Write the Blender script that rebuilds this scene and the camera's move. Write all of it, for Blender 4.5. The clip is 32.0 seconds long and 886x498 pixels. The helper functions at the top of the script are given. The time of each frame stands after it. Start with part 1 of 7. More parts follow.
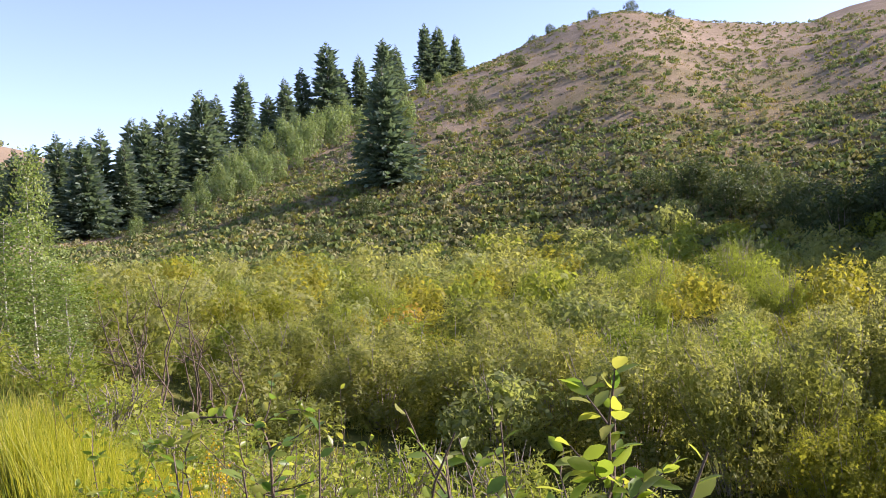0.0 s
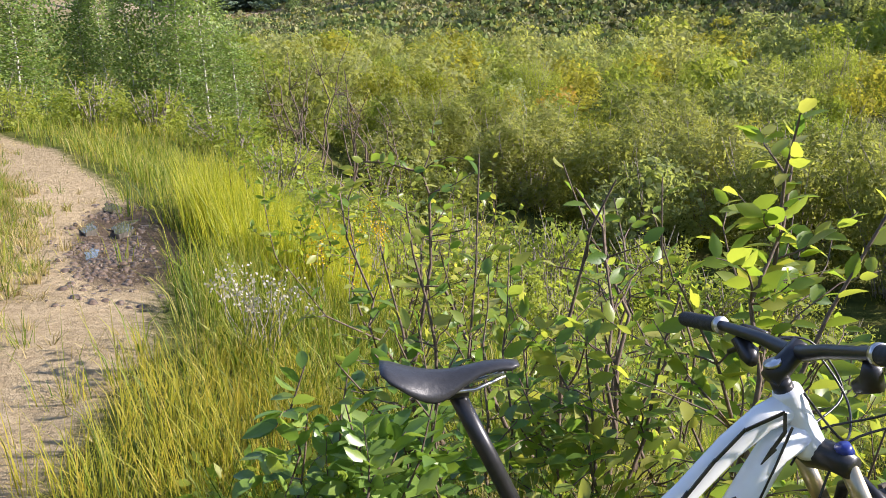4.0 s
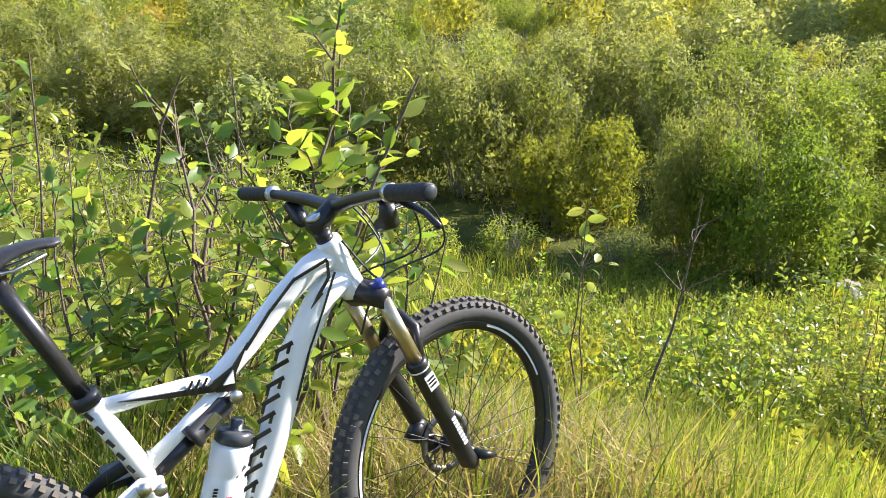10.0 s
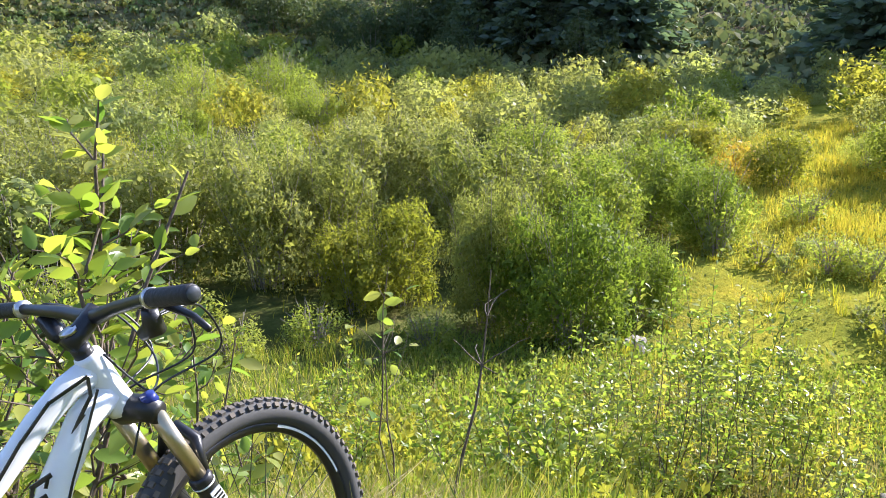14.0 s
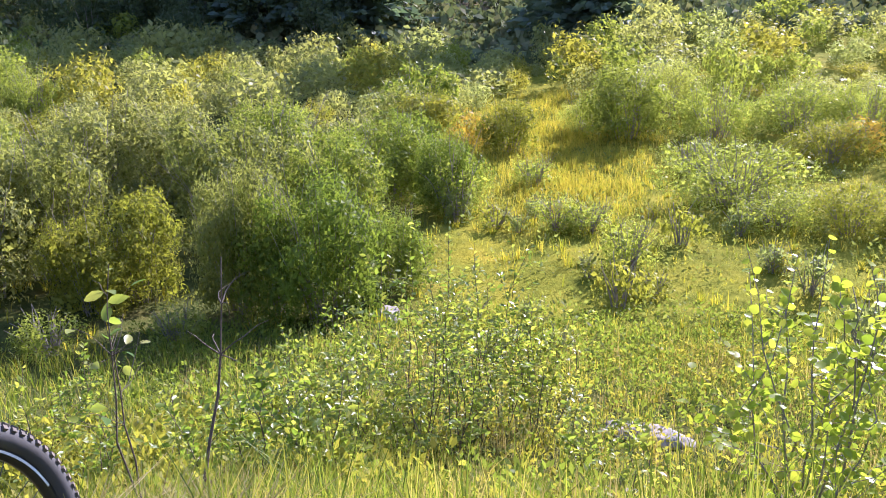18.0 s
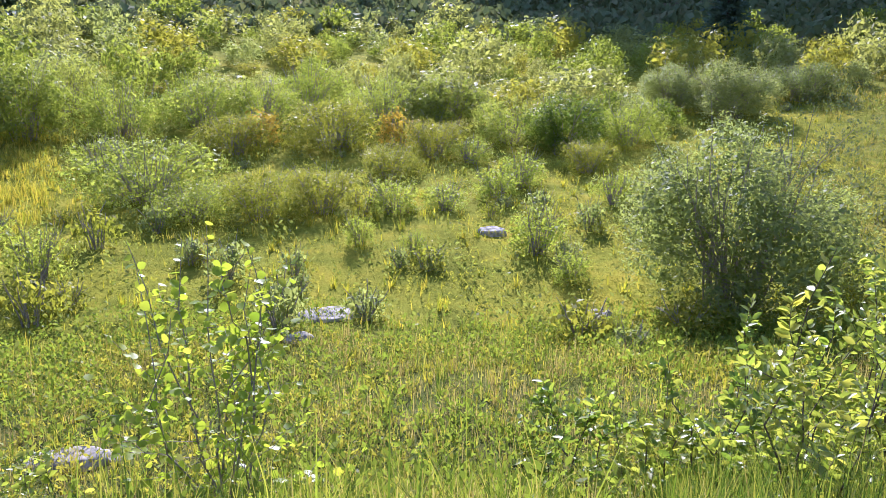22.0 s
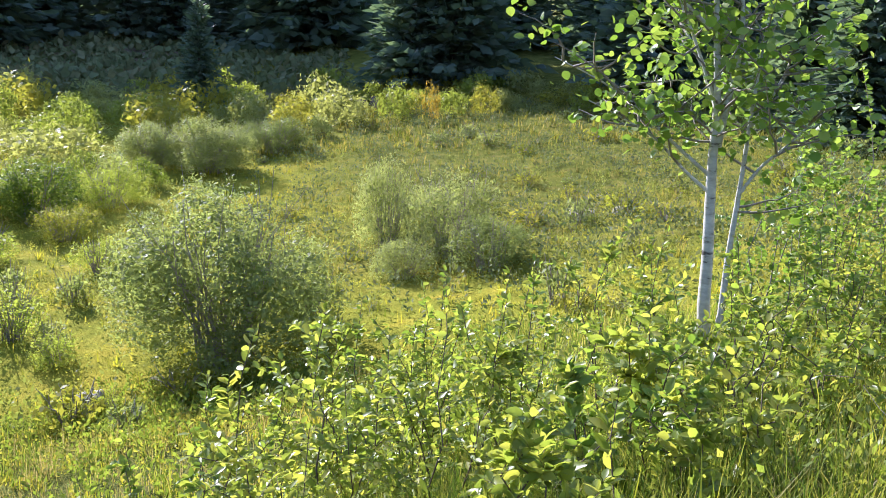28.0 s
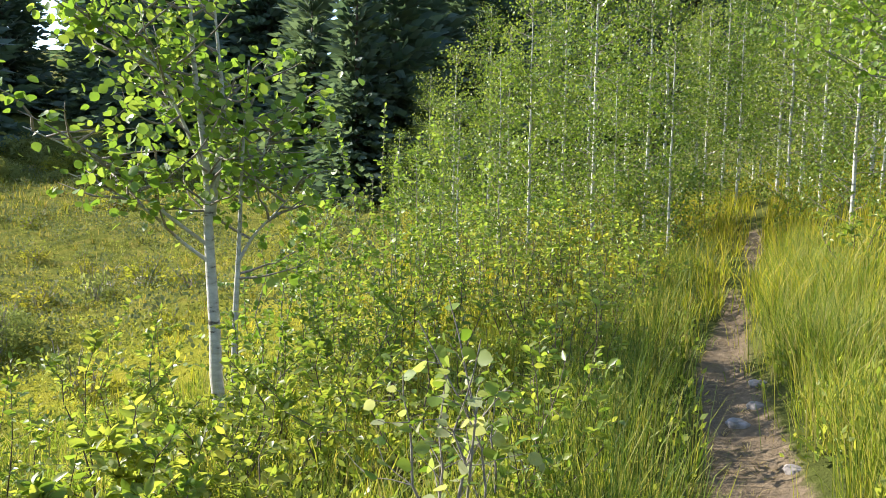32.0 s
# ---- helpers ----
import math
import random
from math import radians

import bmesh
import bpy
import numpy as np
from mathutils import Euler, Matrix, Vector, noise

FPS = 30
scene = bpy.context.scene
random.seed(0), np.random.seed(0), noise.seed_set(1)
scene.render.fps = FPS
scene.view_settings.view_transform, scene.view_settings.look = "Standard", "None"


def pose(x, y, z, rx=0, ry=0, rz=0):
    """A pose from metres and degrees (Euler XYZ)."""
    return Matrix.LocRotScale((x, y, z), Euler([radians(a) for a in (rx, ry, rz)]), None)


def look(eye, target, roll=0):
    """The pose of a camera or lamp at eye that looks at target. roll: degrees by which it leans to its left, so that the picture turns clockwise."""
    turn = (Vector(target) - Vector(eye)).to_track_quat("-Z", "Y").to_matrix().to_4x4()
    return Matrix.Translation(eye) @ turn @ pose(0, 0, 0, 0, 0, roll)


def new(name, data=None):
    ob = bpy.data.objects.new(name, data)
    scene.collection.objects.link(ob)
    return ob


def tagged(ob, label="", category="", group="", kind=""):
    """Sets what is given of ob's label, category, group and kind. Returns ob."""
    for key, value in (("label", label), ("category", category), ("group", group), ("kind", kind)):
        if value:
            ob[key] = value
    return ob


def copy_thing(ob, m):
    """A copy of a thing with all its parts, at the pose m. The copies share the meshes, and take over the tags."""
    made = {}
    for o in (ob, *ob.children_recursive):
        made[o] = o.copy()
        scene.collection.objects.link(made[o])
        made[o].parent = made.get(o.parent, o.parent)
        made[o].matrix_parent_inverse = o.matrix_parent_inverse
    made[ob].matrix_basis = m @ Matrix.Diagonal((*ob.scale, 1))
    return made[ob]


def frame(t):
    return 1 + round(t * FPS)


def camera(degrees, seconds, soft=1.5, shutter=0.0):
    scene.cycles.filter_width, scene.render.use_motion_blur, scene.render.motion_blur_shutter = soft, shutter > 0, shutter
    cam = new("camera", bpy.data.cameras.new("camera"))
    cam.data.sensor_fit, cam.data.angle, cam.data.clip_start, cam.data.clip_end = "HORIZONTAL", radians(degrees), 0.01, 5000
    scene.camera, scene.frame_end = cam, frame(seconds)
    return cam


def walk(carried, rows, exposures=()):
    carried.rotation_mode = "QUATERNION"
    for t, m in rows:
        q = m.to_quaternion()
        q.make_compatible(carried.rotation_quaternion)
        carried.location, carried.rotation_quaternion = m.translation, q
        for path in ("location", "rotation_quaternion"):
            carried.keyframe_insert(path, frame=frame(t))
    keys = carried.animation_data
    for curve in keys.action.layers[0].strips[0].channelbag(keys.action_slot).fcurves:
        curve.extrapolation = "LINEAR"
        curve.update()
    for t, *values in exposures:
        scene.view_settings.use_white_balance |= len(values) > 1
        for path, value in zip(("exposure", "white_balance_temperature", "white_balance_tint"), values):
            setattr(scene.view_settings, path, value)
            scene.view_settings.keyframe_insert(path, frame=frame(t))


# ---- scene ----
EXPOSURE = 1.4
cam = camera(56.56, 32.0, soft=0.9)
PATH = [
    (0, (-0.087, 0.327, 1.754), (0.381, 2.271, 1.776), -4.23),
    (0.5, (-0.095, 0.382, 1.728), (0.295, 2.344, 1.702), -4.08),
    (1, (-0.129, 0.367, 1.734), (0.169, 2.344, 1.703), -3.55),
    (1.5, (-0.145, 0.390, 1.723), (0.044, 2.381, 1.665), -3.15),
    (2, (-0.155, 0.403, 1.708), (-0.110, 2.401, 1.618), -3.50),
    (2.5, (-0.154, 0.404, 1.699), (-0.169, 2.400, 1.579), -3.46),
    (3, (-0.160, 0.393, 1.678), (-0.188, 2.386, 1.514), -3.35),
    (3.5, (-0.143, 0.396, 1.632), (-0.067, 2.367, 1.299), -2.34),
    (4, (-0.142, 0.344, 1.604), (-0.061, 2.286, 1.133), -2.32),
    (4.5, (-0.134, 0.310, 1.590), (-0.067, 2.241, 1.074), -1.80),
    (6.5, (-0.225, 0.343, 1.434), (0.040, 2.162, 0.645), 1.88),
    (7, (-0.277, 0.314, 1.494), (0.045, 2.045, 0.545), 3.62),
    (7.5, (-0.229, 0.282, 1.487), (0.146, 2.030, 0.592), 5.51),
    (8, (-0.157, 0.240, 1.490), (0.326, 1.975, 0.621), 3.64),
    (8.5, (-0.122, 0.245, 1.491), (0.531, 1.961, 0.698), 2.04),
    (9, (-0.089, 0.243, 1.510), (0.715, 1.935, 0.808), 0.75),
    (9.5, (-0.073, 0.232, 1.509), (0.808, 1.898, 0.840), 0.34),
    (10, (-0.058, 0.214, 1.519), (0.881, 1.851, 0.855), 0.11),
    (10.5, (-0.051, 0.219, 1.519), (0.887, 1.862, 0.872), -0.33),
    (11, (-0.049, 0.216, 1.518), (0.953, 1.828, 0.888), -0.23),
    (11.5, (-0.042, 0.217, 1.515), (1.005, 1.808, 0.907), -0.23),
    (12, (-0.028, 0.216, 1.517), (1.057, 1.796, 0.944), -0.57),
    (12.5, (-0.020, 0.211, 1.518), (1.109, 1.769, 0.972), -1.24),
    (13, (-0.014, 0.201, 1.524), (1.183, 1.711, 0.989), -0.91),
    (13.5, (-0.000, 0.216, 1.515), (1.274, 1.672, 1.010), -0.94),
    (14, (0.009, 0.211, 1.517), (1.355, 1.615, 1.048), -0.95),
    (14.5, (0.018, 0.209, 1.516), (1.397, 1.583, 1.059), -1.13),
    (15, (0.040, 0.215, 1.508), (1.503, 1.495, 1.037), -1.13),
    (15.5, (0.049, 0.209, 1.512), (1.559, 1.431, 1.037), -1.41),
    (17.5, (0.053, 0.133, 1.525), (1.710, 1.127, 1.008), -1.68),
    (18, (0.047, 0.098, 1.526), (1.737, 1.025, 0.993), -1.64),
    (18.5, (0.050, 0.070, 1.528), (1.771, 0.934, 0.990), -2.30),
    (19, (0.089, 0.010, 1.503), (1.865, 0.729, 0.929), -1.16),
    (19.5, (0.117, -0.028, 1.498), (1.940, 0.527, 0.890), -1.60),
    (20, (0.146, -0.064, 1.498), (2.010, 0.332, 0.890), -1.11),
    (20.5, (0.221, -0.061, 1.477), (2.120, 0.151, 0.887), 0.14),
    (21, (0.267, -0.099, 1.460), (2.190, -0.094, 0.911), -0.75),
    (21.5, (0.295, -0.123, 1.446), (2.207, -0.309, 0.891), 0.07),
    (22, (0.324, -0.161, 1.442), (2.216, -0.515, 0.902), 1.34),
    (22.5, (0.317, -0.178, 1.440), (2.183, -0.659, 0.905), 1.49),
    (23, (0.337, -0.220, 1.444), (2.108, -0.940, 0.854), 1.41),
    (23.5, (0.321, -0.220, 1.451), (2.031, -1.070, 0.856), 1.30),
    (24, (0.281, -0.207, 1.468), (1.993, -1.084, 0.920), 0.28),
    (24.5, (0.264, -0.195, 1.472), (1.982, -1.081, 0.960), 0.34),
    (25, (0.288, -0.237, 1.467), (1.991, -1.162, 0.976), 0.04),
    (25.5, (0.242, -0.209, 1.501), (1.901, -1.228, 1.041), 0.22),
    (27.5, (0.158, -0.307, 1.667), (1.644, -1.584, 1.262), 1.06),
    (28, (0.105, -0.423, 1.677), (1.497, -1.806, 1.287), 1.76),
    (28.5, (0.047, -0.507, 1.686), (1.356, -1.977, 1.333), 1.75),
    (29, (0.050, -0.616, 1.698), (1.204, -2.210, 1.341), 1.21),
    (29.5, (0.073, -0.638, 1.714), (1.114, -2.311, 1.372), 0.42),
    (30, (0.048, -0.630, 1.727), (1.047, -2.331, 1.399), 0.35),
    (30.5, (0.023, -0.649, 1.737), (0.948, -2.397, 1.442), 0.43),
    (31, (-0.008, -0.666, 1.752), (0.783, -2.486, 1.501), -0.26),
    (31.5, (-0.038, -0.694, 1.751), (0.602, -2.575, 1.520), 0.45),
    (32, (-0.059, -0.728, 1.742), (0.404, -2.662, 1.523), 0.64),
]
walk(cam, [(t, look(eye, target, roll)) for t, eye, target, roll in PATH],
     exposures=[(0, EXPOSURE - 0.02, 6550, 31), (4, EXPOSURE + 0.08, 6450, 19), (9, EXPOSURE + 0.46, 6500, 15), (14, EXPOSURE + 0.46, 6050, 18), (19, EXPOSURE + 0.32, 5600, 36),
                (23, EXPOSURE + 0.08, 5450, 26), (28, EXPOSURE + 0.28, 5650, 24), (32, EXPOSURE + 0.18, 6400, 13)])

# ---- world, sun ----
SUN_AZ, SUN_EL = 97.0, 29.0
world = bpy.data.worlds.new("world")
scene.world = world
world.use_nodes = True
wn = world.node_tree
sky = wn.nodes.new("ShaderNodeTexSky")
sky.sky_type = "NISHITA"
sky.sun_disc = False
sky.sun_elevation = radians(SUN_EL)
sky.sun_rotation = radians(SUN_AZ)
sky.altitude = 2000
sky.air_density = 1.0
sky.dust_density = 1.5
sky.ozone_density = 1.0
wn.links.new(sky.outputs[0], wn.nodes["Background"].inputs[0])
wn.nodes["Background"].inputs[1].default_value = 0.13
sun_data = bpy.data.lights.new("sun", "SUN")
sun_data.energy = 3.9
sun_data.angle = radians(0.53)
sun_data.color = (1.0, 0.95, 0.86)
sun = new("sun", sun_data)
sd = Vector((math.sin(radians(SUN_AZ)) * math.cos(radians(SUN_EL)),
             math.cos(radians(SUN_AZ)) * math.cos(radians(SUN_EL)), math.sin(radians(SUN_EL))))
sun.matrix_world = look(sd * 300, (0, 0, 0))

# ---- materials ----


def nodes_of(name):
    m = bpy.data.materials.new(name)
    m.use_nodes = True
    return m, m.node_tree, m.node_tree.nodes["Principled BSDF"]


def link(nt, a, b):
    nt.links.new(a, b)


def ramp(nt, fac, stops):
    n = nt.nodes.new("ShaderNodeValToRGB")
    els = n.color_ramp.elements
    while len(els) < len(stops):
        els.new(0.5)
    for e, (p, c) in zip(els, stops):
        e.position, e.color = p, (*c, 1)
    link(nt, fac, n.inputs[0])
    return n.outputs[0]


def noise_out(nt, scale, detail=4, rough=0.6, coord="Object", stretch=None):
    tc = nt.nodes.new("ShaderNodeTexCoord")
    n = nt.nodes.new("ShaderNodeTexNoise")
    n.inputs["Scale"].default_value = scale
    n.inputs["Detail"].default_value = detail
    n.inputs["Roughness"].default_value = rough
    src = tc.outputs[coord]
    if stretch:
        mp = nt.nodes.new("ShaderNodeMapping")
        mp.inputs["Scale"].default_value = stretch
        link(nt, src, mp.inputs[0])
        src = mp.outputs[0]
    link(nt, src, n.inputs["Vector"])
    return n.outputs["Fac"]


def mixc(nt, fac, a, b, mode="MIX"):
    n = nt.nodes.new("ShaderNodeMix")
    n.data_type, n.blend_type = "RGBA", mode
    for sock, v in ((n.inputs[0], fac), (n.inputs[6], a), (n.inputs[7], b)):
        if isinstance(v, (int, float)):
            sock.default_value = v
        elif isinstance(v, tuple):
            sock.default_value = (*v, 1)
        else:
            link(nt, v, sock)
    return n.outputs[2]


def bump(nt, bsdf, height, strength=0.4, dist=0.02):
    b = nt.nodes.new("ShaderNodeBump")
    b.inputs["Strength"].default_value = strength
    b.inputs["Distance"].default_value = dist
    link(nt, height, b.inputs["Height"])
    link(nt, b.outputs[0], bsdf.inputs["Normal"])


def leaf_mat(name, cols, trans=0.4, rough=0.45, spec=0.5, per_object=0.35, tcol=None, island=True):
    """Foliage: a spread of tones from leaf to leaf and from plant to plant, and light that passes through."""
    m, nt, b = nodes_of(name)
    geo = nt.nodes.new("ShaderNodeNewGeometry")
    oi = nt.nodes.new("ShaderNodeObjectInfo")
    stops = [(i / max(1, len(cols) - 1), c) for i, c in enumerate(cols)]
    col = ramp(nt, geo.outputs["Random Per Island"] if island else oi.outputs["Random"], stops)
    col2 = ramp(nt, oi.outputs["Random"], stops)
    col = mixc(nt, per_object, col, col2)
    big = noise_out(nt, 0.9, 3)
    col = mixc(nt, 0.5, col, ramp(nt, big, [(0.3, (0.62, 0.62, 0.62)), (0.7, (1.25, 1.25, 1.2))]), "MULTIPLY")
    link(nt, col, b.inputs["Base Color"])
    b.inputs["Roughness"].default_value = rough
    b.inputs["Specular IOR Level"].default_value = spec
    t = nt.nodes.new("ShaderNodeBsdfTranslucent")
    link(nt, mixc(nt, 1.0, col, tcol or (1.4, 1.38, 0.72), "MULTIPLY"), t.inputs[0])
    mix = nt.nodes.new("ShaderNodeMixShader")
    mix.inputs[0].default_value = trans
    link(nt, b.outputs[0], mix.inputs[1])
    link(nt, t.outputs[0], mix.inputs[2])
    link(nt, mix.outputs[0], nt.nodes["Material Output"].inputs[0])
    return m


def plain(name, col, rough=0.5, metal=0.0, vary=0.2, scale=30, bumps=0.0, col2=None, spec=0.5):
    m, nt, b = nodes_of(name)
    n = noise_out(nt, scale, 6)
    lo = tuple(c * (1 - vary) for c in (col2 or col))
    hi = tuple(min(1, c * (1 + vary)) for c in col)
    link(nt, ramp(nt, n, [(0.3, lo), (0.7, hi)]), b.inputs["Base Color"])
    b.inputs["Roughness"].default_value = rough
    b.inputs["Metallic"].default_value = metal
    b.inputs["Specular IOR Level"].default_value = spec
    if bumps:
        bump(nt, b, n, bumps, 0.01)
    return m


M = {}
M["willow"] = leaf_mat("willow_leaf", [(0.15, 0.18, 0.045), (0.25, 0.27, 0.08), (0.37, 0.375, 0.16)], 0.56, rough=0.5, spec=0.15, per_object=0.72)
M["willow_green"] = leaf_mat("willow_leaf_green", [(0.115, 0.175, 0.026), (0.20, 0.255, 0.042), (0.30, 0.33, 0.075)], 0.56, rough=0.5, spec=0.15, per_object=0.72)
M["willow_yellow"] = leaf_mat("willow_leaf_yellow", [(0.19, 0.22, 0.03), (0.27, 0.285, 0.045), (0.35, 0.31, 0.065)], 0.56, rough=0.5, spec=0.15, per_object=0.65)
M["willow_silver"] = leaf_mat("willow_leaf_silver", [(0.17, 0.215, 0.08), (0.25, 0.29, 0.115), (0.34, 0.365, 0.17)], 0.6, rough=0.5, spec=0.15, per_object=0.65)
M["willow_light"] = leaf_mat("willow_leaf_light", [(0.20, 0.26, 0.045), (0.30, 0.35, 0.07), (0.40, 0.42, 0.12)], 0.6, rough=0.5, spec=0.15, per_object=0.6)
M["sage"] = leaf_mat("sagebrush_leaf", [(0.13, 0.165, 0.07), (0.18, 0.21, 0.09), (0.23, 0.245, 0.12), (0.27, 0.235, 0.115)], 0.25, rough=0.8, spec=0.1, tcol=(1.1, 1.15, 0.8))
M["spruce"] = leaf_mat("spruce_needles", [(0.085, 0.13, 0.10), (0.135, 0.185, 0.135), (0.19, 0.24, 0.165)], 0.4, rough=0.6, spec=0.2, tcol=(1.2, 1.3, 0.7))
M["aspen"] = leaf_mat("aspen_leaf", [(0.12, 0.22, 0.035), (0.23, 0.34, 0.06), (0.37, 0.43, 0.11)], 0.52, rough=0.4, spec=0.4)
M["golden"] = leaf_mat("golden_meadow_blade", [(0.26, 0.27, 0.035), (0.38, 0.345, 0.05), (0.48, 0.37, 0.075)], 0.5, rough=0.5, spec=0.2, per_object=0.0)
M["aspen_single"] = leaf_mat("aspen_leaf_single", [(0.13, 0.23, 0.03), (0.26, 0.35, 0.06), (0.50, 0.50, 0.30)], 0.5, rough=0.45, spec=0.4, island=False, per_object=0.4)
M["aspen_grove"] = leaf_mat("aspen_grove_leaf", [(0.075, 0.145, 0.02), (0.16, 0.24, 0.04), (0.33, 0.37, 0.10)], 0.48, rough=0.4, spec=0.4)
M["aspen_far"] = leaf_mat("aspen_leaf_pale", [(0.15, 0.22, 0.09), (0.22, 0.29, 0.13), (0.28, 0.34, 0.17)], 0.5, rough=0.6, spec=0.2)
M["aspen_grey"] = leaf_mat("aspen_leaf_grey", [(0.11, 0.19, 0.045), (0.20, 0.29, 0.075), (0.36, 0.41, 0.17)], 0.5, rough=0.45, spec=0.4)
M["aspen_yellow"] = leaf_mat("aspen_leaf_yellow", [(0.22, 0.32, 0.03), (0.34, 0.42, 0.05), (0.44, 0.44, 0.07)], 0.58, rough=0.4, spec=0.3, island=False, per_object=0.4)
M["broadleaf"] = leaf_mat("broad_leaf", [(0.09, 0.18, 0.035), (0.18, 0.29, 0.055), (0.30, 0.36, 0.08), (0.41, 0.40, 0.11)], 0.54, rough=0.38, spec=0.42, island=False, per_object=0.5)
M["broadleaf_far"] = leaf_mat("broad_leaf_joined", [(0.11, 0.19, 0.03), (0.20, 0.29, 0.045), (0.32, 0.37, 0.075), (0.44, 0.42, 0.09)], 0.58, rough=0.36, spec=0.45, per_object=0.3)
M["broadleaf_green"] = leaf_mat("broad_leaf_dark", [(0.07, 0.155, 0.028), (0.12, 0.23, 0.04), (0.20, 0.31, 0.06), (0.32, 0.40, 0.10)], 0.46, rough=0.32, spec=0.5, per_object=0.3)
M["grass"] = leaf_mat("grass_blade", [(0.06, 0.11, 0.015), (0.14, 0.20, 0.025), (0.22, 0.27, 0.04), (0.34, 0.34, 0.06), (0.43, 0.36, 0.14)], 0.5, rough=0.5, spec=0.25, per_object=0.0)
# darker copy of the grass tones, with shade among the blades painted in
M["grass_shade_green"] = leaf_mat("grass_blade_shade_green", [(0.03, 0.07, 0.012), (0.07, 0.125, 0.02), (0.13, 0.19, 0.03), (0.24, 0.27, 0.05), (0.36, 0.32, 0.09)], 0.45, rough=0.5, spec=0.25, per_object=0.0)
M["grass_meadow"] = leaf_mat("grass_blade_meadow", [(0.16, 0.20, 0.02), (0.29, 0.30, 0.028), (0.39, 0.35, 0.04), (0.48, 0.38, 0.07)], 0.55, rough=0.5, spec=0.2, per_object=0.0)
M["grass_tall"] = leaf_mat("grass_blade_golden", [(0.12, 0.17, 0.018), (0.27, 0.29, 0.035), (0.42, 0.37, 0.065)], 0.5, rough=0.5, spec=0.25, per_object=0.0)
M["grass_bright"] = leaf_mat("grass_blade_bright", [(0.20, 0.25, 0.02), (0.36, 0.38, 0.035), (0.48, 0.44, 0.06)], 0.5, rough=0.45, spec=0.3, per_object=0.0)
M["grass_rise"] = leaf_mat("grass_blade_olive", [(0.10, 0.125, 0.025), (0.18, 0.20, 0.035), (0.29, 0.26, 0.06), (0.36, 0.28, 0.11)], 0.45, rough=0.55, spec=0.2, per_object=0.0)
M["hill_straw"] = leaf_mat("grass_blade_straw", [(0.20, 0.17, 0.07), (0.30, 0.235, 0.115), (0.40, 0.29, 0.17)], 0.35, rough=0.6, spec=0.15, per_object=0.0)
M["grass_dry"] = leaf_mat("grass_blade_dry", [(0.22, 0.17, 0.07), (0.40, 0.31, 0.14), (0.52, 0.43, 0.23)], 0.4, rough=0.6, spec=0.2, per_object=0.0)
# leaf colour darkened to paint in the hill's shade
M["shade_leaf"] = leaf_mat("shade_green_leaf", [(0.055, 0.085, 0.035), (0.095, 0.13, 0.055), (0.13, 0.16, 0.07)], 0.35, rough=0.6, spec=0.2)
M["bark"] = plain("twig_bark", (0.12, 0.085, 0.06), 0.8, vary=0.4, scale=40, bumps=0.5)
M["bark_grey"] = plain("grey_bark", (0.26, 0.22, 0.18), 0.85, vary=0.35, scale=40, bumps=0.5)
M["rock"] = plain("rock", (0.36, 0.32, 0.28), 0.9, vary=0.4, scale=7, bumps=1.0, col2=(0.16, 0.145, 0.125), spec=0.2)


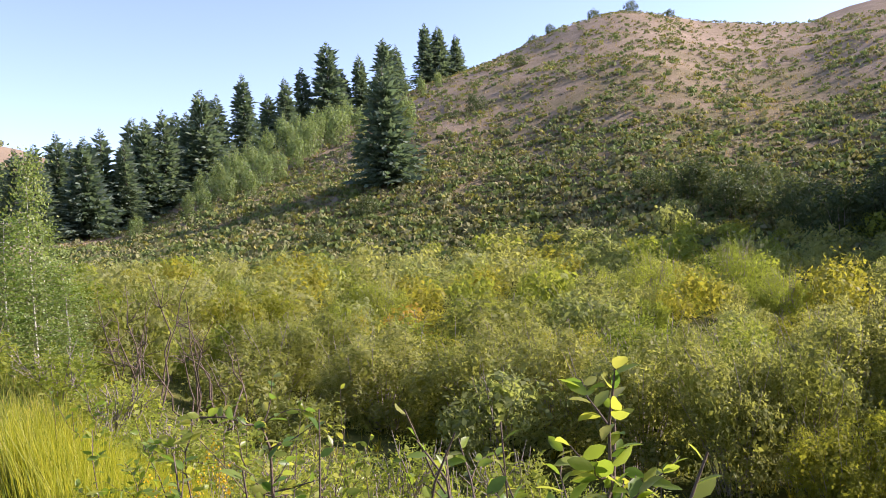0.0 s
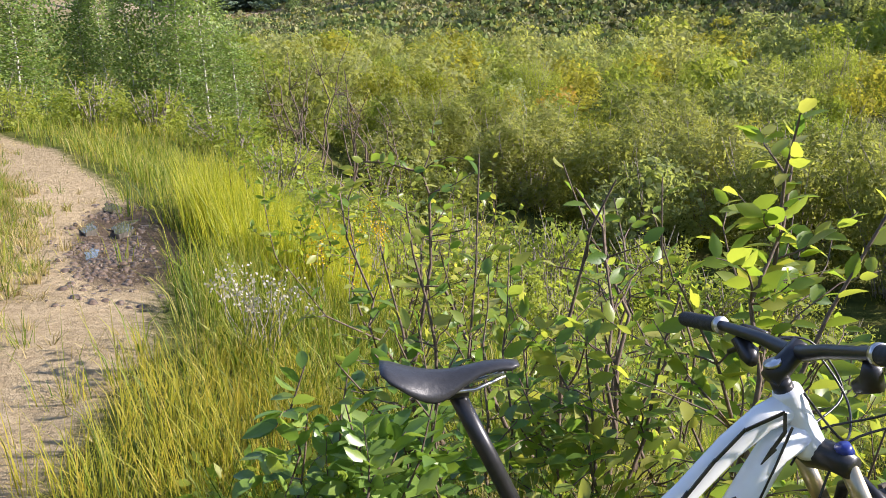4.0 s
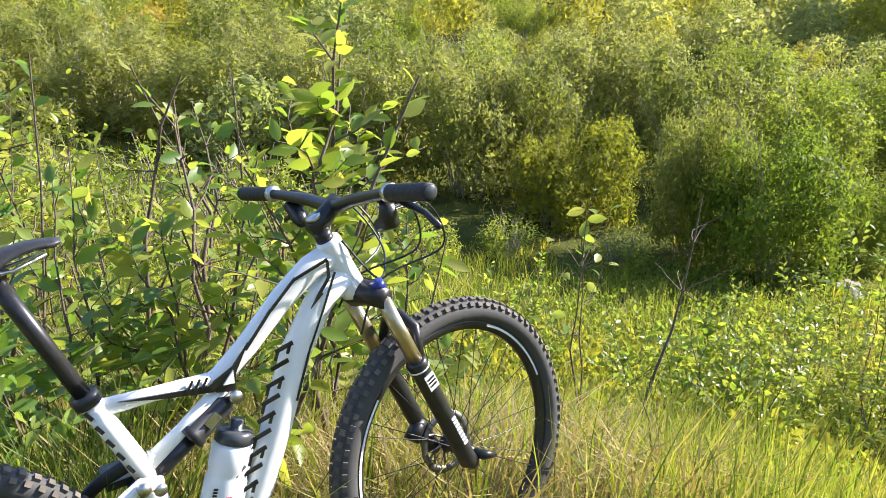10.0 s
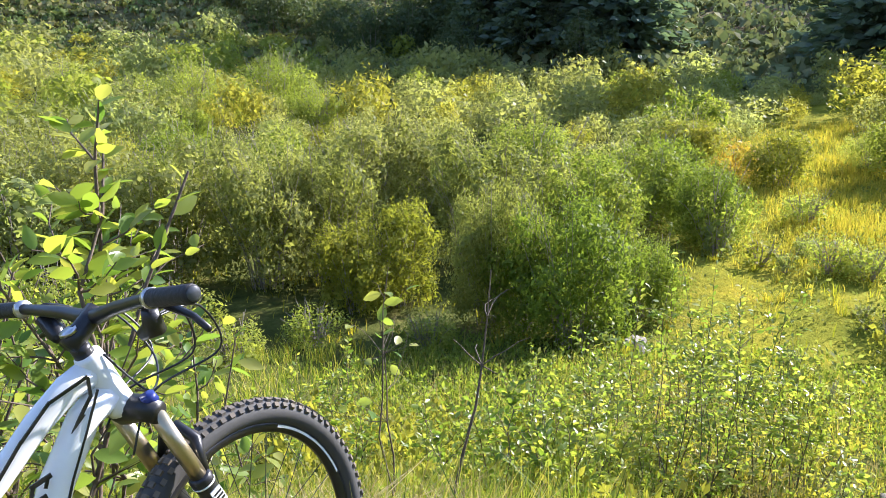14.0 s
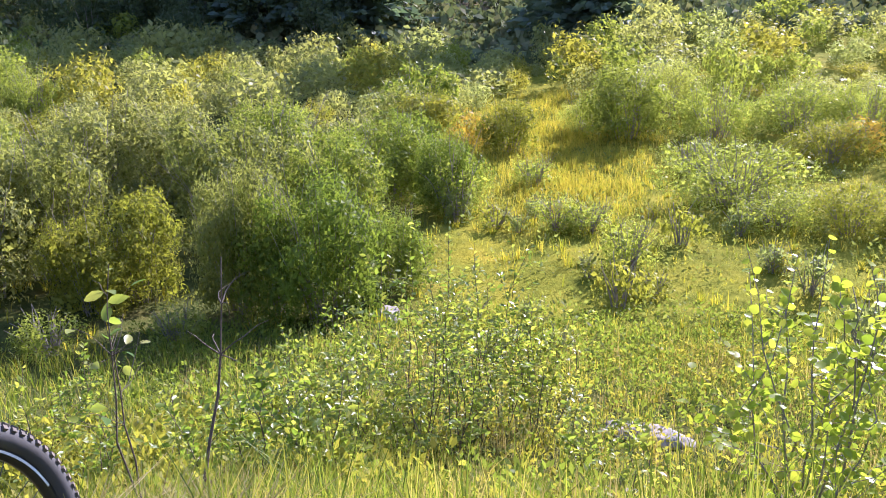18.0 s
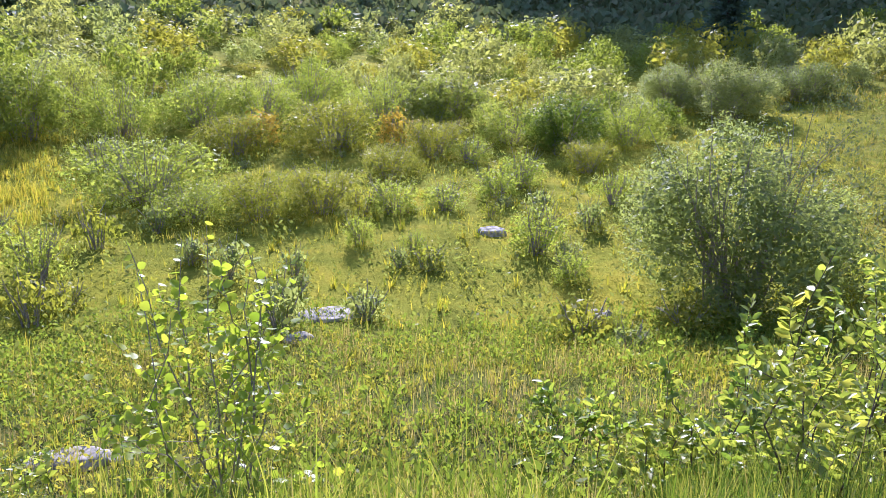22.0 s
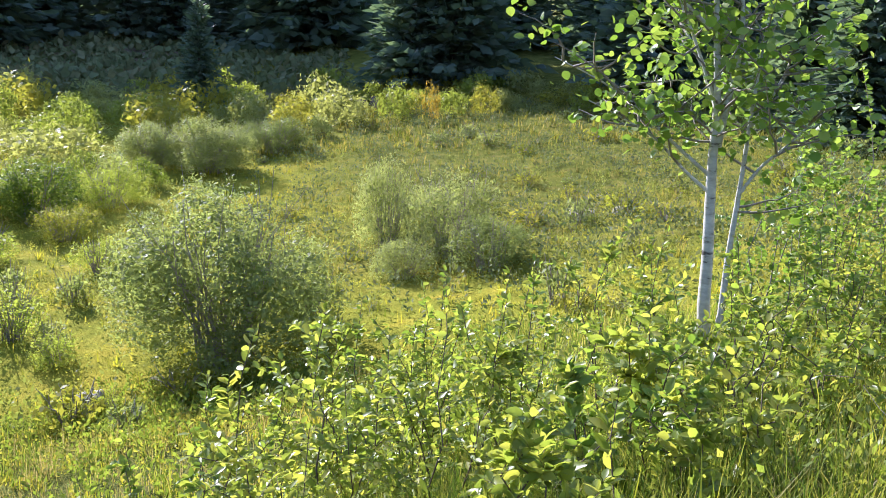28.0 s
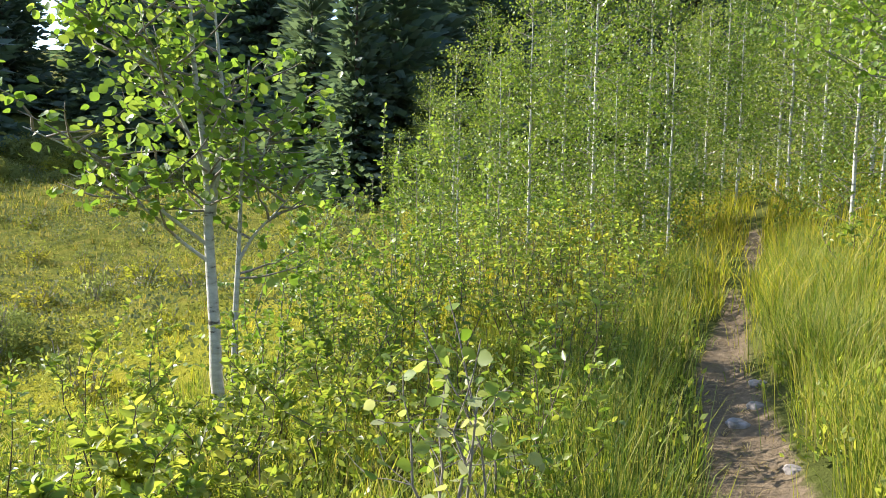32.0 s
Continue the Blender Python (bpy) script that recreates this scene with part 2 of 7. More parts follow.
def ground_material():
    m, nt, b = nodes_of("ground")

    def attr(n):
        a = nt.nodes.new("ShaderNodeAttribute")
        a.attribute_name = n
        return a.outputs["Fac"]
    big = noise_out(nt, 0.12, 5)
    mid = noise_out(nt, 1.3, 6)
    fine = noise_out(nt, 14, 8, 0.7)
    turf = ramp(nt, mid, [(0.25, (0.05, 0.06, 0.018)), (0.5, (0.10, 0.115, 0.03)), (0.75, (0.2, 0.17, 0.06))])
    turf = mixc(nt, 0.55, turf, ramp(nt, fine, [(0.3, (0.55, 0.55, 0.5)), (0.75, (1.3, 1.3, 1.2))]), "MULTIPLY")
    sward = ramp(nt, mid, [(0.25, (0.17, 0.185, 0.022)), (0.5, (0.29, 0.28, 0.032)), (0.75, (0.41, 0.34, 0.045))])
    sward = mixc(nt, 0.5, sward, ramp(nt, fine, [(0.3, (0.5, 0.52, 0.45)), (0.75, (1.3, 1.3, 1.2))]), "MULTIPLY")
    patch = noise_out(nt, 0.35, 5, 0.65)
    sward = mixc(nt, 0.8, sward, ramp(nt, patch, [(0.34, (0.5, 0.56, 0.55)), (0.5, (0.85, 0.88, 0.85)), (0.68, (1.18, 1.02, 0.9))]), "MULTIPLY")
    turf = mixc(nt, attr("meadow"), turf, sward)
    hill = ramp(nt, big, [(0.32, (0.15, 0.145, 0.07)), (0.5, (0.21, 0.17, 0.10)), (0.68, (0.27, 0.21, 0.145))])
    hill = mixc(nt, attr("upper"), hill, ramp(nt, big, [(0.35, (0.25, 0.20, 0.135)), (0.65, (0.34, 0.265, 0.195))]))
    hill = mixc(nt, 0.6, hill, ramp(nt, mid, [(0.3, (0.6, 0.62, 0.55)), (0.7, (1.2, 1.15, 1.1))]), "MULTIPLY")
    tan = ramp(nt, mid, [(0.3, (0.22, 0.165, 0.105)), (0.7, (0.30, 0.235, 0.16))])
    dirt = ramp(nt, fine, [(0.25, (0.24, 0.18, 0.105)), (0.55, (0.40, 0.315, 0.19)), (0.8, (0.52, 0.42, 0.27))])
    dirt = mixc(nt, 0.5, dirt, ramp(nt, mid, [(0.3, (0.75, 0.72, 0.7)), (0.7, (1.15, 1.12, 1.1))]), "MULTIPLY")
    # shade on the narrow trail, painted in as a darker dirt colour
    dirt = mixc(nt, attr("trail_shade"), dirt, ramp(nt, fine, [(0.25, (0.11, 0.08, 0.05)), (0.75, (0.27, 0.20, 0.13))]))
    mud = ramp(nt, fine, [(0.3, (0.06, 0.045, 0.03)), (0.7, (0.14, 0.10, 0.068))])
    col = mixc(nt, attr("hill"), turf, hill)
    col = mixc(nt, attr("tan"), col, tan)
    edge = nt.nodes.new("ShaderNodeMath")
    edge.operation = "MULTIPLY_ADD"
    link(nt, fine, edge.inputs[0])
    edge.inputs[1].default_value = 0.5
    link(nt, attr("dirt"), edge.inputs[2])
    dm = ramp(nt, edge.outputs[0], [(0.62, (0, 0, 0)), (0.82, (1, 1, 1))])
    col = mixc(nt, dm, col, dirt)
    mm = nt.nodes.new("ShaderNodeMath")
    mm.operation = "MULTIPLY_ADD"
    link(nt, mid, mm.inputs[0])
    mm.inputs[1].default_value = 0.3
    link(nt, attr("mud"), mm.inputs[2])
    mf = ramp(nt, mm.outputs[0], [(0.4, (0, 0, 0)), (0.58, (1, 1, 1))])
    col = mixc(nt, mf, col, mud)
    link(nt, col, b.inputs["Base Color"])
    rr = ramp(nt, mf, [(0, (0.95, 0.95, 0.95)), (1, (0.45, 0.45, 0.45))])
    link(nt, rr, b.inputs["Roughness"])
    b.inputs["Specular IOR Level"].default_value = 0.02
    rel = nt.nodes.new("ShaderNodeMath")
    rel.operation = "MULTIPLY_ADD"
    link(nt, noise_out(nt, 3.2, 8, 0.75), rel.inputs[0])
    rel.inputs[1].default_value = 1.6
    link(nt, fine, rel.inputs[2])
    bump(nt, b, rel.outputs[0], 0.8, 0.06)
    return m


M["ground"] = ground_material()

# ---- mesh helpers ----
rng = np.random.default_rng(7)


def np_mesh(name, verts, faces, mat, smooth=False):
    """A mesh from arrays; all faces have the same number of corners."""
    me = bpy.data.meshes.new(name)
    verts, faces = np.asarray(verts, np.float32), np.asarray(faces, np.int32)
    k = faces.shape[1]
    me.vertices.add(len(verts))
    me.vertices.foreach_set("co", verts.ravel())
    me.loops.add(faces.size)
    me.loops.foreach_set("vertex_index", faces.ravel())
    me.polygons.add(len(faces))
    me.polygons.foreach_set("loop_start", np.arange(0, faces.size, k, dtype=np.int32))
    me.polygons.foreach_set("loop_total", np.full(len(faces), k, np.int32))
    if smooth:
        me.polygons.foreach_set("use_smooth", np.ones(len(faces), bool))
    me.update(calc_edges=True)
    me.materials.append(mat)
    return me


def put(name, me, parent=None, label="", m=None):
    ob = new(name, me)
    if parent is not None:
        ob.parent = parent
    if m is not None:
        ob.matrix_basis = m
    return tagged(ob, label)


def part(name, bm, mat, parent, label="", smooth=True):
    me = bpy.data.meshes.new(name)
    bm.to_mesh(me)
    bm.free()
    me.materials.append(mat)
    if smooth:
        me.polygons.foreach_set("use_smooth", np.ones(len(me.polygons), bool))
    return put(name, me, parent, label)


def unit(v):
    return v / np.maximum(np.linalg.norm(v, axis=-1, keepdims=True), 1e-9)


def leaf_cards(pos, way, length, width, fold=0.15, rg=rng, face=None):
    """Pointed leaves: four corners each, from pos along way; face: the way that their upper sides turn."""
    n = len(pos)
    if face is not None:
        face = unit(face)
        way = way - face * (way * face).sum(1, keepdims=True)
    way = unit(way)
    side = unit(np.cross(way, unit(rg.normal(size=(n, 3))) if face is None else face))
    up = np.cross(side, way)
    L, Wd = np.broadcast_to(length, n)[:, None], np.broadcast_to(width, n)[:, None]
    mid = pos + way * L * 0.48 + up * Wd * fold
    v = np.stack([pos, mid + side * Wd * 0.5, pos + way * L, mid - side * Wd * 0.5], 1).reshape(-1, 3)
    return v, np.arange(4 * n).reshape(n, 4)


def tube_rows(points, radii, sides=6):
    """A tapered tube along points: vertices and quads."""
    pts = np.asarray(points, float)
    d = unit(np.gradient(pts, axis=0))
    ref = np.array([0.0, 0.0, 1.0]) if abs(d[0][2]) < 0.9 else np.array([1.0, 0.0, 0.0])
    a = unit(np.cross(d, ref))
    b = np.cross(d, a)
    th = np.arange(sides) * 2 * np.pi / sides
    ring = np.cos(th)[None, :, None] * a[:, None] + np.sin(th)[None, :, None] * b[:, None]
    v = (pts[:, None] + ring * np.asarray(radii)[:, None, None]).reshape(-1, 3)
    f = []
    for i in range(len(pts) - 1):
        for k in range(sides):
            f.append((i * sides + k, i * sides + (k + 1) % sides, (i + 1) * sides + (k + 1) % sides, (i + 1) * sides + k))
    return v, np.array(f)


def gather(pieces):
    vs, fs, n = [], [], 0
    for v, f in pieces:
        vs.append(v)
        fs.append(f + n)
        n += len(v)
    return np.concatenate(vs), np.concatenate(fs)


def at(az, r, lift=0.0):
    """A place on the ground by its bearing (degrees to the left of +y) and its distance from the stand."""
    a = radians(az)
    x, y = -math.sin(a) * r, math.cos(a) * r
    return Vector((x, y, float(ground_z(np.array([x]), np.array([y]))[0]) + lift))


# ---- ground ----
def table(*pairs):
    p = sorted(pairs)
    a = np.array([q[0] for q in p], float)
    v = np.array([q[1] for q in p], float)
    return lambda az: np.interp(az, np.r_[a[-1] - 360, a, a[0] + 360], np.r_[v[-1], v, v[0]])


Z6 = table((40, .2), (20, .1), (10, -.3), (0, -.8), (-12, -1.4), (-25, -1.8), (-40, -2.0), (-75, -2.3), (-110, -2.2),
           (-122, -1.8), (-135, -1.3), (-145, -.9), (-153, -.5), (-163, -.2), (-174, 0), (-185, .05), (-200, .5), (-240, .8))
Z13 = table((40, .4), (20, .25), (10, -.8), (0, -2.2), (-12, -2.9), (-25, -3.3), (-40, -3.45), (-110, -3.45), (-122, -3.2),
            (-135, -2.6), (-145, -2.0), (-153, -1.5), (-163, -.8), (-174, -.1), (-185, .1), (-200, 1.2), (-240, 2))
Z28 = table((40, 1), (20, .8), (10, -.2), (0, -1.6), (-12, -2.3), (-25, -2.8), (-40, -3.1), (-80, -3.3), (-110, -3.2), (-122, -3),
            (-135, -2.5), (-145, -2.3), (-153, -1.6), (-163, -.8), (-174, -.1), (-185, .2), (-200, 3), (-240, 5))
FOOT_R = table((40, 90), (10, 80), (-18, 78), (-26, 72), (-35, 70), (-44, 66), (-65, 55), (-79, 56), (-109, 65), (-137, 60),
               (-155, 50), (-185, 42), (-240, 45))
FOOT_Z = table((40, 6), (25, 6), (10, 1.2), (0, 1.6), (-10, .8), (-18, .8), (-26, 1.4), (-35, 0), (-44, -.75), (-65, -2.2),
               (-79, .1), (-92, 0), (-109, -.3), (-122, -.5), (-137, 1), (-143, .8), (-155, .5), (-170, .2), (-185, .8), (-200, 5), (-240, 9))
TOP_R = table((40, 200), (12, 165), (5, 172), (-1, 185), (-7, 195), (-11, 205), (-16, 215), (-24, 245), (-35, 240), (-45, 210),
              (-65, 160), (-140, 150), (-240, 200))
TOP_Z = table((40, 25), (28, 22), (18, 13), (12, 9), (5, 15), (-1, 27), (-7, 35), (-11, 45), (-16, 52), (-20, 60), (-24, 72),
              (-26, 72), (-32, 65), (-35, 56), (-45, 50), (-52, 38), (-65, 20), (-92, 13), (-109, 13), (-122, 15), (-140, 18), (-185, 25), (-200, 45), (-240, 80))
FAR_Z = table((60, 90), (28, 80), (18, 79), (13, 73), (5, 45), (-5, 40), (-20, 60), (-31, 75), (-37, 104), (-45, 115), (-65, 95),
              (-110, 55), (-125, 40), (-185, 40), (-240, 110))
TRAIL = np.array([(-13, 20.5), (-6.2, 13.3), (-3.9, 9.6), (-2.75, 6.6), (-2.3, 4.7), (-2.2, 3.3), (-1.7, 1.2), (-1.1, -1.5), (-0.75, -3.8),
                  (-0.7, -5.1), (-0.74, -7.6), (-1.33, -11.5), (-2.5, -19), (-4, -30)], float)
TRAIL_W = np.array([1.8, 1.8, 1.8, 1.8, 1.8, 1.6, 1.2, 0.85, 0.68, 0.62, 0.54, 0.26, 0.26, 0.4])


def trail_distance(x, y):
    """Distance from the trail's middle over its half width, and the place along it."""
    best = np.full(np.shape(x), 1e9)
    for i in range(len(TRAIL) - 1):
        a, b = TRAIL[i], TRAIL[i + 1]
        d = b - a
        t = np.clip(((x - a[0]) * d[0] + (y - a[1]) * d[1]) / (d @ d), 0, 1)
        w = TRAIL_W[i] + (TRAIL_W[i + 1] - TRAIL_W[i]) * t
        best = np.minimum(best, np.hypot(x - a[0] - t * d[0], y - a[1] - t * d[1]) / (w / 2))
    return best


def raw_z(az, r):
    fr, tr = FOOT_R(az), TOP_R(az)
    kr = np.stack([0 * az, 0 * az + 2.2, 0 * az + 6, 0 * az + 13, 0 * az + 28, fr, tr, 0 * az + 450, 0 * az + 1200, 0 * az + 4000])
    kz = np.stack([0 * az, 0 * az, Z6(az), Z13(az), Z28(az), FOOT_Z(az), TOP_Z(az), FAR_Z(az), 0.6 * FAR_Z(az), 0 * az + 20])
    z = np.zeros_like(r)
    for i in range(len(kr) - 1):
        s = (r >= kr[i]) & (r <= kr[i + 1])
        t = (r - kr[i]) / np.maximum(kr[i + 1] - kr[i], 1e-6)
        z = np.where(s, kz[i] + (kz[i + 1] - kz[i]) * t, z)
    return z


def wave(x, y, size, seed=0.0):
    """A smooth uneven surface in -1..1 from a few crossing waves."""
    s = 0
    for k, (a, f) in enumerate(((0.3, 1.0), (1.4, 1.27), (2.3, 0.83), (3.9, 1.61), (5.1, 2.1))):
        s = s + np.sin((x * math.cos(a + seed) + y * math.sin(a + seed)) * f * 6.283 / size + k * 1.7 + seed * 3)
    return s / 5


def ground_z(x, y):
    r = np.hypot(x, y)
    az = np.degrees(np.arctan2(-x, y))
    az = np.where(az > 120, az - 360, az)
    z = 0
    for da in (-3, 0, 3):
        for k in (0.93, 1.0, 1.07):
            z = z + raw_z(az + da, r * k) / 9
    rough = np.clip(r / 12, 0, 1)
    z = z + rough * 0.12 * wave(x, y, 5.3) + 0.03 * wave(x, y, 1.1, 1.0)
    far = np.clip((r - 70) / 60, 0, 1)
    z = z + far * (1.6 * wave(x, y, 60, 2.0) + 0.5 * wave(x, y, 17, 0.7))
    td = trail_distance(x, y)
    z = z - 0.07 * np.clip(1.3 - td, 0, 1)
    z = z + 0.02 * np.exp(-((x + 0.28) / 0.35) ** 2 - ((y - 1.58) / 0.3) ** 2) + 0.065 * np.exp(-((x - 0.83) / 0.45) ** 2 - ((y - 1.61) / 0.4) ** 2)
    z = z - 0.07 * np.exp(-((x + 3.03 + (y - 8.4) * 0.27) / 0.2) ** 2 - ((y - 8.4) / 0.8) ** 2)
    return z


def build_ground():
    na = 300
    rr = np.concatenate([[0.02], np.geomspace(0.25, 3800, 230)])
    az = np.radians(np.arange(na) * 360 / na)
    R, A = np.meshgrid(rr, az, indexing="ij")
    x, y = -np.sin(A) * R, np.cos(A) * R
    z = ground_z(x, y)
    v = np.stack([x, y, z], -1).reshape(-1, 3)
    i, k = np.meshgrid(np.arange(len(rr) - 1), np.arange(na), indexing="ij")
    k2 = (k + 1) % na
    f = np.stack([i * na + k, i * na + k2, (i + 1) * na + k2, (i + 1) * na + k], -1).reshape(-1, 4)
    me = np_mesh("ground", v, f, M["ground"], True)
    r, a = R.ravel(), np.degrees(np.arctan2(-x, y)).ravel()
    a = np.where(a > 120, a - 360, a)
    td = trail_distance(x, y).ravel()
    fx, fy = x.ravel(), y.ravel()
    masks = {
        "dirt": np.clip(1.25 - td, 0, 1) * 0.9,
        "mud": np.exp(-(((fx + 2.78 + (fy - 8.0) * 0.27) / 0.44) ** 2 + ((fy - 8.0) / 1.6) ** 2)) * 1.15,
        # where the trail's shade is painted, south of the stand
        "trail_shade": np.clip((-2.5 - fy) / 2, 0, 1) * 0.8,
        "meadow": np.clip((r - 9) / 5, 0, 1) * np.clip((-56 - a) / 6, 0, 1) * np.clip((a + 172) / 8, 0, 1) * (1 - 0.6 * np.clip((-124 - a) / 8, 0, 1) * np.clip((r - 16) / 6, 0, 1)),
        "upper": np.clip(((r - FOOT_R(a)) / (TOP_R(a) - FOOT_R(a)) - 0.3) / 0.4 + 0.25 * wave(fx, fy, 45, 0.2), 0, 1),
        "hill": np.clip((r - FOOT_R(a) + 2) / 26, 0, 1) * np.where(a < -118, 0.1, 1),
        "tan": np.clip((r - 200) / 60, 0, 1) * np.clip((a - 6) / 6, 0, 1) + np.clip((r - 330) / 40, 0, 1) * np.clip((-30 - a) / 4, 0, 1),
    }
    for n, val in masks.items():
        at_ = me.attributes.new(n, "FLOAT", "POINT")
        at_.data.foreach_set("value", np.clip(val, 0, 1).astype(np.float32))
    return tagged(new("ground", me), "grassy valley floor with a dirt trail and dry sagebrush hillsides", "ground", kind="structure")


build_ground()

# ---- plants ----


def empty(name, m=None):
    ob = new(name)
    ob.empty_display_size = 0.2
    if m is not None:
        ob.matrix_basis = m
    return ob


def spot(p, turn=0.0, s=1.0, sz=None):
    return Matrix.LocRotScale(Vector(p), Euler((0, 0, turn)), Vector((s, s, sz or s)))


def lobes_of(w, h, n, rg):
    """Rounded masses that make up a shrub's crown: centres and half axes."""
    out = [(np.array([0, 0, h * 0.45]), np.array([w * 0.33, w * 0.33, h * 0.5]))]
    for k in range(n):
        a = k * 2.399 + rg.uniform(-.4, .4)
        d = w * rg.uniform(0.2, 0.38)
        s = rg.uniform(0.13, 0.24)
        out.append((np.array([math.cos(a) * d, math.sin(a) * d, h * (0.66 - 1.7 * (d / w - 0.2) + rg.uniform(-0.1, 0.08))]),
                    np.array([w * s, w * s, h * rg.uniform(0.22, 0.34)])))
    for k in range(n // 2):
        a = k * 2.399 + rg.uniform(-.4, .4)
        out.append((np.array([math.cos(a) * w * 0.28, math.sin(a) * w * 0.28, h * 0.2]), np.array([w * 0.17, w * 0.17, h * 0.17])))
    return out


def crown_points(lobes, n, rg, lo, hi, floor):
    wts = np.array([ax[0] * ax[2] for _, ax in lobes])
    pick = rg.choice(len(lobes), n, p=wts / wts.sum())
    c = np.array([l[0] for l in lobes])[pick]
    ax = np.array([l[1] for l in lobes])[pick]
    d = unit(rg.normal(size=(n, 3)) + [0, 0, 0.25])
    p = c + d * ax * rg.uniform(lo, hi, (n, 1))
    ok = p[:, 2] > floor
    return p[ok], d[ok]


def willow_source(w, h, n, leaf, mat, seed, stems=16, name="willow_shrub", floor=0.1, per=13, dense=5):
    """A shrub whose crown is made of many upright leafy sprays, with denser old leaves and thin stems inside."""
    rg = np.random.default_rng(seed)
    root = empty(name)
    lobes = lobes_of(w, h, 9, rg)
    tip, d = crown_points(lobes, max(40, n // per), rg, 0.74, 1.1, h * floor)
    m = len(tip)
    ax = unit(d * [0.75, 0.75, 0.4] + [0, 0, 0.7] + rg.normal(size=d.shape) * 0.28)
    ln = (leaf * rg.uniform(2.5, 6, m))[:, None, None]
    u = rg.uniform(0, 1, (m, per, 1)) ** 0.8
    p = tip[:, None] - ax[:, None] * ln * u + rg.normal(size=(m, per, 3)) * leaf * (0.25 + 0.75 * u)
    p = p.reshape(-1, 3)
    ax2, d2 = ax.repeat(per, 0), d.repeat(per, 0)
    ok = p[:, 2] > 0.02 * h
    p, ax2, d2 = p[ok], ax2[ok], d2[ok]
    way = ax2 * 0.8 + rg.normal(size=p.shape) * 0.6
    face = d2 * 0.5 + [0, 0, 0.3] + rg.normal(size=p.shape) * 0.75
    v, f = leaf_cards(p, way, leaf * rg.uniform(0.7, 1.35, len(p)), leaf * 0.34, rg=rg, face=face)
    put("crown", np_mesh("crown", v, f, mat), root)
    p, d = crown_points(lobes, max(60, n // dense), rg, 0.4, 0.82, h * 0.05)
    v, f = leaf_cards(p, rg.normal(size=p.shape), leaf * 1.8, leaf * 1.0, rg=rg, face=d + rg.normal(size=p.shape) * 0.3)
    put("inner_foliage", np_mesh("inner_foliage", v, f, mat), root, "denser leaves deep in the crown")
    pieces = []
    for k in range(stems):
        a = rg.uniform(0, 6.283)
        b = rg.uniform(0.02, 0.12) * w
        t = rg.uniform(0.12, 0.42) * w
        hh = h * rg.uniform(0.6, 0.98)
        s = np.linspace(0, 1, 5)
        xy = np.stack([np.cos(a) * (b + (t - b) * s ** 1.3), np.sin(a) * (b + (t - b) * s ** 1.3), hh * s], -1)
        xy += rg.normal(size=xy.shape) * 0.03 * w * s[:, None]
        pieces.append(tube_rows(xy, np.linspace(0.014, 0.004, 5) * max(1, w / 3), 4))
    put("woody_base", np_mesh("woody_base", *gather(pieces), M["bark_grey"]), root, "thin grey-brown stems")
    return root


def place(source, spots, label, category, group):
    """Sets the source at the first spot and copies at the others."""
    tagged(source, label, category, group)
    source.matrix_basis = spots[0]
    for m in spots[1:]:
        c = copy_thing(source, Matrix.Identity(4))
        c.matrix_basis = m


def spruce_source(h, w, tiers, per, seed, name="spruce_tree"):
    rg = np.random.default_rng(seed)
    root = empty(name)
    v, f = tube_rows([(0, 0, -0.3), (0, 0, h * 0.5), (0.02, 0, h * 0.97)], [h * 0.014, h * 0.008, h * 0.001], 7)
    put("trunk", np_mesh("trunk", v, f, M["bark"], True), root)
    pos, way, ln, wd = [], [], [], []
    count = tiers * per
    for t in range(count):
        u = 1 - (1 - (t + rg.uniform(0, 1)) / count) ** 0.72
        z = h * (0.05 + 0.945 * u)
        rl = (w / 2 * (1 - u) ** 0.95 + 0.1) * rg.uniform(0.45, 1.2)
        a = t * 2.399 + rg.uniform(-0.5, 0.5)
        dirn = np.array([math.cos(a), math.sin(a), 0])
        sec = max(1, int(rl / 0.7))
        for j in range(sec):
            s0 = (j + 0.35) / sec
            p = dirn * rl * s0 + [0, 0, z - 0.3 * rl * s0 + 0.16 * rl * s0 ** 2]
            for sgn in (-1, 0, 1):
                side = np.array([-dirn[1], dirn[0], 0]) * sgn
                pos.append(p)
                way.append(dirn * 0.9 + side * 0.8 + [0, 0, rg.uniform(-0.5, 0.05) + 0.8 * u])
                ln.append(rl / sec * rg.uniform(1.1, 1.6) * (0.85 if sgn else 1.1))
                wd.append(rl / sec * 0.55)
    v, f = leaf_cards(np.array(pos), np.array(way), np.array(ln), np.array(wd), rg=rg)
    put("needle_crown", np_mesh("needle_crown", v, f, M["spruce"]), root, "dark blue-green drooping needles")
    return root


def round_leaf(size, mat, name):
    """A rounded leaf of seven corners with a short stalk at its origin, a little folded."""
    s = size
    v = [(0, 0, 0), (0.34 * s, 0.18 * s, .06 * s), (0.48 * s, 0.5 * s, .08 * s), (0.3 * s, 0.85 * s, .05 * s), (0, 1.06 * s, -.03 * s),
         (-0.3 * s, 0.85 * s, .05 * s), (-0.48 * s, 0.5 * s, .08 * s), (-0.34 * s, 0.18 * s, .06 * s), (0, 0.5 * s, 0)]
    me = bpy.data.meshes.new(name)
    me.from_pydata(v, [], [(0, 1, 2, 8), (8, 2, 3, 4), (0, 8, 6, 7), (8, 4, 5, 6)])
    me.materials.append(mat)
    me.polygons.foreach_set("use_smooth", np.ones(4, bool))
    return me


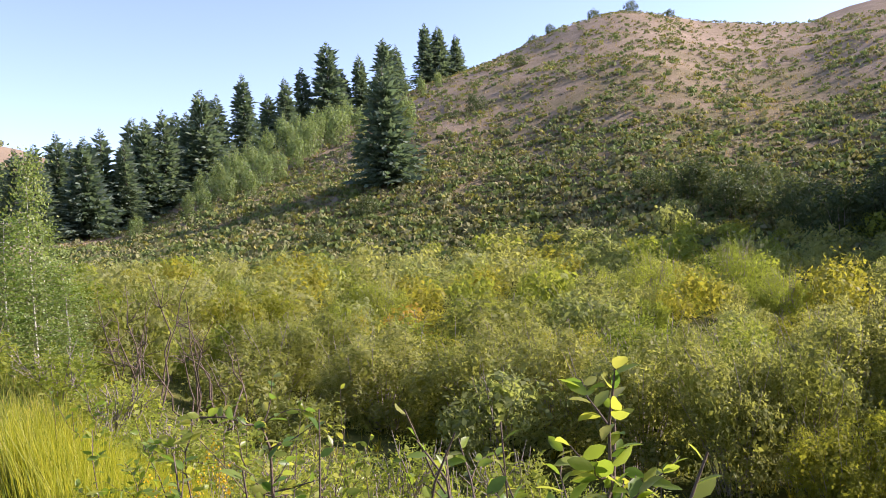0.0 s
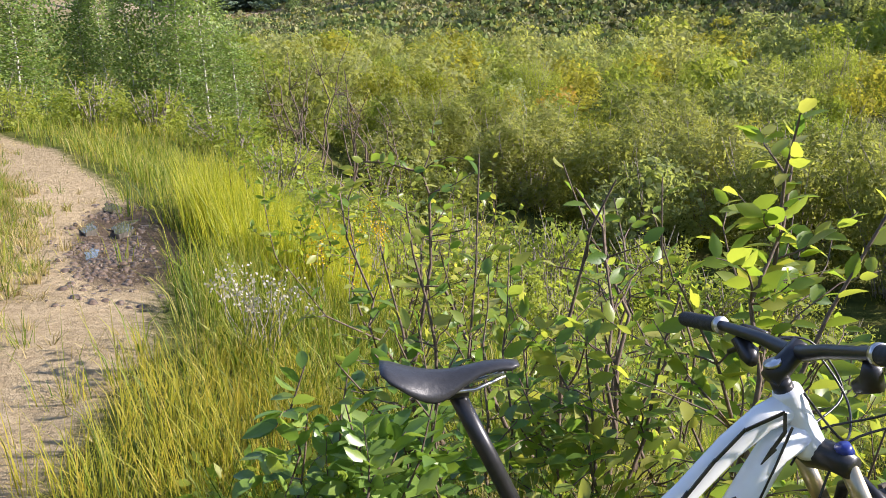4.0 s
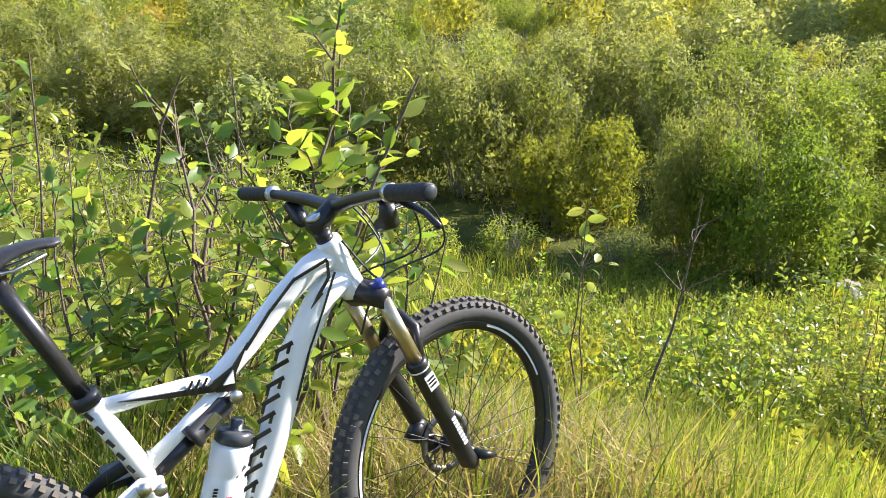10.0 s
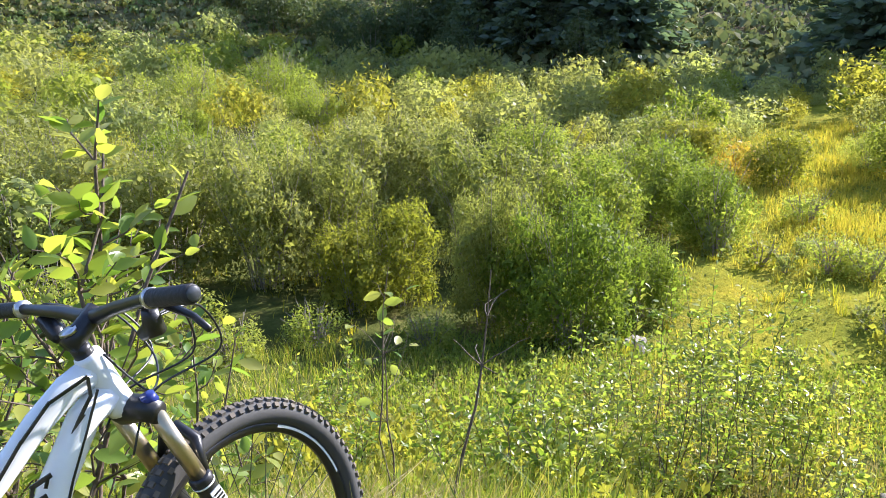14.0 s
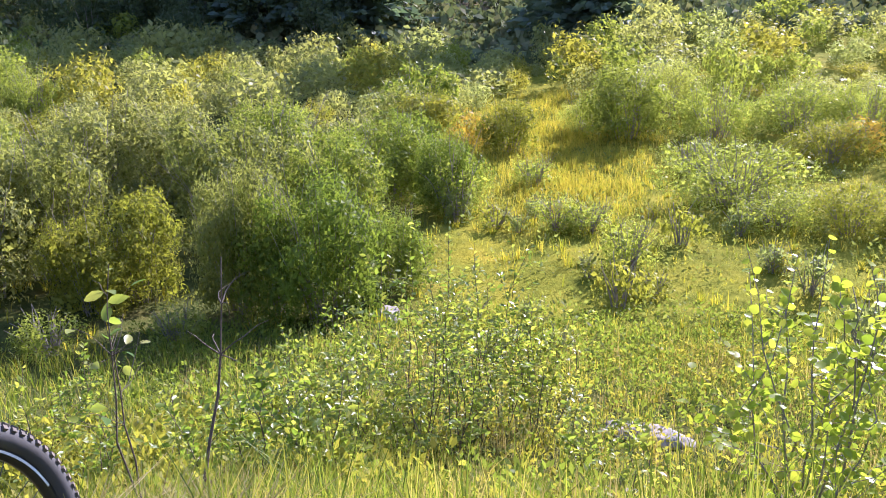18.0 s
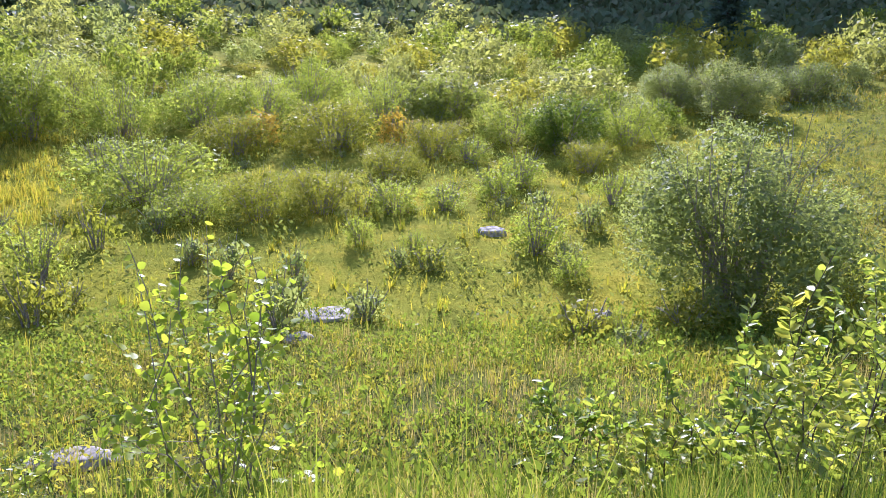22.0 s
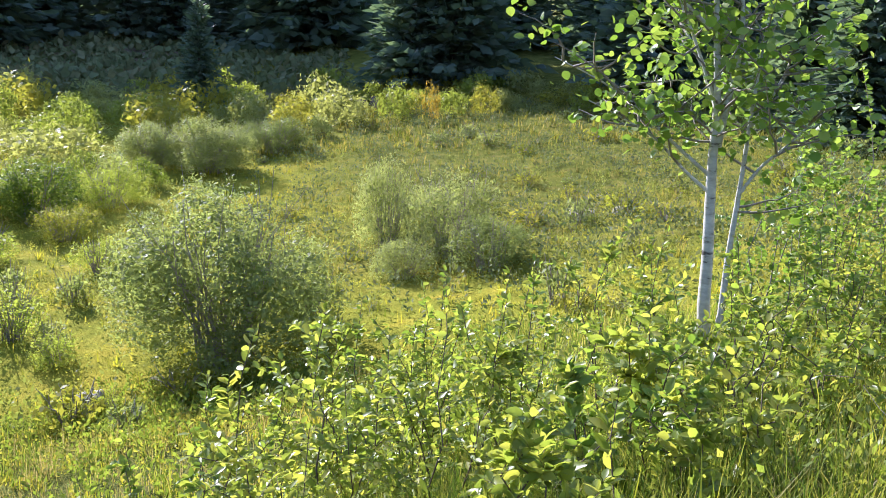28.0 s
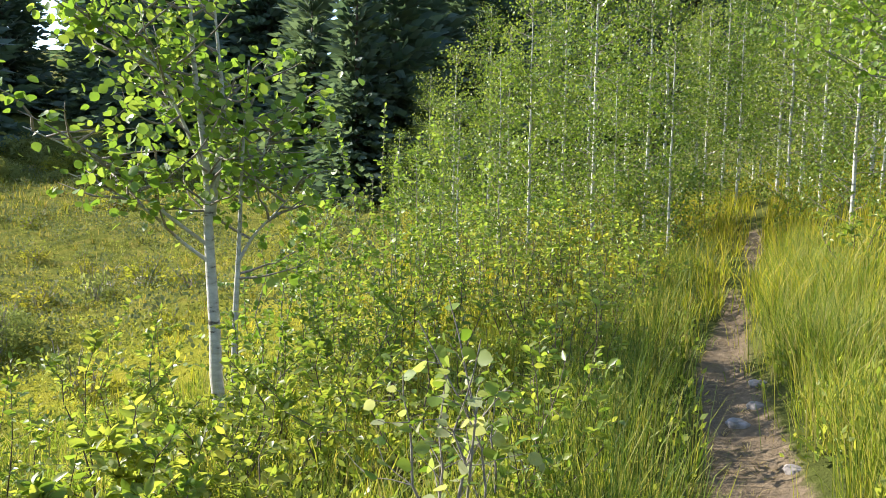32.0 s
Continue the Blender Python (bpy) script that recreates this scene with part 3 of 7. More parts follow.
def long_leaf(size, mat, name):
    s = size
    v = [(0, 0, 0), (0.17 * s, 0.2 * s, .05 * s), (0.255 * s, 0.5 * s, .06 * s), (0.16 * s, 0.8 * s, .01 * s), (0, 1.02 * s, -.1 * s),
         (-0.16 * s, 0.8 * s, .01 * s), (-0.255 * s, 0.5 * s, .06 * s), (-0.17 * s, 0.2 * s, .05 * s), (0, 0.5 * s, 0)]
    me = bpy.data.meshes.new(name)
    me.from_pydata(v, [], [(0, 1, 2, 8), (8, 2, 3, 4), (0, 8, 6, 7), (8, 4, 5, 6)])
    me.materials.append(mat)
    me.polygons.foreach_set("use_smooth", np.ones(4, bool))
    return me


def turned(p, way, rg, s=1.0):
    """A pose at p whose y axis runs along way."""
    y = Vector(way).normalized()
    ref = Vector(rg.normal(size=3) + np.array([0, 0, 1.2]))
    x = y.cross(ref).normalized()
    z = x.cross(y)
    m = Matrix((x, y, z)).transposed().to_4x4()
    return Matrix.Translation(Vector(p)) @ m @ Matrix.Scale(s, 4)


def leaves_at(me, poses, parent=None):
    """Leaf objects that share one mesh."""
    for m in poses:
        put("leaf", me, parent, m=m)


def merged_leaves(me, poses, mat, name, parent, label=""):
    co = np.array([v.co for v in me.vertices])
    fa = np.array([p.vertices for p in me.polygons])
    ms = np.array([m for m in poses])
    v = np.einsum("nij,kj->nki", ms[:, :3, :3], co) + ms[:, None, :3, 3]
    f = fa[None] + (np.arange(len(ms)) * len(co))[:, None, None]
    return put(name, np_mesh(name, v.reshape(-1, 3), f.reshape(-1, 4), mat, True), parent, label)


def curve_stem(base, tip, bend, rg, n=8):
    base, tip = np.asarray(base, float), np.asarray(tip, float)
    s = np.linspace(0, 1, n)[:, None]
    off = rg.normal(size=3) * bend
    p = base + (tip - base) * s + off * np.sin(s * 3.1416) + rg.normal(size=(n, 3)) * bend * 0.22 * np.sin(s * 3.14)
    return p


def leafy_shrub(p, stems, height, spread, leaves, leaf_me, rg, mat, singly=False, thick=0.011, name="leafy_shrub", label="", category="shrub",
                group="leafy shrubs on the bank", bare=0.3, lean=(0, 0), bark="bark", droop=0.0, twigs_each=(5, 9), joined=None, crook=0.28):
    """A shrub of several bent stems with side twigs and leaves along their upper part."""
    root = empty(name, Matrix.Translation(Vector(p)))
    tagged(root, label, category, group)
    poses = []
    for k in range(stems):
        a = k * 2.399 + rg.uniform(-0.6, 0.6)
        hh = height * (1.0 if k == 0 else rg.uniform(0.6, 1.0))
        tip = np.array([math.cos(a) * spread * rg.uniform(.3, 1) + lean[0], math.sin(a) * spread * rg.uniform(.3, 1) + lean[1], hh])
        if k == 0:
            tip[:2] = lean
        b = np.array([rg.normal() * 0.05, rg.normal() * 0.05, -0.08])
        line = curve_stem(b, tip, spread * crook, rg)
        pieces = [tube_rows(line, np.linspace(thick, thick * 0.25, len(line)), 6)]
        twigs = [(line, bare)]
        for j in range(rg.integers(*twigs_each)):
            u = rg.uniform(max(0.2, bare * 0.8), 0.9)
            q = line[int(u * (len(line) - 1))]
            out = rg.normal(size=2) + 0.6 * np.array([math.cos(a), math.sin(a)])
            d = unit(np.array([out[0], out[1], rg.uniform(0.2, 1.1)]))
            ln = height * rg.uniform(0.16, 0.36) * (1.25 - u)
            tw = curve_stem(q, q + d * ln * 1.3, ln * 0.12, rg, 5)
            pieces.append(tube_rows(tw, np.linspace(thick * 0.3, thick * 0.12, 5), 5))
            twigs.append((tw, 0.15))
        if singly:
            stem = put("stem", np_mesh("stem", *pieces[0], M[bark], True), root)
            for tw in pieces[1:]:
                put("twig", np_mesh("twig", *tw, M[bark], True), stem)
        else:
            put("stem", np_mesh("stem", *gather(pieces), M[bark], True), root)
        per = max(1, int(leaves / stems / (len(twigs) + 2)))
        for tw, start in twigs:
            ax = unit(tw[-1] - tw[0])
            lot = per if tw is not line else per * 3
            flat = unit(np.cross(ax, [0, 0, 1.0]) + 1e-6)
            for i in range(lot if leaves else 0):
                u = min(start + (1 - start) * (i + rg.uniform(0.2, 0.9)) / lot, 0.999)
                x = u * (len(tw) - 1)
                q = tw[int(x)] + (tw[min(int(x) + 1, len(tw) - 1)] - tw[int(x)]) * (x % 1)
                side = flat * (1 if i % 2 else -1) if tw is not line else unit(np.cross(ax, rg.normal(size=3)))
                poses.append(turned(q, ax * 0.5 + side * rg.uniform(.5, 1.1) + rg.normal(size=3) * 0.3 + [0, 0, -droop], rg, rg.uniform(0.6, 1.2)))
    if singly and len(poses) > 170:
        order = rg.permutation(len(poses))
        leaves_at(leaf_me, [poses[i] for i in order[:150]], root)
        tagged(merged_leaves(leaf_me, [poses[i] for i in order[150:]], joined or M["broadleaf_far"], "foliage", root), kind="stuff")
    elif singly:
        leaves_at(leaf_me, poses, root)
    elif poses:
        merged_leaves(leaf_me, poses, mat, "foliage", root)
    return root


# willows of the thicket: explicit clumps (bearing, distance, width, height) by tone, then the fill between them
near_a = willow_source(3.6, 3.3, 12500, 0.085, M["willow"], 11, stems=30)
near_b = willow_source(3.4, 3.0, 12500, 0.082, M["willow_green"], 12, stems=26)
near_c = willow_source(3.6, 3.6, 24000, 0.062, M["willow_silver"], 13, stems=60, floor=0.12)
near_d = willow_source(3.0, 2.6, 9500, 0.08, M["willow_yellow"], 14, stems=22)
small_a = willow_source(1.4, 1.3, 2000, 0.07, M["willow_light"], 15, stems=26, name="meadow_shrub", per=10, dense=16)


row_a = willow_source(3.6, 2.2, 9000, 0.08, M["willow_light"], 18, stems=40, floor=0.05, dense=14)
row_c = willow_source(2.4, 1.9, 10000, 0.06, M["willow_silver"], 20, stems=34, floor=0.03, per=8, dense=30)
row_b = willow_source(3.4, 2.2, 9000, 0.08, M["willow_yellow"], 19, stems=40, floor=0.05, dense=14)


def spots_of(rows, w0, h0):
    out = []
    for i, (az, r, w, h) in enumerate(rows):
        out.append(Matrix.LocRotScale(at(az, r, -0.08), Euler((0, 0, i * 2.1)), Vector((w / w0, w / w0, h / h0))))
    return out


place(near_a, spots_of([(-31, 17.0, 3.0, 3.4), (-35, 17.6, 3.0, 3.2), (-25, 18, 3.6, 3.2), (-46, 18.5, 3.4, 3.4), (-20, 20, 3.6, 3.0), (-38, 23, 3.6, 3.4),
                        (-42.5, 24, 3.6, 3.4), (-14, 20, 3.6, 2.8), (-8, 21, 3.6, 2.8), (-1, 23, 3.6, 2.6), (-46.5, 14.6, 1.9, 2.9), (-28, 20.5, 3, 3.2), (-17, 24, 3.4, 3.0),
                        (-4.5, 25, 3.4, 2.6)], 3.6, 3.3),
      "grey-green willow shrub with many thin stems", "shrub", "willows in the valley")
place(near_b, spots_of([(-52.5, 13.6, 2.7, 3.0), (-49, 14.4, 2.0, 2.7), (-57.6, 15.2, 1.6, 1.8), (-54, 19, 3.0, 2.8), (-61.6, 21.5, 2.2, 2.4), (-57.5, 23, 3.2, 2.8),
                        (-32, 22, 3.4, 3.1), (-50, 24, 3.6, 3.2), (-26, 24, 3.6, 3), (-108.9, 30.2, 3.6, 2.3), (-73.9, 31.8, 3.7, 3.2)], 3.4, 3.0),
      "dense bright green willow shrub, dark at its foot", "shrub", "willows in the valley")
place(near_c, spots_of([(-120.8, 14.4, 4.3, 3.5), 
                        (-119.3, 37.4, 4.5, 2.7), (-123.5, 42, 3.7, 2.0), (-115.8, 39, 3.6, 2.3)], 3.6, 3.6),
      "tall silvery willow clump with upright stems", "shrub", "willows on the meadow")
place(near_d, spots_of([(-40, 15.8, 2.2, 2.4), (-37, 15.4, 2.0, 2.0), (-60, 30, 3.4, 2.6), (-66, 30, 2.6, 2.1), (-21.5, 22.5, 3.2, 2.8), (-12, 23.5, 3.2, 2.5)], 3.0, 2.6),
      "yellow-green willow shrub turning for autumn", "shrub", "willows in the valley")
place(row_a, spots_of([(-80.9, 22.6, 4.2, 1.9), (-79.6, 32, 3.6, 2.3), (-84.5, 33, 3.8, 2.2), (-96.5, 33.5, 3.7, 2.3), (-105.1, 31.1, 3.2, 2.0), (-113.1, 31.4, 3.2, 2.0), (-71.2, 33.2, 2.3, 1.8),
                       (-88.5, 33, 3.6, 2.2), (-76.6, 36, 3.4, 2.6), (-91.5, 35.5, 3.6, 2.4), (-101, 34, 3.6, 2.3), (-83.8, 20.6, 2.6, 1.2), (-19.8, 46, 2.6, 3.0), (-27.4, 44, 3.8, 3.3), (-32.5, 46, 3.7, 3.5), (-29.2, 41, 2.8, 2.6), (-35.3, 40, 3.2, 2.8), (-8.9, 42, 2.8, 2.6),
                       (-23.5, 45, 2.8, 2.4)], 3.6, 2.2),
      "spreading green willow shrub in a row across the meadow", "shrub", "willows on the meadow")
place(row_b, spots_of([(-100, 28.3, 3.0, 1.6), (-93.1, 29.4, 3.9, 2.0), (-88.1, 20.3, 2.5, 1.4), (-92.4, 20.8, 2.5, 1.4), (-86.5, 29, 3.0, 1.6), (-97, 25.5, 2.4, 1.2), (-110.5, 26.5, 2.2, 1.2)], 3.4, 2.2),
      "spreading yellow-green willow shrub in a row across the meadow", "shrub", "willows on the meadow")
place(row_c, spots_of([(-131.5, 22.2, 2.2, 2.75), (-135.8, 20.6, 3.0, 2.45), (-138.8, 18.6, 2.3, 1.45), (-132.8, 19.0, 1.9, 1.1)], 2.4, 1.9),
      "rounded grey-green willow shrub below the grassy rise", "shrub", "willows on the meadow")
place(small_a, spots_of([(-74.2, 16.4, 1.35, 1.35), (-62, 20.8, 1.9, 1.9), (-69.2, 19.4, 1.6, 1.1), (-71.4, 19.2, 1.5, 1.0), (-95, 17.7, 0.8, 0.9), (-98.8, 17.2, 0.7, 0.7), (-107.6, 17.4, 1.6, 1.3),
                         (-110, 15.6, 0.9, 0.85), (-78, 27, 2.2, 1.4), (-101, 21, 1.5, 1.0), (-97.3, 20.6, 1.6, 1.2), (-102.5, 27.4, 1.8, 1.1), (-106.2, 24, 1.8, 1.4), (-104.5, 22.5, 1.6, 1.2),
                         (-112.5, 22, 1.4, 1.2), (-67.6, 24, 1.6, 1.2), (-115.5, 19, 1.2, 1.0), (-126, 15.5, 1.6, 1.5), (-113.5, 12.6, 0.5, 0.7), (-34, 13.6, 1.3, 0.9), (-42, 13.4, 1.2, 0.9), (9, 15, 1.8, 1.3), (6, 13.5, 1.7, 1.2), (3.4, 14.5, 2, 1.4), (0, 13, 1.7, 1.3), (-3, 14, 2, 1.5), (-6, 12.5, 1.6, 1.3),
                         (-9, 14.5, 2.0, 1.6), (-12.5, 13, 1.8, 1.4), (-16, 15, 2, 1.6), (-20, 14, 1.8, 1.3), (-25, 14.6, 1.6, 1.2), (12, 17.4, 2, 1.3), (16.5, 18.6, 1.8, 1.2), (20, 18.8, 2, 1.2),
                         (25, 18, 1.8, 1.2), (29, 16.8, 1.6, 1.1), (10, 11.8, 1.2, 1.0), (-28, 12.8, 1.3, 1.0), (1.6, 10.8, 1.3, 1.1), (-9.5, 10.6, 1.3, 1.2)], 1.4, 1.3),
      "small upright willow shrub in the meadow grass", "shrub", "small shrubs on the meadow")

sources, coarse, middle = [], [], []
for k, mt in enumerate(("willow", "willow_green", "willow_yellow", "willow_silver", "willow")):
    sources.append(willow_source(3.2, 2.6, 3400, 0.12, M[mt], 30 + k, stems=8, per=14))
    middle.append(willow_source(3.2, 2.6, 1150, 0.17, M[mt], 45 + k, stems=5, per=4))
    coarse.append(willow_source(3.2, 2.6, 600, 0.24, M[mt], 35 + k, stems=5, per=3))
fill = [[] for _ in range(15)]
rg = np.random.default_rng(3)
taken = []


def in_thicket(az, r):
    if r > FOOT_R(az) + 3:
        return False
    if -62 < az < 12:
        inner = 21.5 if az < -22 else 16 + max(0, az + 8) * 0.3
        return r > inner and not (az < -58 and 26 < r < 30)
    if -76 < az <= -62:
        return r > 41
    if -100 < az <= -76:
        return r > 36
    if -116 < az <= -100:
        return r > 34.5
    if -128 < az <= -116:
        return r > 44
    if -176 < az <= -128:
        return r > 50
    return False


tries = 0
while tries < 9000:
    tries += 1
    az = rg.uniform(-172, 13)
    r = math.sqrt(rg.uniform(18 ** 2, 80 ** 2))
    if not in_thicket(az, r):
        continue
    p = at(az, r, -0.1)
    w = rg.uniform(1.5, 4.6) * (0.75 if r < 26 else 1.0) * (0.7 if az < -128 else 1.0)
    if any((p.x - a) ** 2 + (p.y - b) ** 2 < ((0.385 if az > -62 else 0.43) * (w + c)) ** 2 for a, b, c in taken):
        continue
    taken.append((p.x, p.y, w))
    k = int(rg.choice(5, p=(0.28, 0.22, 0.18, 0.12, 0.2)))
    s = w / 3.2
    fill[k if r < 36 else k + 5 if r < 54 else k + 10].append(Matrix.LocRotScale(p, Euler((0, 0, rg.uniform(0, 6.28))), Vector((s, s, s ** 0.7 * rg.uniform(0.6, 1.2)))))
tones = ("grey-green willow shrub in a dense thicket", "green willow shrub in a dense thicket", "yellowing willow shrub in a dense thicket",
         "silvery willow shrub in a dense thicket", "grey-green willow shrub in a dense thicket")
for src, sp, lab in zip(sources, fill, tones):
    place(src, sp, lab, "shrub", "willow thicket on the valley floor")
# the far side of the thicket, where no shrub can be told from the next
vs, fs, mats, count = [], [], [], 0
for k, (src, sp) in enumerate(zip(middle + coarse, fill[5:])):
    for child in src.children:
        me = child.data
        if child.name.startswith("woody"):
            continue
        co = np.empty(len(me.vertices) * 3, np.float32)
        me.vertices.foreach_get("co", co)
        fa = np.empty(len(me.loops), np.int32)
        me.loops.foreach_get("vertex_index", fa)
        for m in sp:
            mm = np.array(m)
            vs.append(co.reshape(-1, 3) @ mm[:3, :3].T + mm[:3, 3])
            fs.append(fa.reshape(-1, 4) + count)
            mats.append(np.full(len(fa) // 4, k % 5, np.int32))
            count += len(me.vertices)
    for child in list(src.children):
        bpy.data.objects.remove(child)
    bpy.data.objects.remove(src)
me = np_mesh("far_thicket", np.concatenate(vs), np.concatenate(fs), M["willow"])
for mt in ("willow_green", "willow_yellow", "willow_silver", "willow"):
    me.materials.append(M[mt])
me.polygons.foreach_set("material_index", np.concatenate(mats))
tagged(put("far_thicket", me), "dense green and yellow willow thicket across the valley floor", "shrubs", kind="stuff")
# low shrubs strewn over the meadow
low_a = willow_source(0.8, 0.6, 420, 0.06, M["willow_yellow"], 16, stems=9, name="meadow_shrub", per=8)
low_b = willow_source(0.7, 0.6, 420, 0.06, M["willow_silver"], 17, stems=9, name="meadow_shrub", per=8)
rows = [[], []]
rg = np.random.default_rng(19)
for i in range(150):
    az, r = rg.uniform(-150, -60), rg.uniform(11, 30)
    if -76 < az < -62 and r > 22 or wave(*[np.array(c) for c in at(az, r)[:2]], 9, 0.8) < -0.1:
        continue
    s = rg.uniform(0.5, 1.5)
    rows[i % 2].append(spot(at(az, r, -0.05), i, s, s * rg.uniform(0.7, 1.4)))
for i in range(90):
    az, r = rg.uniform(-168, -122), rg.uniform(19, 52)
    if wave(*[np.array(c) for c in at(az, r)[:2]], 14, 0.3) < -0.05:
        continue
    s = rg.uniform(0.7, 2.2)
    rows[i % 2].append(spot(at(az, r, -0.05), i, s, s * rg.uniform(0.5, 0.9)))
place(low_a, rows[0], "low yellow-green shrub in the meadow grass", "shrub", "low shrubs on the meadow")
place(low_b, rows[1], "low grey-green shrub in the meadow grass", "shrub", "low shrubs on the meadow")

# spruces
spr = [spruce_source(18, 9.0, 36, 11, 41), spruce_source(20, 9.2, 38, 11, 42), spruce_source(15, 8.6, 34, 11, 43)]
rows = [[], [], []]
ridge = [(12.5, 150, 17), (11.2, 158, 19), (9.6, 152, 18), (8.6, 160, 20), (7.2, 158, 17), (5.9, 166, 20), (4.7, 168, 20), (3.2, 176, 17), (2.2, 172, 20), (1.2, 180, 18),
         (-0.6, 182, 20), (-2.2, 190, 14), (-3.4, 186, 16), (-4.6, 192, 17), (-6.4, 192, 21), (-7.4, 199, 14), (-8.6, 196, 16), (-10.4, 200, 17), (-11.2, 206, 14),
         (-13.3, 212, 17), (-14.2, 214, 15), (-15.4, 216, 12), (10.4, 175, 18), (6.6, 182, 20), (3.9, 190, 19), (13.6, 165, 16), (14.6, 172, 14)]
for i, (az, r, h) in enumerate(ridge):
    s = h / (18, 20, 15)[i % 3]
    rows[i % 3].append(spot(at(az, r, -0.3), i * 1.3, s * 1.1, s))
rows[2].append(spot(at(-10.1, 110, -0.3), 1.0, 1.2, 1.12))
# the wood behind the meadow and above the trail
rg = np.random.default_rng(9)
for i in range(60):
    az = rg.uniform(-206, -104)
    if -144 < az < -139.5:
        continue
    r = rg.uniform(64, 104) - (10 if az < -140 else 0) - (10 if az < -176 else 0) + (24 if az > -132 else 0)
    h = rg.uniform(13, 24) * (1.2 if az > -132 else 1)
    s = h / (18, 20, 15)[i % 3]
    rows[i % 3].append(spot(at(az, r, -0.4), i * 1.1, s * 1.05, s))
# spruces from -71.5 to -44 stand unseen, added to cast the slope's shade
for i, (az, r, h) in enumerate([(-118.6, 62, 8.5), (-161, 38, 12), (-163.4, 40, 14), (-158, 45, 13), (-70, 66, 19), (-71.5, 64, 17), (-47, 74, 20), (-50, 70, 18), (-53, 72, 22),
                                (-56, 68, 20), (-44, 80, 17)]):
    s = h / (18, 20, 15)[i % 3]
    rows[i % 3].append(spot(at(az, r, -0.4), i * 1.7, s, s))
for src, sp in zip(spr, rows):
    place(src, sp, "tall dark spruce tree with drooping branches", "tree", "spruces on the slopes")


# sagebrush of the hillsides
def sage(n, az0, az1, r_of, size, seed, name, label, cards=12, mat="sage", thin=None):
    """Low domed shrubs of small upright leaf tufts; thin(x, y, az, r) gives the share left out."""
    rg = np.random.default_rng(seed)
    az = rg.uniform(az0, az1, n)
    r = r_of(az, rg)
    a = np.radians(az)
    x, y = -np.sin(a) * r, np.cos(a) * r
    keep = rg.uniform(0, 1, n) > (thin(x, y, az, r) if thin else 0.1)
    x, y = x[keep], y[keep]
    n = len(x)
    s = size * np.clip(np.exp(rg.normal(size=n) * 0.4), 0.45, 1.8)
    pos = np.stack([x, y, ground_z(x, y)], -1).repeat(cards, 0)
    S = s.repeat(cards)[:, None]
    d = unit(rg.normal(size=(n * cards, 3)) * [1, 1, 0.7] + [0, 0, 0.35])
    d[:, 2] = np.abs(d[:, 2])
    k = 4.2 / math.sqrt(cards)
    v, f = leaf_cards(pos + d * [1.15, 1.15, 0.85] * S * rg.uniform(0.22, 0.5, (n * cards, 1)), [0, 0, 0.8] + rg.normal(size=d.shape) * 0.6, S[:, 0] * 0.36 * k, S[:, 0] * 0.26 * k,
                      rg=rg, face=d + rg.normal(size=d.shape) * 0.35)
    return tagged(put(name, np_mesh(name, v, f, M[mat])), label, "shrubs", kind="stuff")


def hill_r(p):
    return lambda az, g: FOOT_R(az) - 2 + (TOP_R(az) + 12 - FOOT_R(az)) * g.uniform(0, 1, len(az)) ** p


def open_slope(x, y, az, r):
    """Full cover low down and towards the spruces, thinning into patches on the upper open slope."""
    up = (r - FOOT_R(az)) / (TOP_R(az) - FOOT_R(az))
    bare = np.clip((up - 0.22 - 0.35 * np.clip((az + 22) / 14, 0, 1) + 0.12 * wave(x, y, 40, 0.4)) / 0.1, 0, 1)
    return np.clip(0.12 - 0.5 * wave(x, y, 17, 2.1), 0.04, 0.5) * (1 - bare) + bare * np.clip(0.5 - 0.7 * wave(x, y, 22, 1.1), 0.15, 0.95)


M["sage_green"] = leaf_mat("green_sagebrush_leaf", [(0.10, 0.15, 0.05), (0.15, 0.20, 0.06), (0.20, 0.24, 0.08)], 0.3, rough=0.7, spec=0.1, tcol=(1.1, 1.15, 0.8))
M["rabbitbrush"] = leaf_mat("rabbitbrush_leaf", [(0.20, 0.22, 0.05), (0.29, 0.28, 0.07), (0.36, 0.31, 0.09)], 0.3, rough=0.7, spec=0.1, tcol=(1.1, 1.1, 0.8))
sage(13000, -46, 12, hill_r(1.7), 0.85, 51, "hillside_sagebrush", "grey-green sagebrush scattered over a dry hillside", 12, "sage", open_slope)
sage(9500, -46, 12, hill_r(2.0), 0.9, 54, "green_hillside_shrubs", "low dark green shrubs covering the lower hillside", 12, "sage_green", open_slope)
sage(6500, -46, 12, hill_r(1.7), 0.8, 55, "rabbitbrush", "yellow-green rabbitbrush among the sagebrush", 12, "rabbitbrush", open_slope)
sage(9000, -128, -44, lambda az, g: FOOT_R(az) + 70 * g.uniform(0, 1, len(az)), 1.2, 52, "shaded_sagebrush", "grey sagebrush on a steep shaded slope", 10)
sage(500, 5, 40, lambda az, g: g.uniform(215, 440, len(az)), 2.6, 53, "far_junipers", "dark junipers dotted over a tan hill")


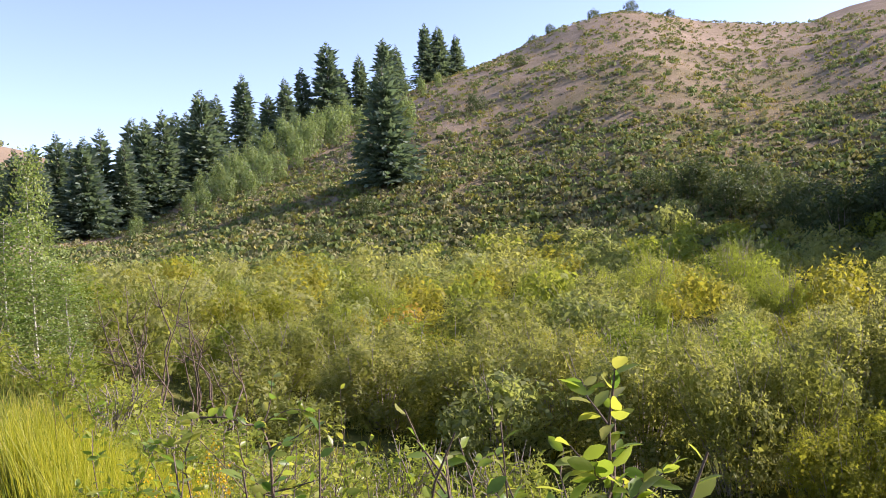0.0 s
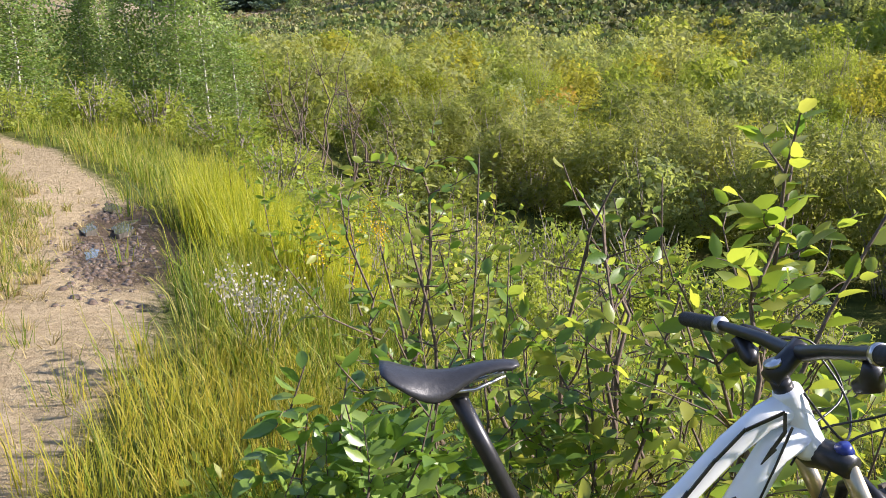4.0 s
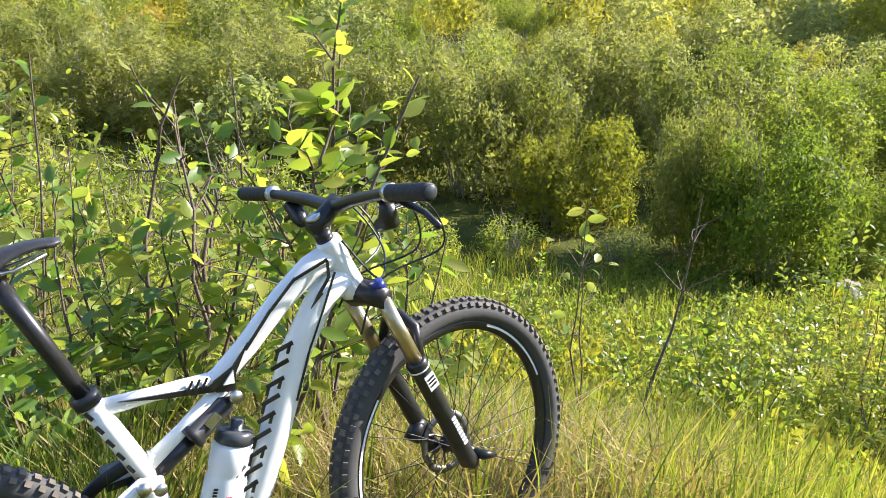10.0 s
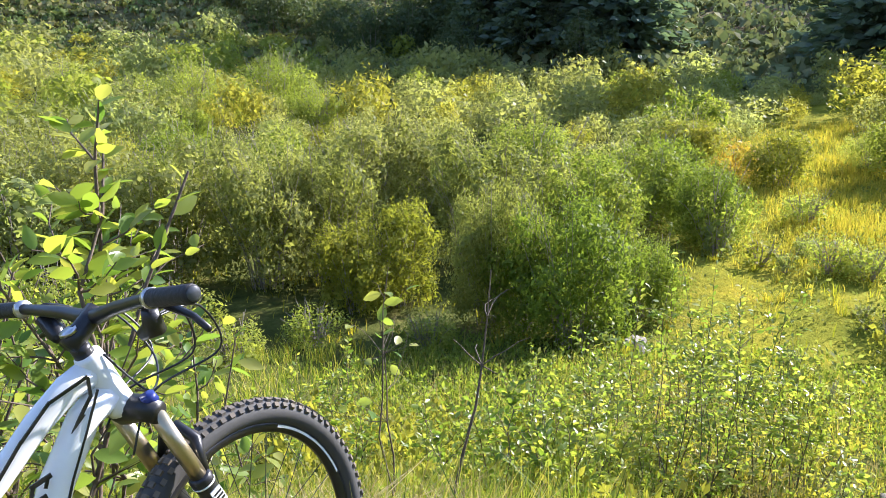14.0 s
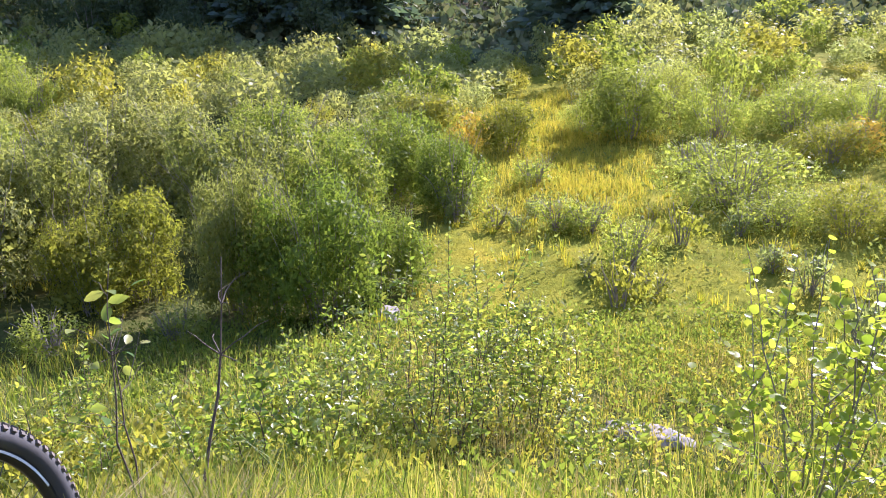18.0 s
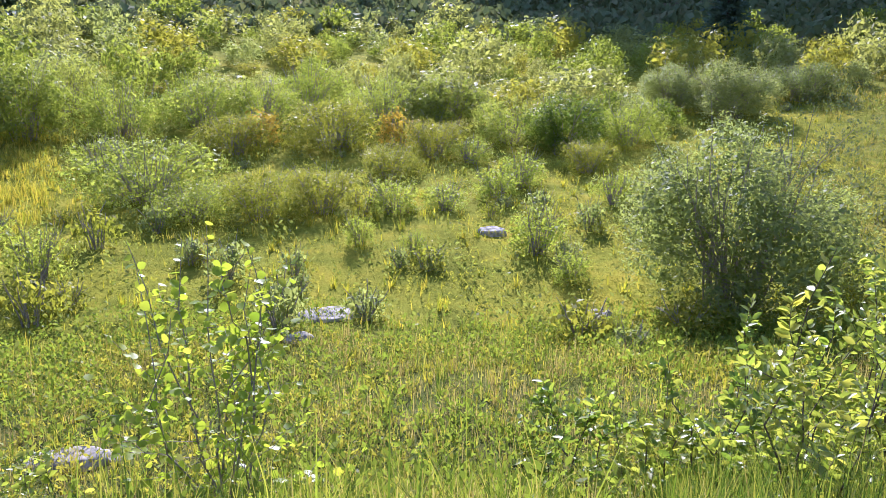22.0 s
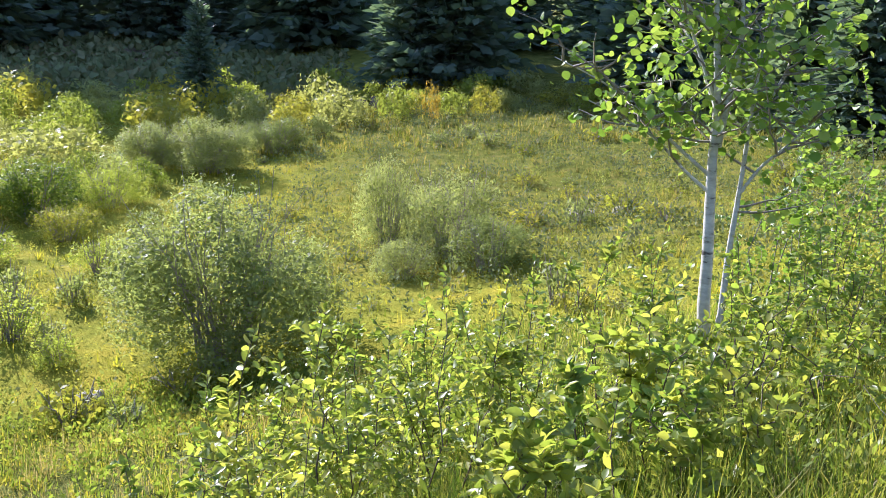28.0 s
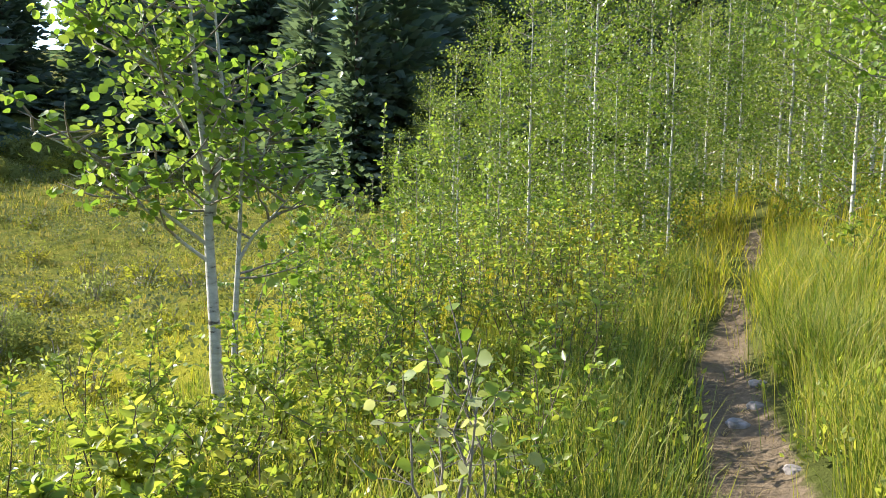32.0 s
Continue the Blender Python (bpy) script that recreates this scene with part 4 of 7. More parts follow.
# grass
def grass(x, y, h, w, mat, seed, name, label, lean=0.35, clump=0.28):
    rg = np.random.default_rng(seed)
    n = len(x)
    a = rg.uniform(0, 6.283, n)
    heart = rg.integers(0, max(1, n // 22), n)
    far = np.abs(rg.normal(size=n)) * np.mean(h) * clump
    tuft = rg.uniform(0, 1, n) < 0.7
    if clump:
        x = np.where(tuft, x[heart] + np.cos(a) * far, x)
        y = np.where(tuft, y[heart] + np.sin(a) * far, y)
    z = ground_z(x, y) - 0.02
    base = np.stack([x, y, z], -1)
    h = (h * np.ones(n) * rg.uniform(0.4, 1.2, n) * (1 + 0.3 * wave(x, y, 1.7, seed) + 0.25 * wave(x, y, 6.0, seed * 0.3)))[:, None]
    d = np.stack([np.cos(a), np.sin(a), 0 * a], -1) * (lean * rg.uniform(0.2, 1.3, n))[:, None]
    side = np.stack([-np.sin(a + rg.normal(size=n)), np.cos(a), 0 * a], -1) * (w * rg.uniform(0.6, 1.3, n))[:, None] / 2
    up = np.array([0, 0, 1.0])
    m = base + up * h * 0.55 + d * h * 0.35
    t = base + up * h * (1 - 0.3 * np.linalg.norm(d, axis=1, keepdims=True)) + d * h
    v = np.stack([base - side, base + side, m + side * 0.8, m - side * 0.8, t + side * 0.12, t - side * 0.12], 1).reshape(-1, 3)
    k = np.arange(n)[:, None] * 6
    f = np.concatenate([k + [0, 1, 2, 3], k + [3, 2, 4, 5]])
    return tagged(put(name, np_mesh(name, v, f, mat)), label, "grass", kind="stuff")


def ring_points(n, az0, az1, r0, r1, seed, power=1.0):
    rg = np.random.default_rng(seed)
    az = np.radians(rg.uniform(az0, az1, n))
    r = np.sqrt(r0 ** 2 + (r1 ** 2 - r0 ** 2) * rg.uniform(0, 1, n) ** power)
    x, y = -np.sin(az) * r, np.cos(az) * r
    ok = trail_distance(x, y) > 1.0 + 0.25 * rg.normal(size=n)
    return x[ok], y[ok]


def shorter(x, y):
    """Shorter growth on the open slope towards the meadow and along the wide trail."""
    edge = np.where(y > 0.6, np.clip(0.3 + 0.6 * (trail_distance(x, y) - 1.0), 0.3, 1.0), 1.0)
    a = np.degrees(np.arctan2(-x, y))
    a = np.where(a > 120, a - 360, a)
    return edge - 0.55 * np.clip((-45 - a) / 15, 0, 1) * np.clip((a + 140) / 15, 0, 1) - 0.25 * np.clip((-140 - a) / 10, 0, 1) * (y < 0)


x, y = ring_points(60000, -225, 60, 1.15, 4.8, 61, 1.1)
keep = (shorter(x, y) > 0.7) | (x < 0) | (np.arange(len(x)) % 5 < 2)
grass(x[keep], y[keep], 0.44 * shorter(x, y)[keep], 0.005, M["grass"], 62, "bank_grass", "long yellow-green grass on the bank", 0.5)
grass(x[~keep], y[~keep], 0.32 * shorter(x, y)[~keep], 0.0045, M["grass"], 59, "open_bank_grass", "mixed green and tan grass on the open bank", 0.45)
# the shade behind the rear wheel is put into these blades' colour
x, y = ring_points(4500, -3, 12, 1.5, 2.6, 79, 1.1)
grass(x, y, 0.46, 0.0055, M["grass_shade_green"], 80, "shaded_bank_grass", "long green grass beside the bicycle with shade painted into its colour", 0.5)
x, y = ring_points(76000, -220, 45, 4.4, 13, 63)
az = np.degrees(np.arctan2(-x, y))
lush = (az < -58) & (az > -132) & (np.hypot(x, y) > 6.5) & (np.arange(len(x)) % 5 < 3)
grass(x[~lush], y[~lush], (0.40 * shorter(x, y))[~lush], 0.010, M["grass"], 64, "slope_grass", "long mixed grass on the slope down to the meadow", 0.45)
grass(x[lush], y[lush], (0.36 * shorter(x, y))[lush], 0.010, M["grass_meadow"], 61, "lower_slope_grass", "yellow-green grass at the edge of the meadow", 0.45)
x, y = ring_points(80000, -215, 45, 12.5, 44, 65)
keep = (np.degrees(np.arctan2(-x, y)) < -54) | (np.hypot(x, y) < 21) | (np.degrees(np.arctan2(-x, y)) > 8)
x, y = x[keep], y[keep]
up = (x > 0) & (y < 0) & (np.degrees(np.arctan2(-x, y)) < -124 + 3 * wave(x, y, 9, 0.5)) & (np.hypot(x, y) > 17)
grass(x[~up], y[~up], 0.28, 0.02, M["grass_meadow"], 66, "meadow_grass", "bright green meadow grass between the willows", 0.5)
grass(x[up], y[up], 0.34, 0.018, M["grass_rise"], 65, "upper_meadow_grass", "olive and straw-coloured grass on the rise", 0.5)
rg = np.random.default_rng(56)
az = rg.uniform(-46, 12, 45000)
r = hill_r(1.1)(az, rg)
x, y = -np.sin(np.radians(az)) * r, np.cos(np.radians(az)) * r
grass(x, y, 0.45, 0.09, M["hill_straw"], 57, "hill_straw", "dry tan grass between the shrubs of the hillside", 0.6, 1.4)
x, y = ring_points(16000, -165, -122, 40, 62, 77)
grass(x, y, 0.42, 0.05, M["grass_rise"], 78, "rise_grass", "yellow-green grass on the rise below the wood", 0.5)

# taller and drier grass
x, y = ring_points(15000, 4.5, 15.5, 6.8, 10.4, 67)
inner = trail_distance(x, y) > 1.45 + 0.2 * wave(x, y, 1.5, 0.7)
x, y = x[inner], y[inner]
grass(x, y, 0.76, 0.008, M["grass_bright"], 68, "golden_grass", "tall golden-green grass clump beside the trail", 0.22)
x, y = ring_points(3500, 1.0, 17.0, 5.4, 7.2, 167)
grass(x, y, 0.5, 0.006, M["grass"], 168, "clump_edge_grass", "mixed green and tan grass round the golden clump", 0.4)
rg = np.random.default_rng(69)
az, r = np.radians(rg.normal(-70, 3.2, 30000)), rg.uniform(21, 43, 30000) + rg.normal(0, 1.5, 30000)
x, y = -np.sin(az) * r, np.cos(az) * r
grass(x, y, 0.3, 0.018, M["golden"], 70, "golden_meadow_grass", "golden meadow grass between willows")
x, y = ring_points(5200, -45, 6, 1.2, 3.2, 71)
grass(x, y, 0.34, 0.006, M["grass_dry"], 72, "dry_grass", "dry straw-coloured grass round the bicycle", 0.8)
x, y = ring_points(7000, -215, -150, 2.6, 9, 73)
grass(x, y, 0.42, 0.006, M["grass_tall"], 74, "trailside_grass", "tall grass along the narrow trail", 0.3)
rg = np.random.default_rng(75)
y = rg.uniform(-14, -3.4, 5000)
x = np.interp(-y, -TRAIL[:, 1], TRAIL[:, 0]) + 0.58 + rg.gamma(1.6, 0.16, 5000)
grass(x, y, 0.55, 0.005, M["grass_shade_green"], 76, "trail_edge_grass", "tall dense grass shading the narrow trail", 0.3)


y = rg.uniform(-13, -3.2, 9000)
x = np.interp(-y, -TRAIL[:, 1], TRAIL[:, 0]) - 0.34 - rg.gamma(1.5, 0.3, 9000)
grass(x, y, 0.44, 0.006, M["grass"], 77, "trail_bank_grass", "tall green grass on the bank beside the narrow trail", 0.4)
x, y = ring_points(13000, -156, -118, 2.7, 5.2, 151)
grass(x, y, 0.36, 0.0045, M["grass_shade_green"], 152, "tall_bank_grass", "long green grass among the bank shrubs", 0.35)
x, y = ring_points(12000, -132, -42, 3, 12, 141)
grass(x, y, 0.32, 0.005, M["grass_dry"], 142, "seeding_grass", "thin tan seeding grass on the slope", 0.3)
x, y = ring_points(16000, 10, 34, 9, 19, 153)
grass(x, y, 0.36, 0.009, M["grass"], 154, "verge_grass", "yellow-green grass verge round the bend of the trail", 0.4)
x, y = ring_points(24000, 160, 196, 9, 34, 143)
grass(x, y, 0.5, 0.016, M["grass_meadow"], 144, "grove_grass", "tall green grass under the aspens", 0.4)


x, y = ring_points(6000, 8, 34, 2.0, 5.0, 147)
grass(x, y, 0.3, 0.005, M["golden"], 148, "roadside_grass", "thin golden grass between the trail and the bicycle", 0.4)
x, y = ring_points(3000, -34, -4, 1.5, 2.7, 145)
grass(x, y, 0.3, 0.005, M["grass_dry"], 146, "matted_straw", "matted straw under the front wheel", 2.2)


def herbs(n, az0, az1, r0, r1, size, mat, seed, name, label, cards=12):
    """Low leafy herbs scattered through the grass."""
    x, y = ring_points(n, az0, az1, r0, r1, seed)
    rg = np.random.default_rng(seed + 1)
    keep = wave(x, y, 7, seed * 0.1) + rg.normal(size=len(x)) * 0.4 > 0
    x, y = x[keep], y[keep]
    n = len(x)
    s = size * rg.uniform(0.5, 1.5, n).repeat(cards)
    p = np.stack([x, y, ground_z(x, y)], -1).repeat(cards, 0)
    d = unit(rg.normal(size=p.shape) * [1, 1, 0.4] + [0, 0, 0.3])
    p = p + d * s[:, None] * [0.45, 0.45, 0.3] + np.array([0, 0, 1.0]) * (s * rg.uniform(0, 1.1, len(s)))[:, None]
    v, f = leaf_cards(p, d + [0, 0, 0.5], s * 0.32, s * 0.16, rg=rg)
    return tagged(put(name, np_mesh(name, v, f, mat)), label, "herbs", kind="stuff")


herbs(7500, -140, -38, 4, 14, 0.17, M["willow_green"], 81, "slope_herbs", "leafy green herbs among the slope grass", 16)
herbs(5000, -140, -50, 3.4, 12, 0.14, M["willow_yellow"], 85, "bank_herbs", "small broad-leaved herbs on the slope", 12)
herbs(2600, -200, -140, 3.3, 9, 0.15, M["broadleaf_far"], 87, "trail_herbs", "leafy green herbs along the narrow trail", 14)
herbs(9000, -165, -58, 11, 30, 0.17, M["willow_yellow"], 86, "meadow_tufts", "yellow-green tufts in the meadow sward", 8)
herbs(5200, -160, -60, 12, 40, 0.26, M["willow"], 82, "meadow_herbs", "grey-green herbs in the meadow", 12)
# added to deepen the shaded gap behind the wheel
herbs(160, 2, 16, 2.0, 3.2, 0.17, M["broadleaf_far"], 88, "wheel_herbs", "leafy herbs added to fill the dark behind the rear wheel", 14)
herbs(1200, -60, -30, 4.7, 8.5, 0.2, M["willow_yellow"], 83, "yellow_herbs", "yellowing leafy herbs on the bank", 18)
herbs(6000, -172, -122, 14, 56, 0.34, M["sage"], 84, "upper_herbs", "low shrubs on the grassy rise", 12)

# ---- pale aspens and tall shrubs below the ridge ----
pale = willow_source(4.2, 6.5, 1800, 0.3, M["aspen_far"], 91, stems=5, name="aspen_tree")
rg = np.random.default_rng(92)
sp = []
for az, r, h in [(2.6, 150, 7), (1.4, 146, 8), (0.4, 152, 8), (-0.8, 150, 9), (-2, 154, 9), (-3.2, 158, 10), (-4.2, 160, 9), (-5.3, 162, 10), (-6.3, 165, 10), (-7.4, 168, 9), (-8.4, 165, 7),
                 (0.8, 135, 6), (-0.6, 132, 6.5), (2.4, 132, 5), (-2.6, 142, 7), (-11.6, 150, 8), (-10.8, 160, 8), (-12.8, 185, 6), (6.8, 128, 4.5), (-14, 190, 5), (20, 120, 6), (22, 128, 7), (24, 118, 6),
                 (18, 112, 5), (26, 116, 6), (-1.6, 138, 8), (0.1, 143, 9), (-3.9, 147, 8), (-4.9, 152, 9), (-6.9, 158, 9), (3.4, 138, 5), (1.9, 139, 6)]:
    s = h / 6.5
    sp.append(spot(at(az, r, -0.2), rg.uniform(0, 6), s * rg.uniform(0.62, 0.85), s))
place(pale, sp, "pale green aspen in a grove on the hillside", "tree", "aspens on the hillside")
# shrubs at the hill foot, their shade painted as dark leaf colour
tall = willow_source(5.0, 4.6, 3000, 0.2, M["shade_leaf"], 93, stems=6, name="tall_shrub")
sp = []
for i in range(26):
    az = -28 - i * 1.15 + rg.uniform(-.6, .6)
    r = FOOT_R(az) + rg.uniform(1, 14)
    s = rg.uniform(0.75, 1.25)
    sp.append(spot(at(az, r, -0.2), rg.uniform(0, 6), s, s))
for az, r, s in [(-8.3, 98, 0.7), (-16.5, 150, 0.9), (-19.6, 185, 0.8), (-5, 88, 0.5), (-22, 225, 0.7), (-25, 240, 0.8), (-27.5, 240, 0.9), (-20.8, 232, 0.6), (-30, 236, 0.6)]:
    sp.append(spot(at(az, r, -0.2), az, s, s))
place(tall, sp, "green shrub at the foot of the hill with shade painted into its leaves", "shrub", "dark shrubs on the slopes")

# ---- aspens ----
M["aspen_bark"] = None


def aspen_bark():
    m, nt, b = nodes_of("aspen_bark")
    n1 = noise_out(nt, 5, 5, 0.65, stretch=(1, 1, 3.2))
    n2 = noise_out(nt, 60, 4)
    c = ramp(nt, n1, [(0.33, (0.07, 0.055, 0.045)), (0.40, (0.42, 0.40, 0.33)), (0.62, (0.62, 0.60, 0.52)), (0.8, (0.50, 0.50, 0.38))])
    c = mixc(nt, 0.35, c, ramp(nt, n2, [(0.3, (0.7, 0.7, 0.66)), (0.7, (1.1, 1.1, 1.1))]), "MULTIPLY")
    link(nt, c, b.inputs["Base Color"])
    b.inputs["Roughness"].default_value = 0.7
    bump(nt, b, n2, 0.4, 0.01)
    return m


M["aspen_bark"] = aspen_bark()
ASPEN_LEAF = round_leaf(0.055, M["aspen"], "aspen_leaf")


def smooth_line(pts, n=14):
    """A smooth run of n points through the given ones."""
    p = np.asarray(pts, float)
    p = np.concatenate([[2 * p[0] - p[1]], p, [2 * p[-1] - p[-2]]])
    out = []
    for s in np.linspace(0, len(p) - 3.001, n):
        i, t = int(s) + 1, s % 1
        out.append(0.5 * (2 * p[i] + (p[i + 1] - p[i - 1]) * t + (2 * p[i - 1] - 5 * p[i] + 4 * p[i + 1] - p[i + 2]) * t ** 2 + (3 * p[i] - p[i - 1] - 3 * p[i + 1] + p[i + 2]) * t ** 3))
    return np.array(out)


def aspen(base, height, trunk_r, crown_from, spread, leaves, rg, lean=(0, 0), big=1.0, card=None, forks=0, label="", group="", branches=26, name="aspen_tree", rise=(0.25, 0.9), loose=0.06, stems=None, limbs=(), leaf_mat_=None):
    root = empty(name, Matrix.Translation(Vector(base)))
    tagged(root, label, "tree", group)
    top = np.array([lean[0], lean[1], height])
    line = curve_stem((0, 0, -0.2), top, trunk_r * 0.9, rg, 12) if stems is None else smooth_line(stems[0], 12)
    put("trunk", np_mesh("trunk", *tube_rows(line, np.linspace(trunk_r, trunk_r * 0.15, 12), 12), M["aspen_bark"], True), root, "white bark with dark knots")
    twigs = []
    lines = [(line, trunk_r, crown_from)]
    for k in range(forks):
        i = 2 + k
        a = rg.uniform(0, 6.28) if k else 5.6
        tip = line[i] + np.array([math.cos(a) * spread * 0.45, math.sin(a) * spread * 0.45, height * (0.72 - 0.1 * k)])
        fk = curve_stem(line[i] * [1, 1, 0.6], tip, 0.12, rg, 9)
        put("fork", np_mesh("fork", *tube_rows(fk, np.linspace(trunk_r * 0.55, trunk_r * 0.1, 9), 9), M["aspen_bark"], True), root)
        lines.append((fk, trunk_r * 0.5, max(0.3, crown_from)))
    for k, st in enumerate((stems or [])[1:]):
        st = smooth_line(st)
        put("fork", np_mesh("fork", *tube_rows(st, np.linspace(trunk_r * 0.6, trunk_r * 0.12, len(st)), 9), M["aspen_bark"], True), root)
        lines.append((st, trunk_r * 0.5, max(0.4, crown_from)))
    for lb in limbs:
        lb = smooth_line(lb)
        put("branch", np_mesh("branch", *tube_rows(lb, np.linspace(trunk_r * 0.27, trunk_r * 0.07, len(lb)), 7), M["aspen_bark"], True), root, "pale slender branch")
        lines.append((lb, trunk_r * 0.3, 0.25))
    for ln, r0, cf in lines:
        for j in range(branches if ln is line else branches // 2):
            u = cf + (0.98 - cf) * rg.uniform(0, 1) ** 0.9
            i = u * (len(ln) - 1)
            q = ln[int(i)] + (ln[min(int(i) + 1, len(ln) - 1)] - ln[int(i)]) * (i % 1)
            a = rg.uniform(0, 6.283)
            lg = spread * (1.15 - 0.75 * u) * rg.uniform(0.5, 1.1)
            tip = q + np.array([math.cos(a) * lg, math.sin(a) * lg, lg * rg.uniform(*rise)])
            twigs.append(curve_stem(q, tip, lg * 0.1, rg, 6))
    put("limb", np_mesh("limb", *gather([tube_rows(t, np.linspace(trunk_r * 0.2, 0.003, 6), 5) for t in twigs]), M["bark_grey"], True), root)
    ln = np.array([np.linalg.norm(t[-1] - t[0]) for t in twigs])
    pick = rg.choice(len(twigs), leaves, p=ln / ln.sum())
    tw = np.array(twigs)[pick]
    u = rg.uniform(0.25, 1.0, leaves) * 4.999
    i = u.astype(int)
    k = np.arange(leaves)
    q = tw[k, i] + (tw[k, i + 1] - tw[k, i]) * (u % 1)[:, None]
    q = q + rg.normal(size=q.shape) * spread * loose
    way = rg.normal(size=q.shape) * [1, 1, 0.6] + [0, 0, -0.45]
    if card:
        v, f = leaf_cards(q, way, card, card * 0.85, rg=rg)
        put("foliage", np_mesh("foliage", v, f, leaf_mat_ or M["aspen"]), root)
    else:
        merged_leaves(ASPEN_LEAF, [turned(a, b, rg, big * rg.uniform(0.7, 1.25)) for a, b in zip(q, way)], M["aspen"], "foliage", root, "round trembling green leaves")
    return root


rg = np.random.default_rng(101)
FOOT = Vector((3.66, -7.53, float(ground_z(np.array([3.66]), np.array([-7.53]))[0])))
UP = -FOOT.z
aspen(FOOT, 5.0, 0.07, 0.45, 1.15, 2100, rg, big=1.5, label="young aspen with white forked trunk and round leaves", group="aspens by the trail", branches=24, loose=0.1, rise=(0.1, 0.9),
      stems=[[(-0.02, -0.02, -0.15), (0.05, 0.02, UP - 0.45), (0.06, 0.03, UP + 0.22), (0.09, 0.05, UP + 1.0), (0.09, 0.05, UP + 1.57), (0.15, 0.08, UP + 2.26), (0.19, 0.1, UP + 2.8), (0.2, 0.1, UP + 3.8)],
             [(0.0, -0.04, -0.1), (-0.08, -0.05, UP - 0.45), (-0.10, -0.06, UP + 0.22), (-0.14, -0.08, UP + 0.9), (-0.18, -0.1, UP + 1.72), (-0.24, -0.14, UP + 2.6)],
             [(0.07, 0.03, UP + 1.2), (0.01, 0.0, UP + 1.72), (-0.04, -0.03, UP + 2.14), (-0.02, -0.01, UP + 2.54), (0.03, 0.01, UP + 3.3)]],
      limbs=[[(0.10, 0.06, UP + 0.79), (0.31, 0.16, UP + 0.98), (0.55, 0.29, UP + 1.25), (0.83, 0.44, UP + 1.43), (1.11, 0.6, UP + 1.58)],
             [(0.10, 0.05, UP + 0.93), (0.36, 0.35, UP + 1.25), (0.64, 0.5, UP + 1.54), (0.97, 0.65, UP + 1.77), (1.38, 0.8, UP + 1.97)],
             [(0.09, 0.04, UP + 1.51), (0.27, -0.1, UP + 1.72), (0.5, -0.2, UP + 2.08), (0.78, -0.3, UP + 2.44), (0.95, -0.3, UP + 2.8)],
             [(-0.13, -0.07, UP + 0.77), (-0.3, -0.1, UP + 1.04), (-0.48, -0.2, UP + 1.25), (-0.66, -0.36, UP + 1.52)],
             [(0.13, 0.07, UP + 1.67), (0.32, 0.17, UP + 2.18), (0.46, 0.24, UP + 2.54), (0.6, 0.3, UP + 3.1)],
             [(-0.15, -0.09, UP + 1.36), (-0.33, -0.18, UP + 1.72), (-0.46, -0.25, UP + 2.14)],
             [(0.15, 0.08, UP + 2.2), (0.5, 0.4, UP + 2.6), (0.9, 0.6, UP + 2.9)]])
grove = [aspen((0, 0, 0), 6.0, 0.05, 0.06, 1.3, 3900, rg, leaf_mat_=M["aspen_grove"], card=0.068, branches=64, loose=0.12, label="young aspen with a white trunk and dense leaves", group="aspen grove"),
         aspen((0, 0, 0), 5.2, 0.04, 0.0, 1.1, 3700, rg, leaf_mat_=M["aspen_grove"], card=0.068, branches=64, loose=0.12, label="slender young aspen leafy to the ground", group="aspen grove"),
         aspen((0, 0, 0), 7.5, 0.06, 0.2, 1.6, 4300, rg, leaf_mat_=M["aspen_grove"], card=0.075, branches=64, loose=0.11, label="taller aspen with a bare white lower trunk", group="aspen grove")]
rows = [[], [], []]
for k, az, r, s in [(0, -177.2, 17.5, 1.05), (0, 179.6, 19, 1.0), (0, 178.4, 20.5, 1.1), (2, 174.9, 30, 1.0), (2, 173.9, 31, 0.9), (2, 171.6, 26, 0.9), (2, 170.3, 23, 0.95), (2, 166.5, 20.5, 0.9),
                    (1, -165.8, 12.5, 0.5), (1, -168.5, 14.5, 0.62), (1, -171, 15.5, 0.75), (1, -173, 16.5, 0.95), (0, -175, 20, 1.0), (1, -168, 19, 0.9), (1, -171.5, 21, 1.0), (0, -179, 24, 1.1), (2, 176.5, 36, 1.0),
                    (0, -174, 26, 1.1), (1, -167, 25, 0.8), (1, -164, 28, 0.65), (0, 168, 31, 1.0), (0, 164, 26, 1.0), (2, 161, 20, 0.9), (0, 158, 16, 0.9), (1, 178, 15.5, 0.75), (1, -178.5, 14, 0.6),
                    (0, 167.5, 14.5, 0.7), (0, 169.2, 18, 0.85), (1, 166, 17, 0.9), (0, 171, 21, 0.95), (1, 174, 24, 1.0), (0, 176, 27, 1.0), (0, 173, 33, 1.1), (0, 166, 34, 1.2), (1, 169, 27, 1.0), (0, 162, 30, 1.1), (0, 164.5, 38, 1.3), (0, 176.5, 45, 1.3), (0, 170, 46, 1.4),
                    (0, 172.6, 38, 1.1), (0, 169.5, 37, 1.1), (2, -176.5, 32, 1.1), (2, -170, 32, 1.0), (0, -166, 33, 0.9)]:
    rows[k].append(spot(at(az, r, -0.05), az * 1.7, s, s))
for src, sp in zip(grove, rows):
    src.matrix_basis = sp[0]
    for m in sp[1:]:
        copy_thing(src, Matrix.Identity(4)).matrix_basis = m
bushy = aspen((0, 0, 0), 5.0, 0.035, 0.0, 0.95, 4600, rg, card=0.078, rise=(-0.2, 0.6), loose=0.15, leaf_mat_=M["aspen_grey"], label="young aspen leafy down to the grass", group="aspens by the bend of the trail", branches=150)
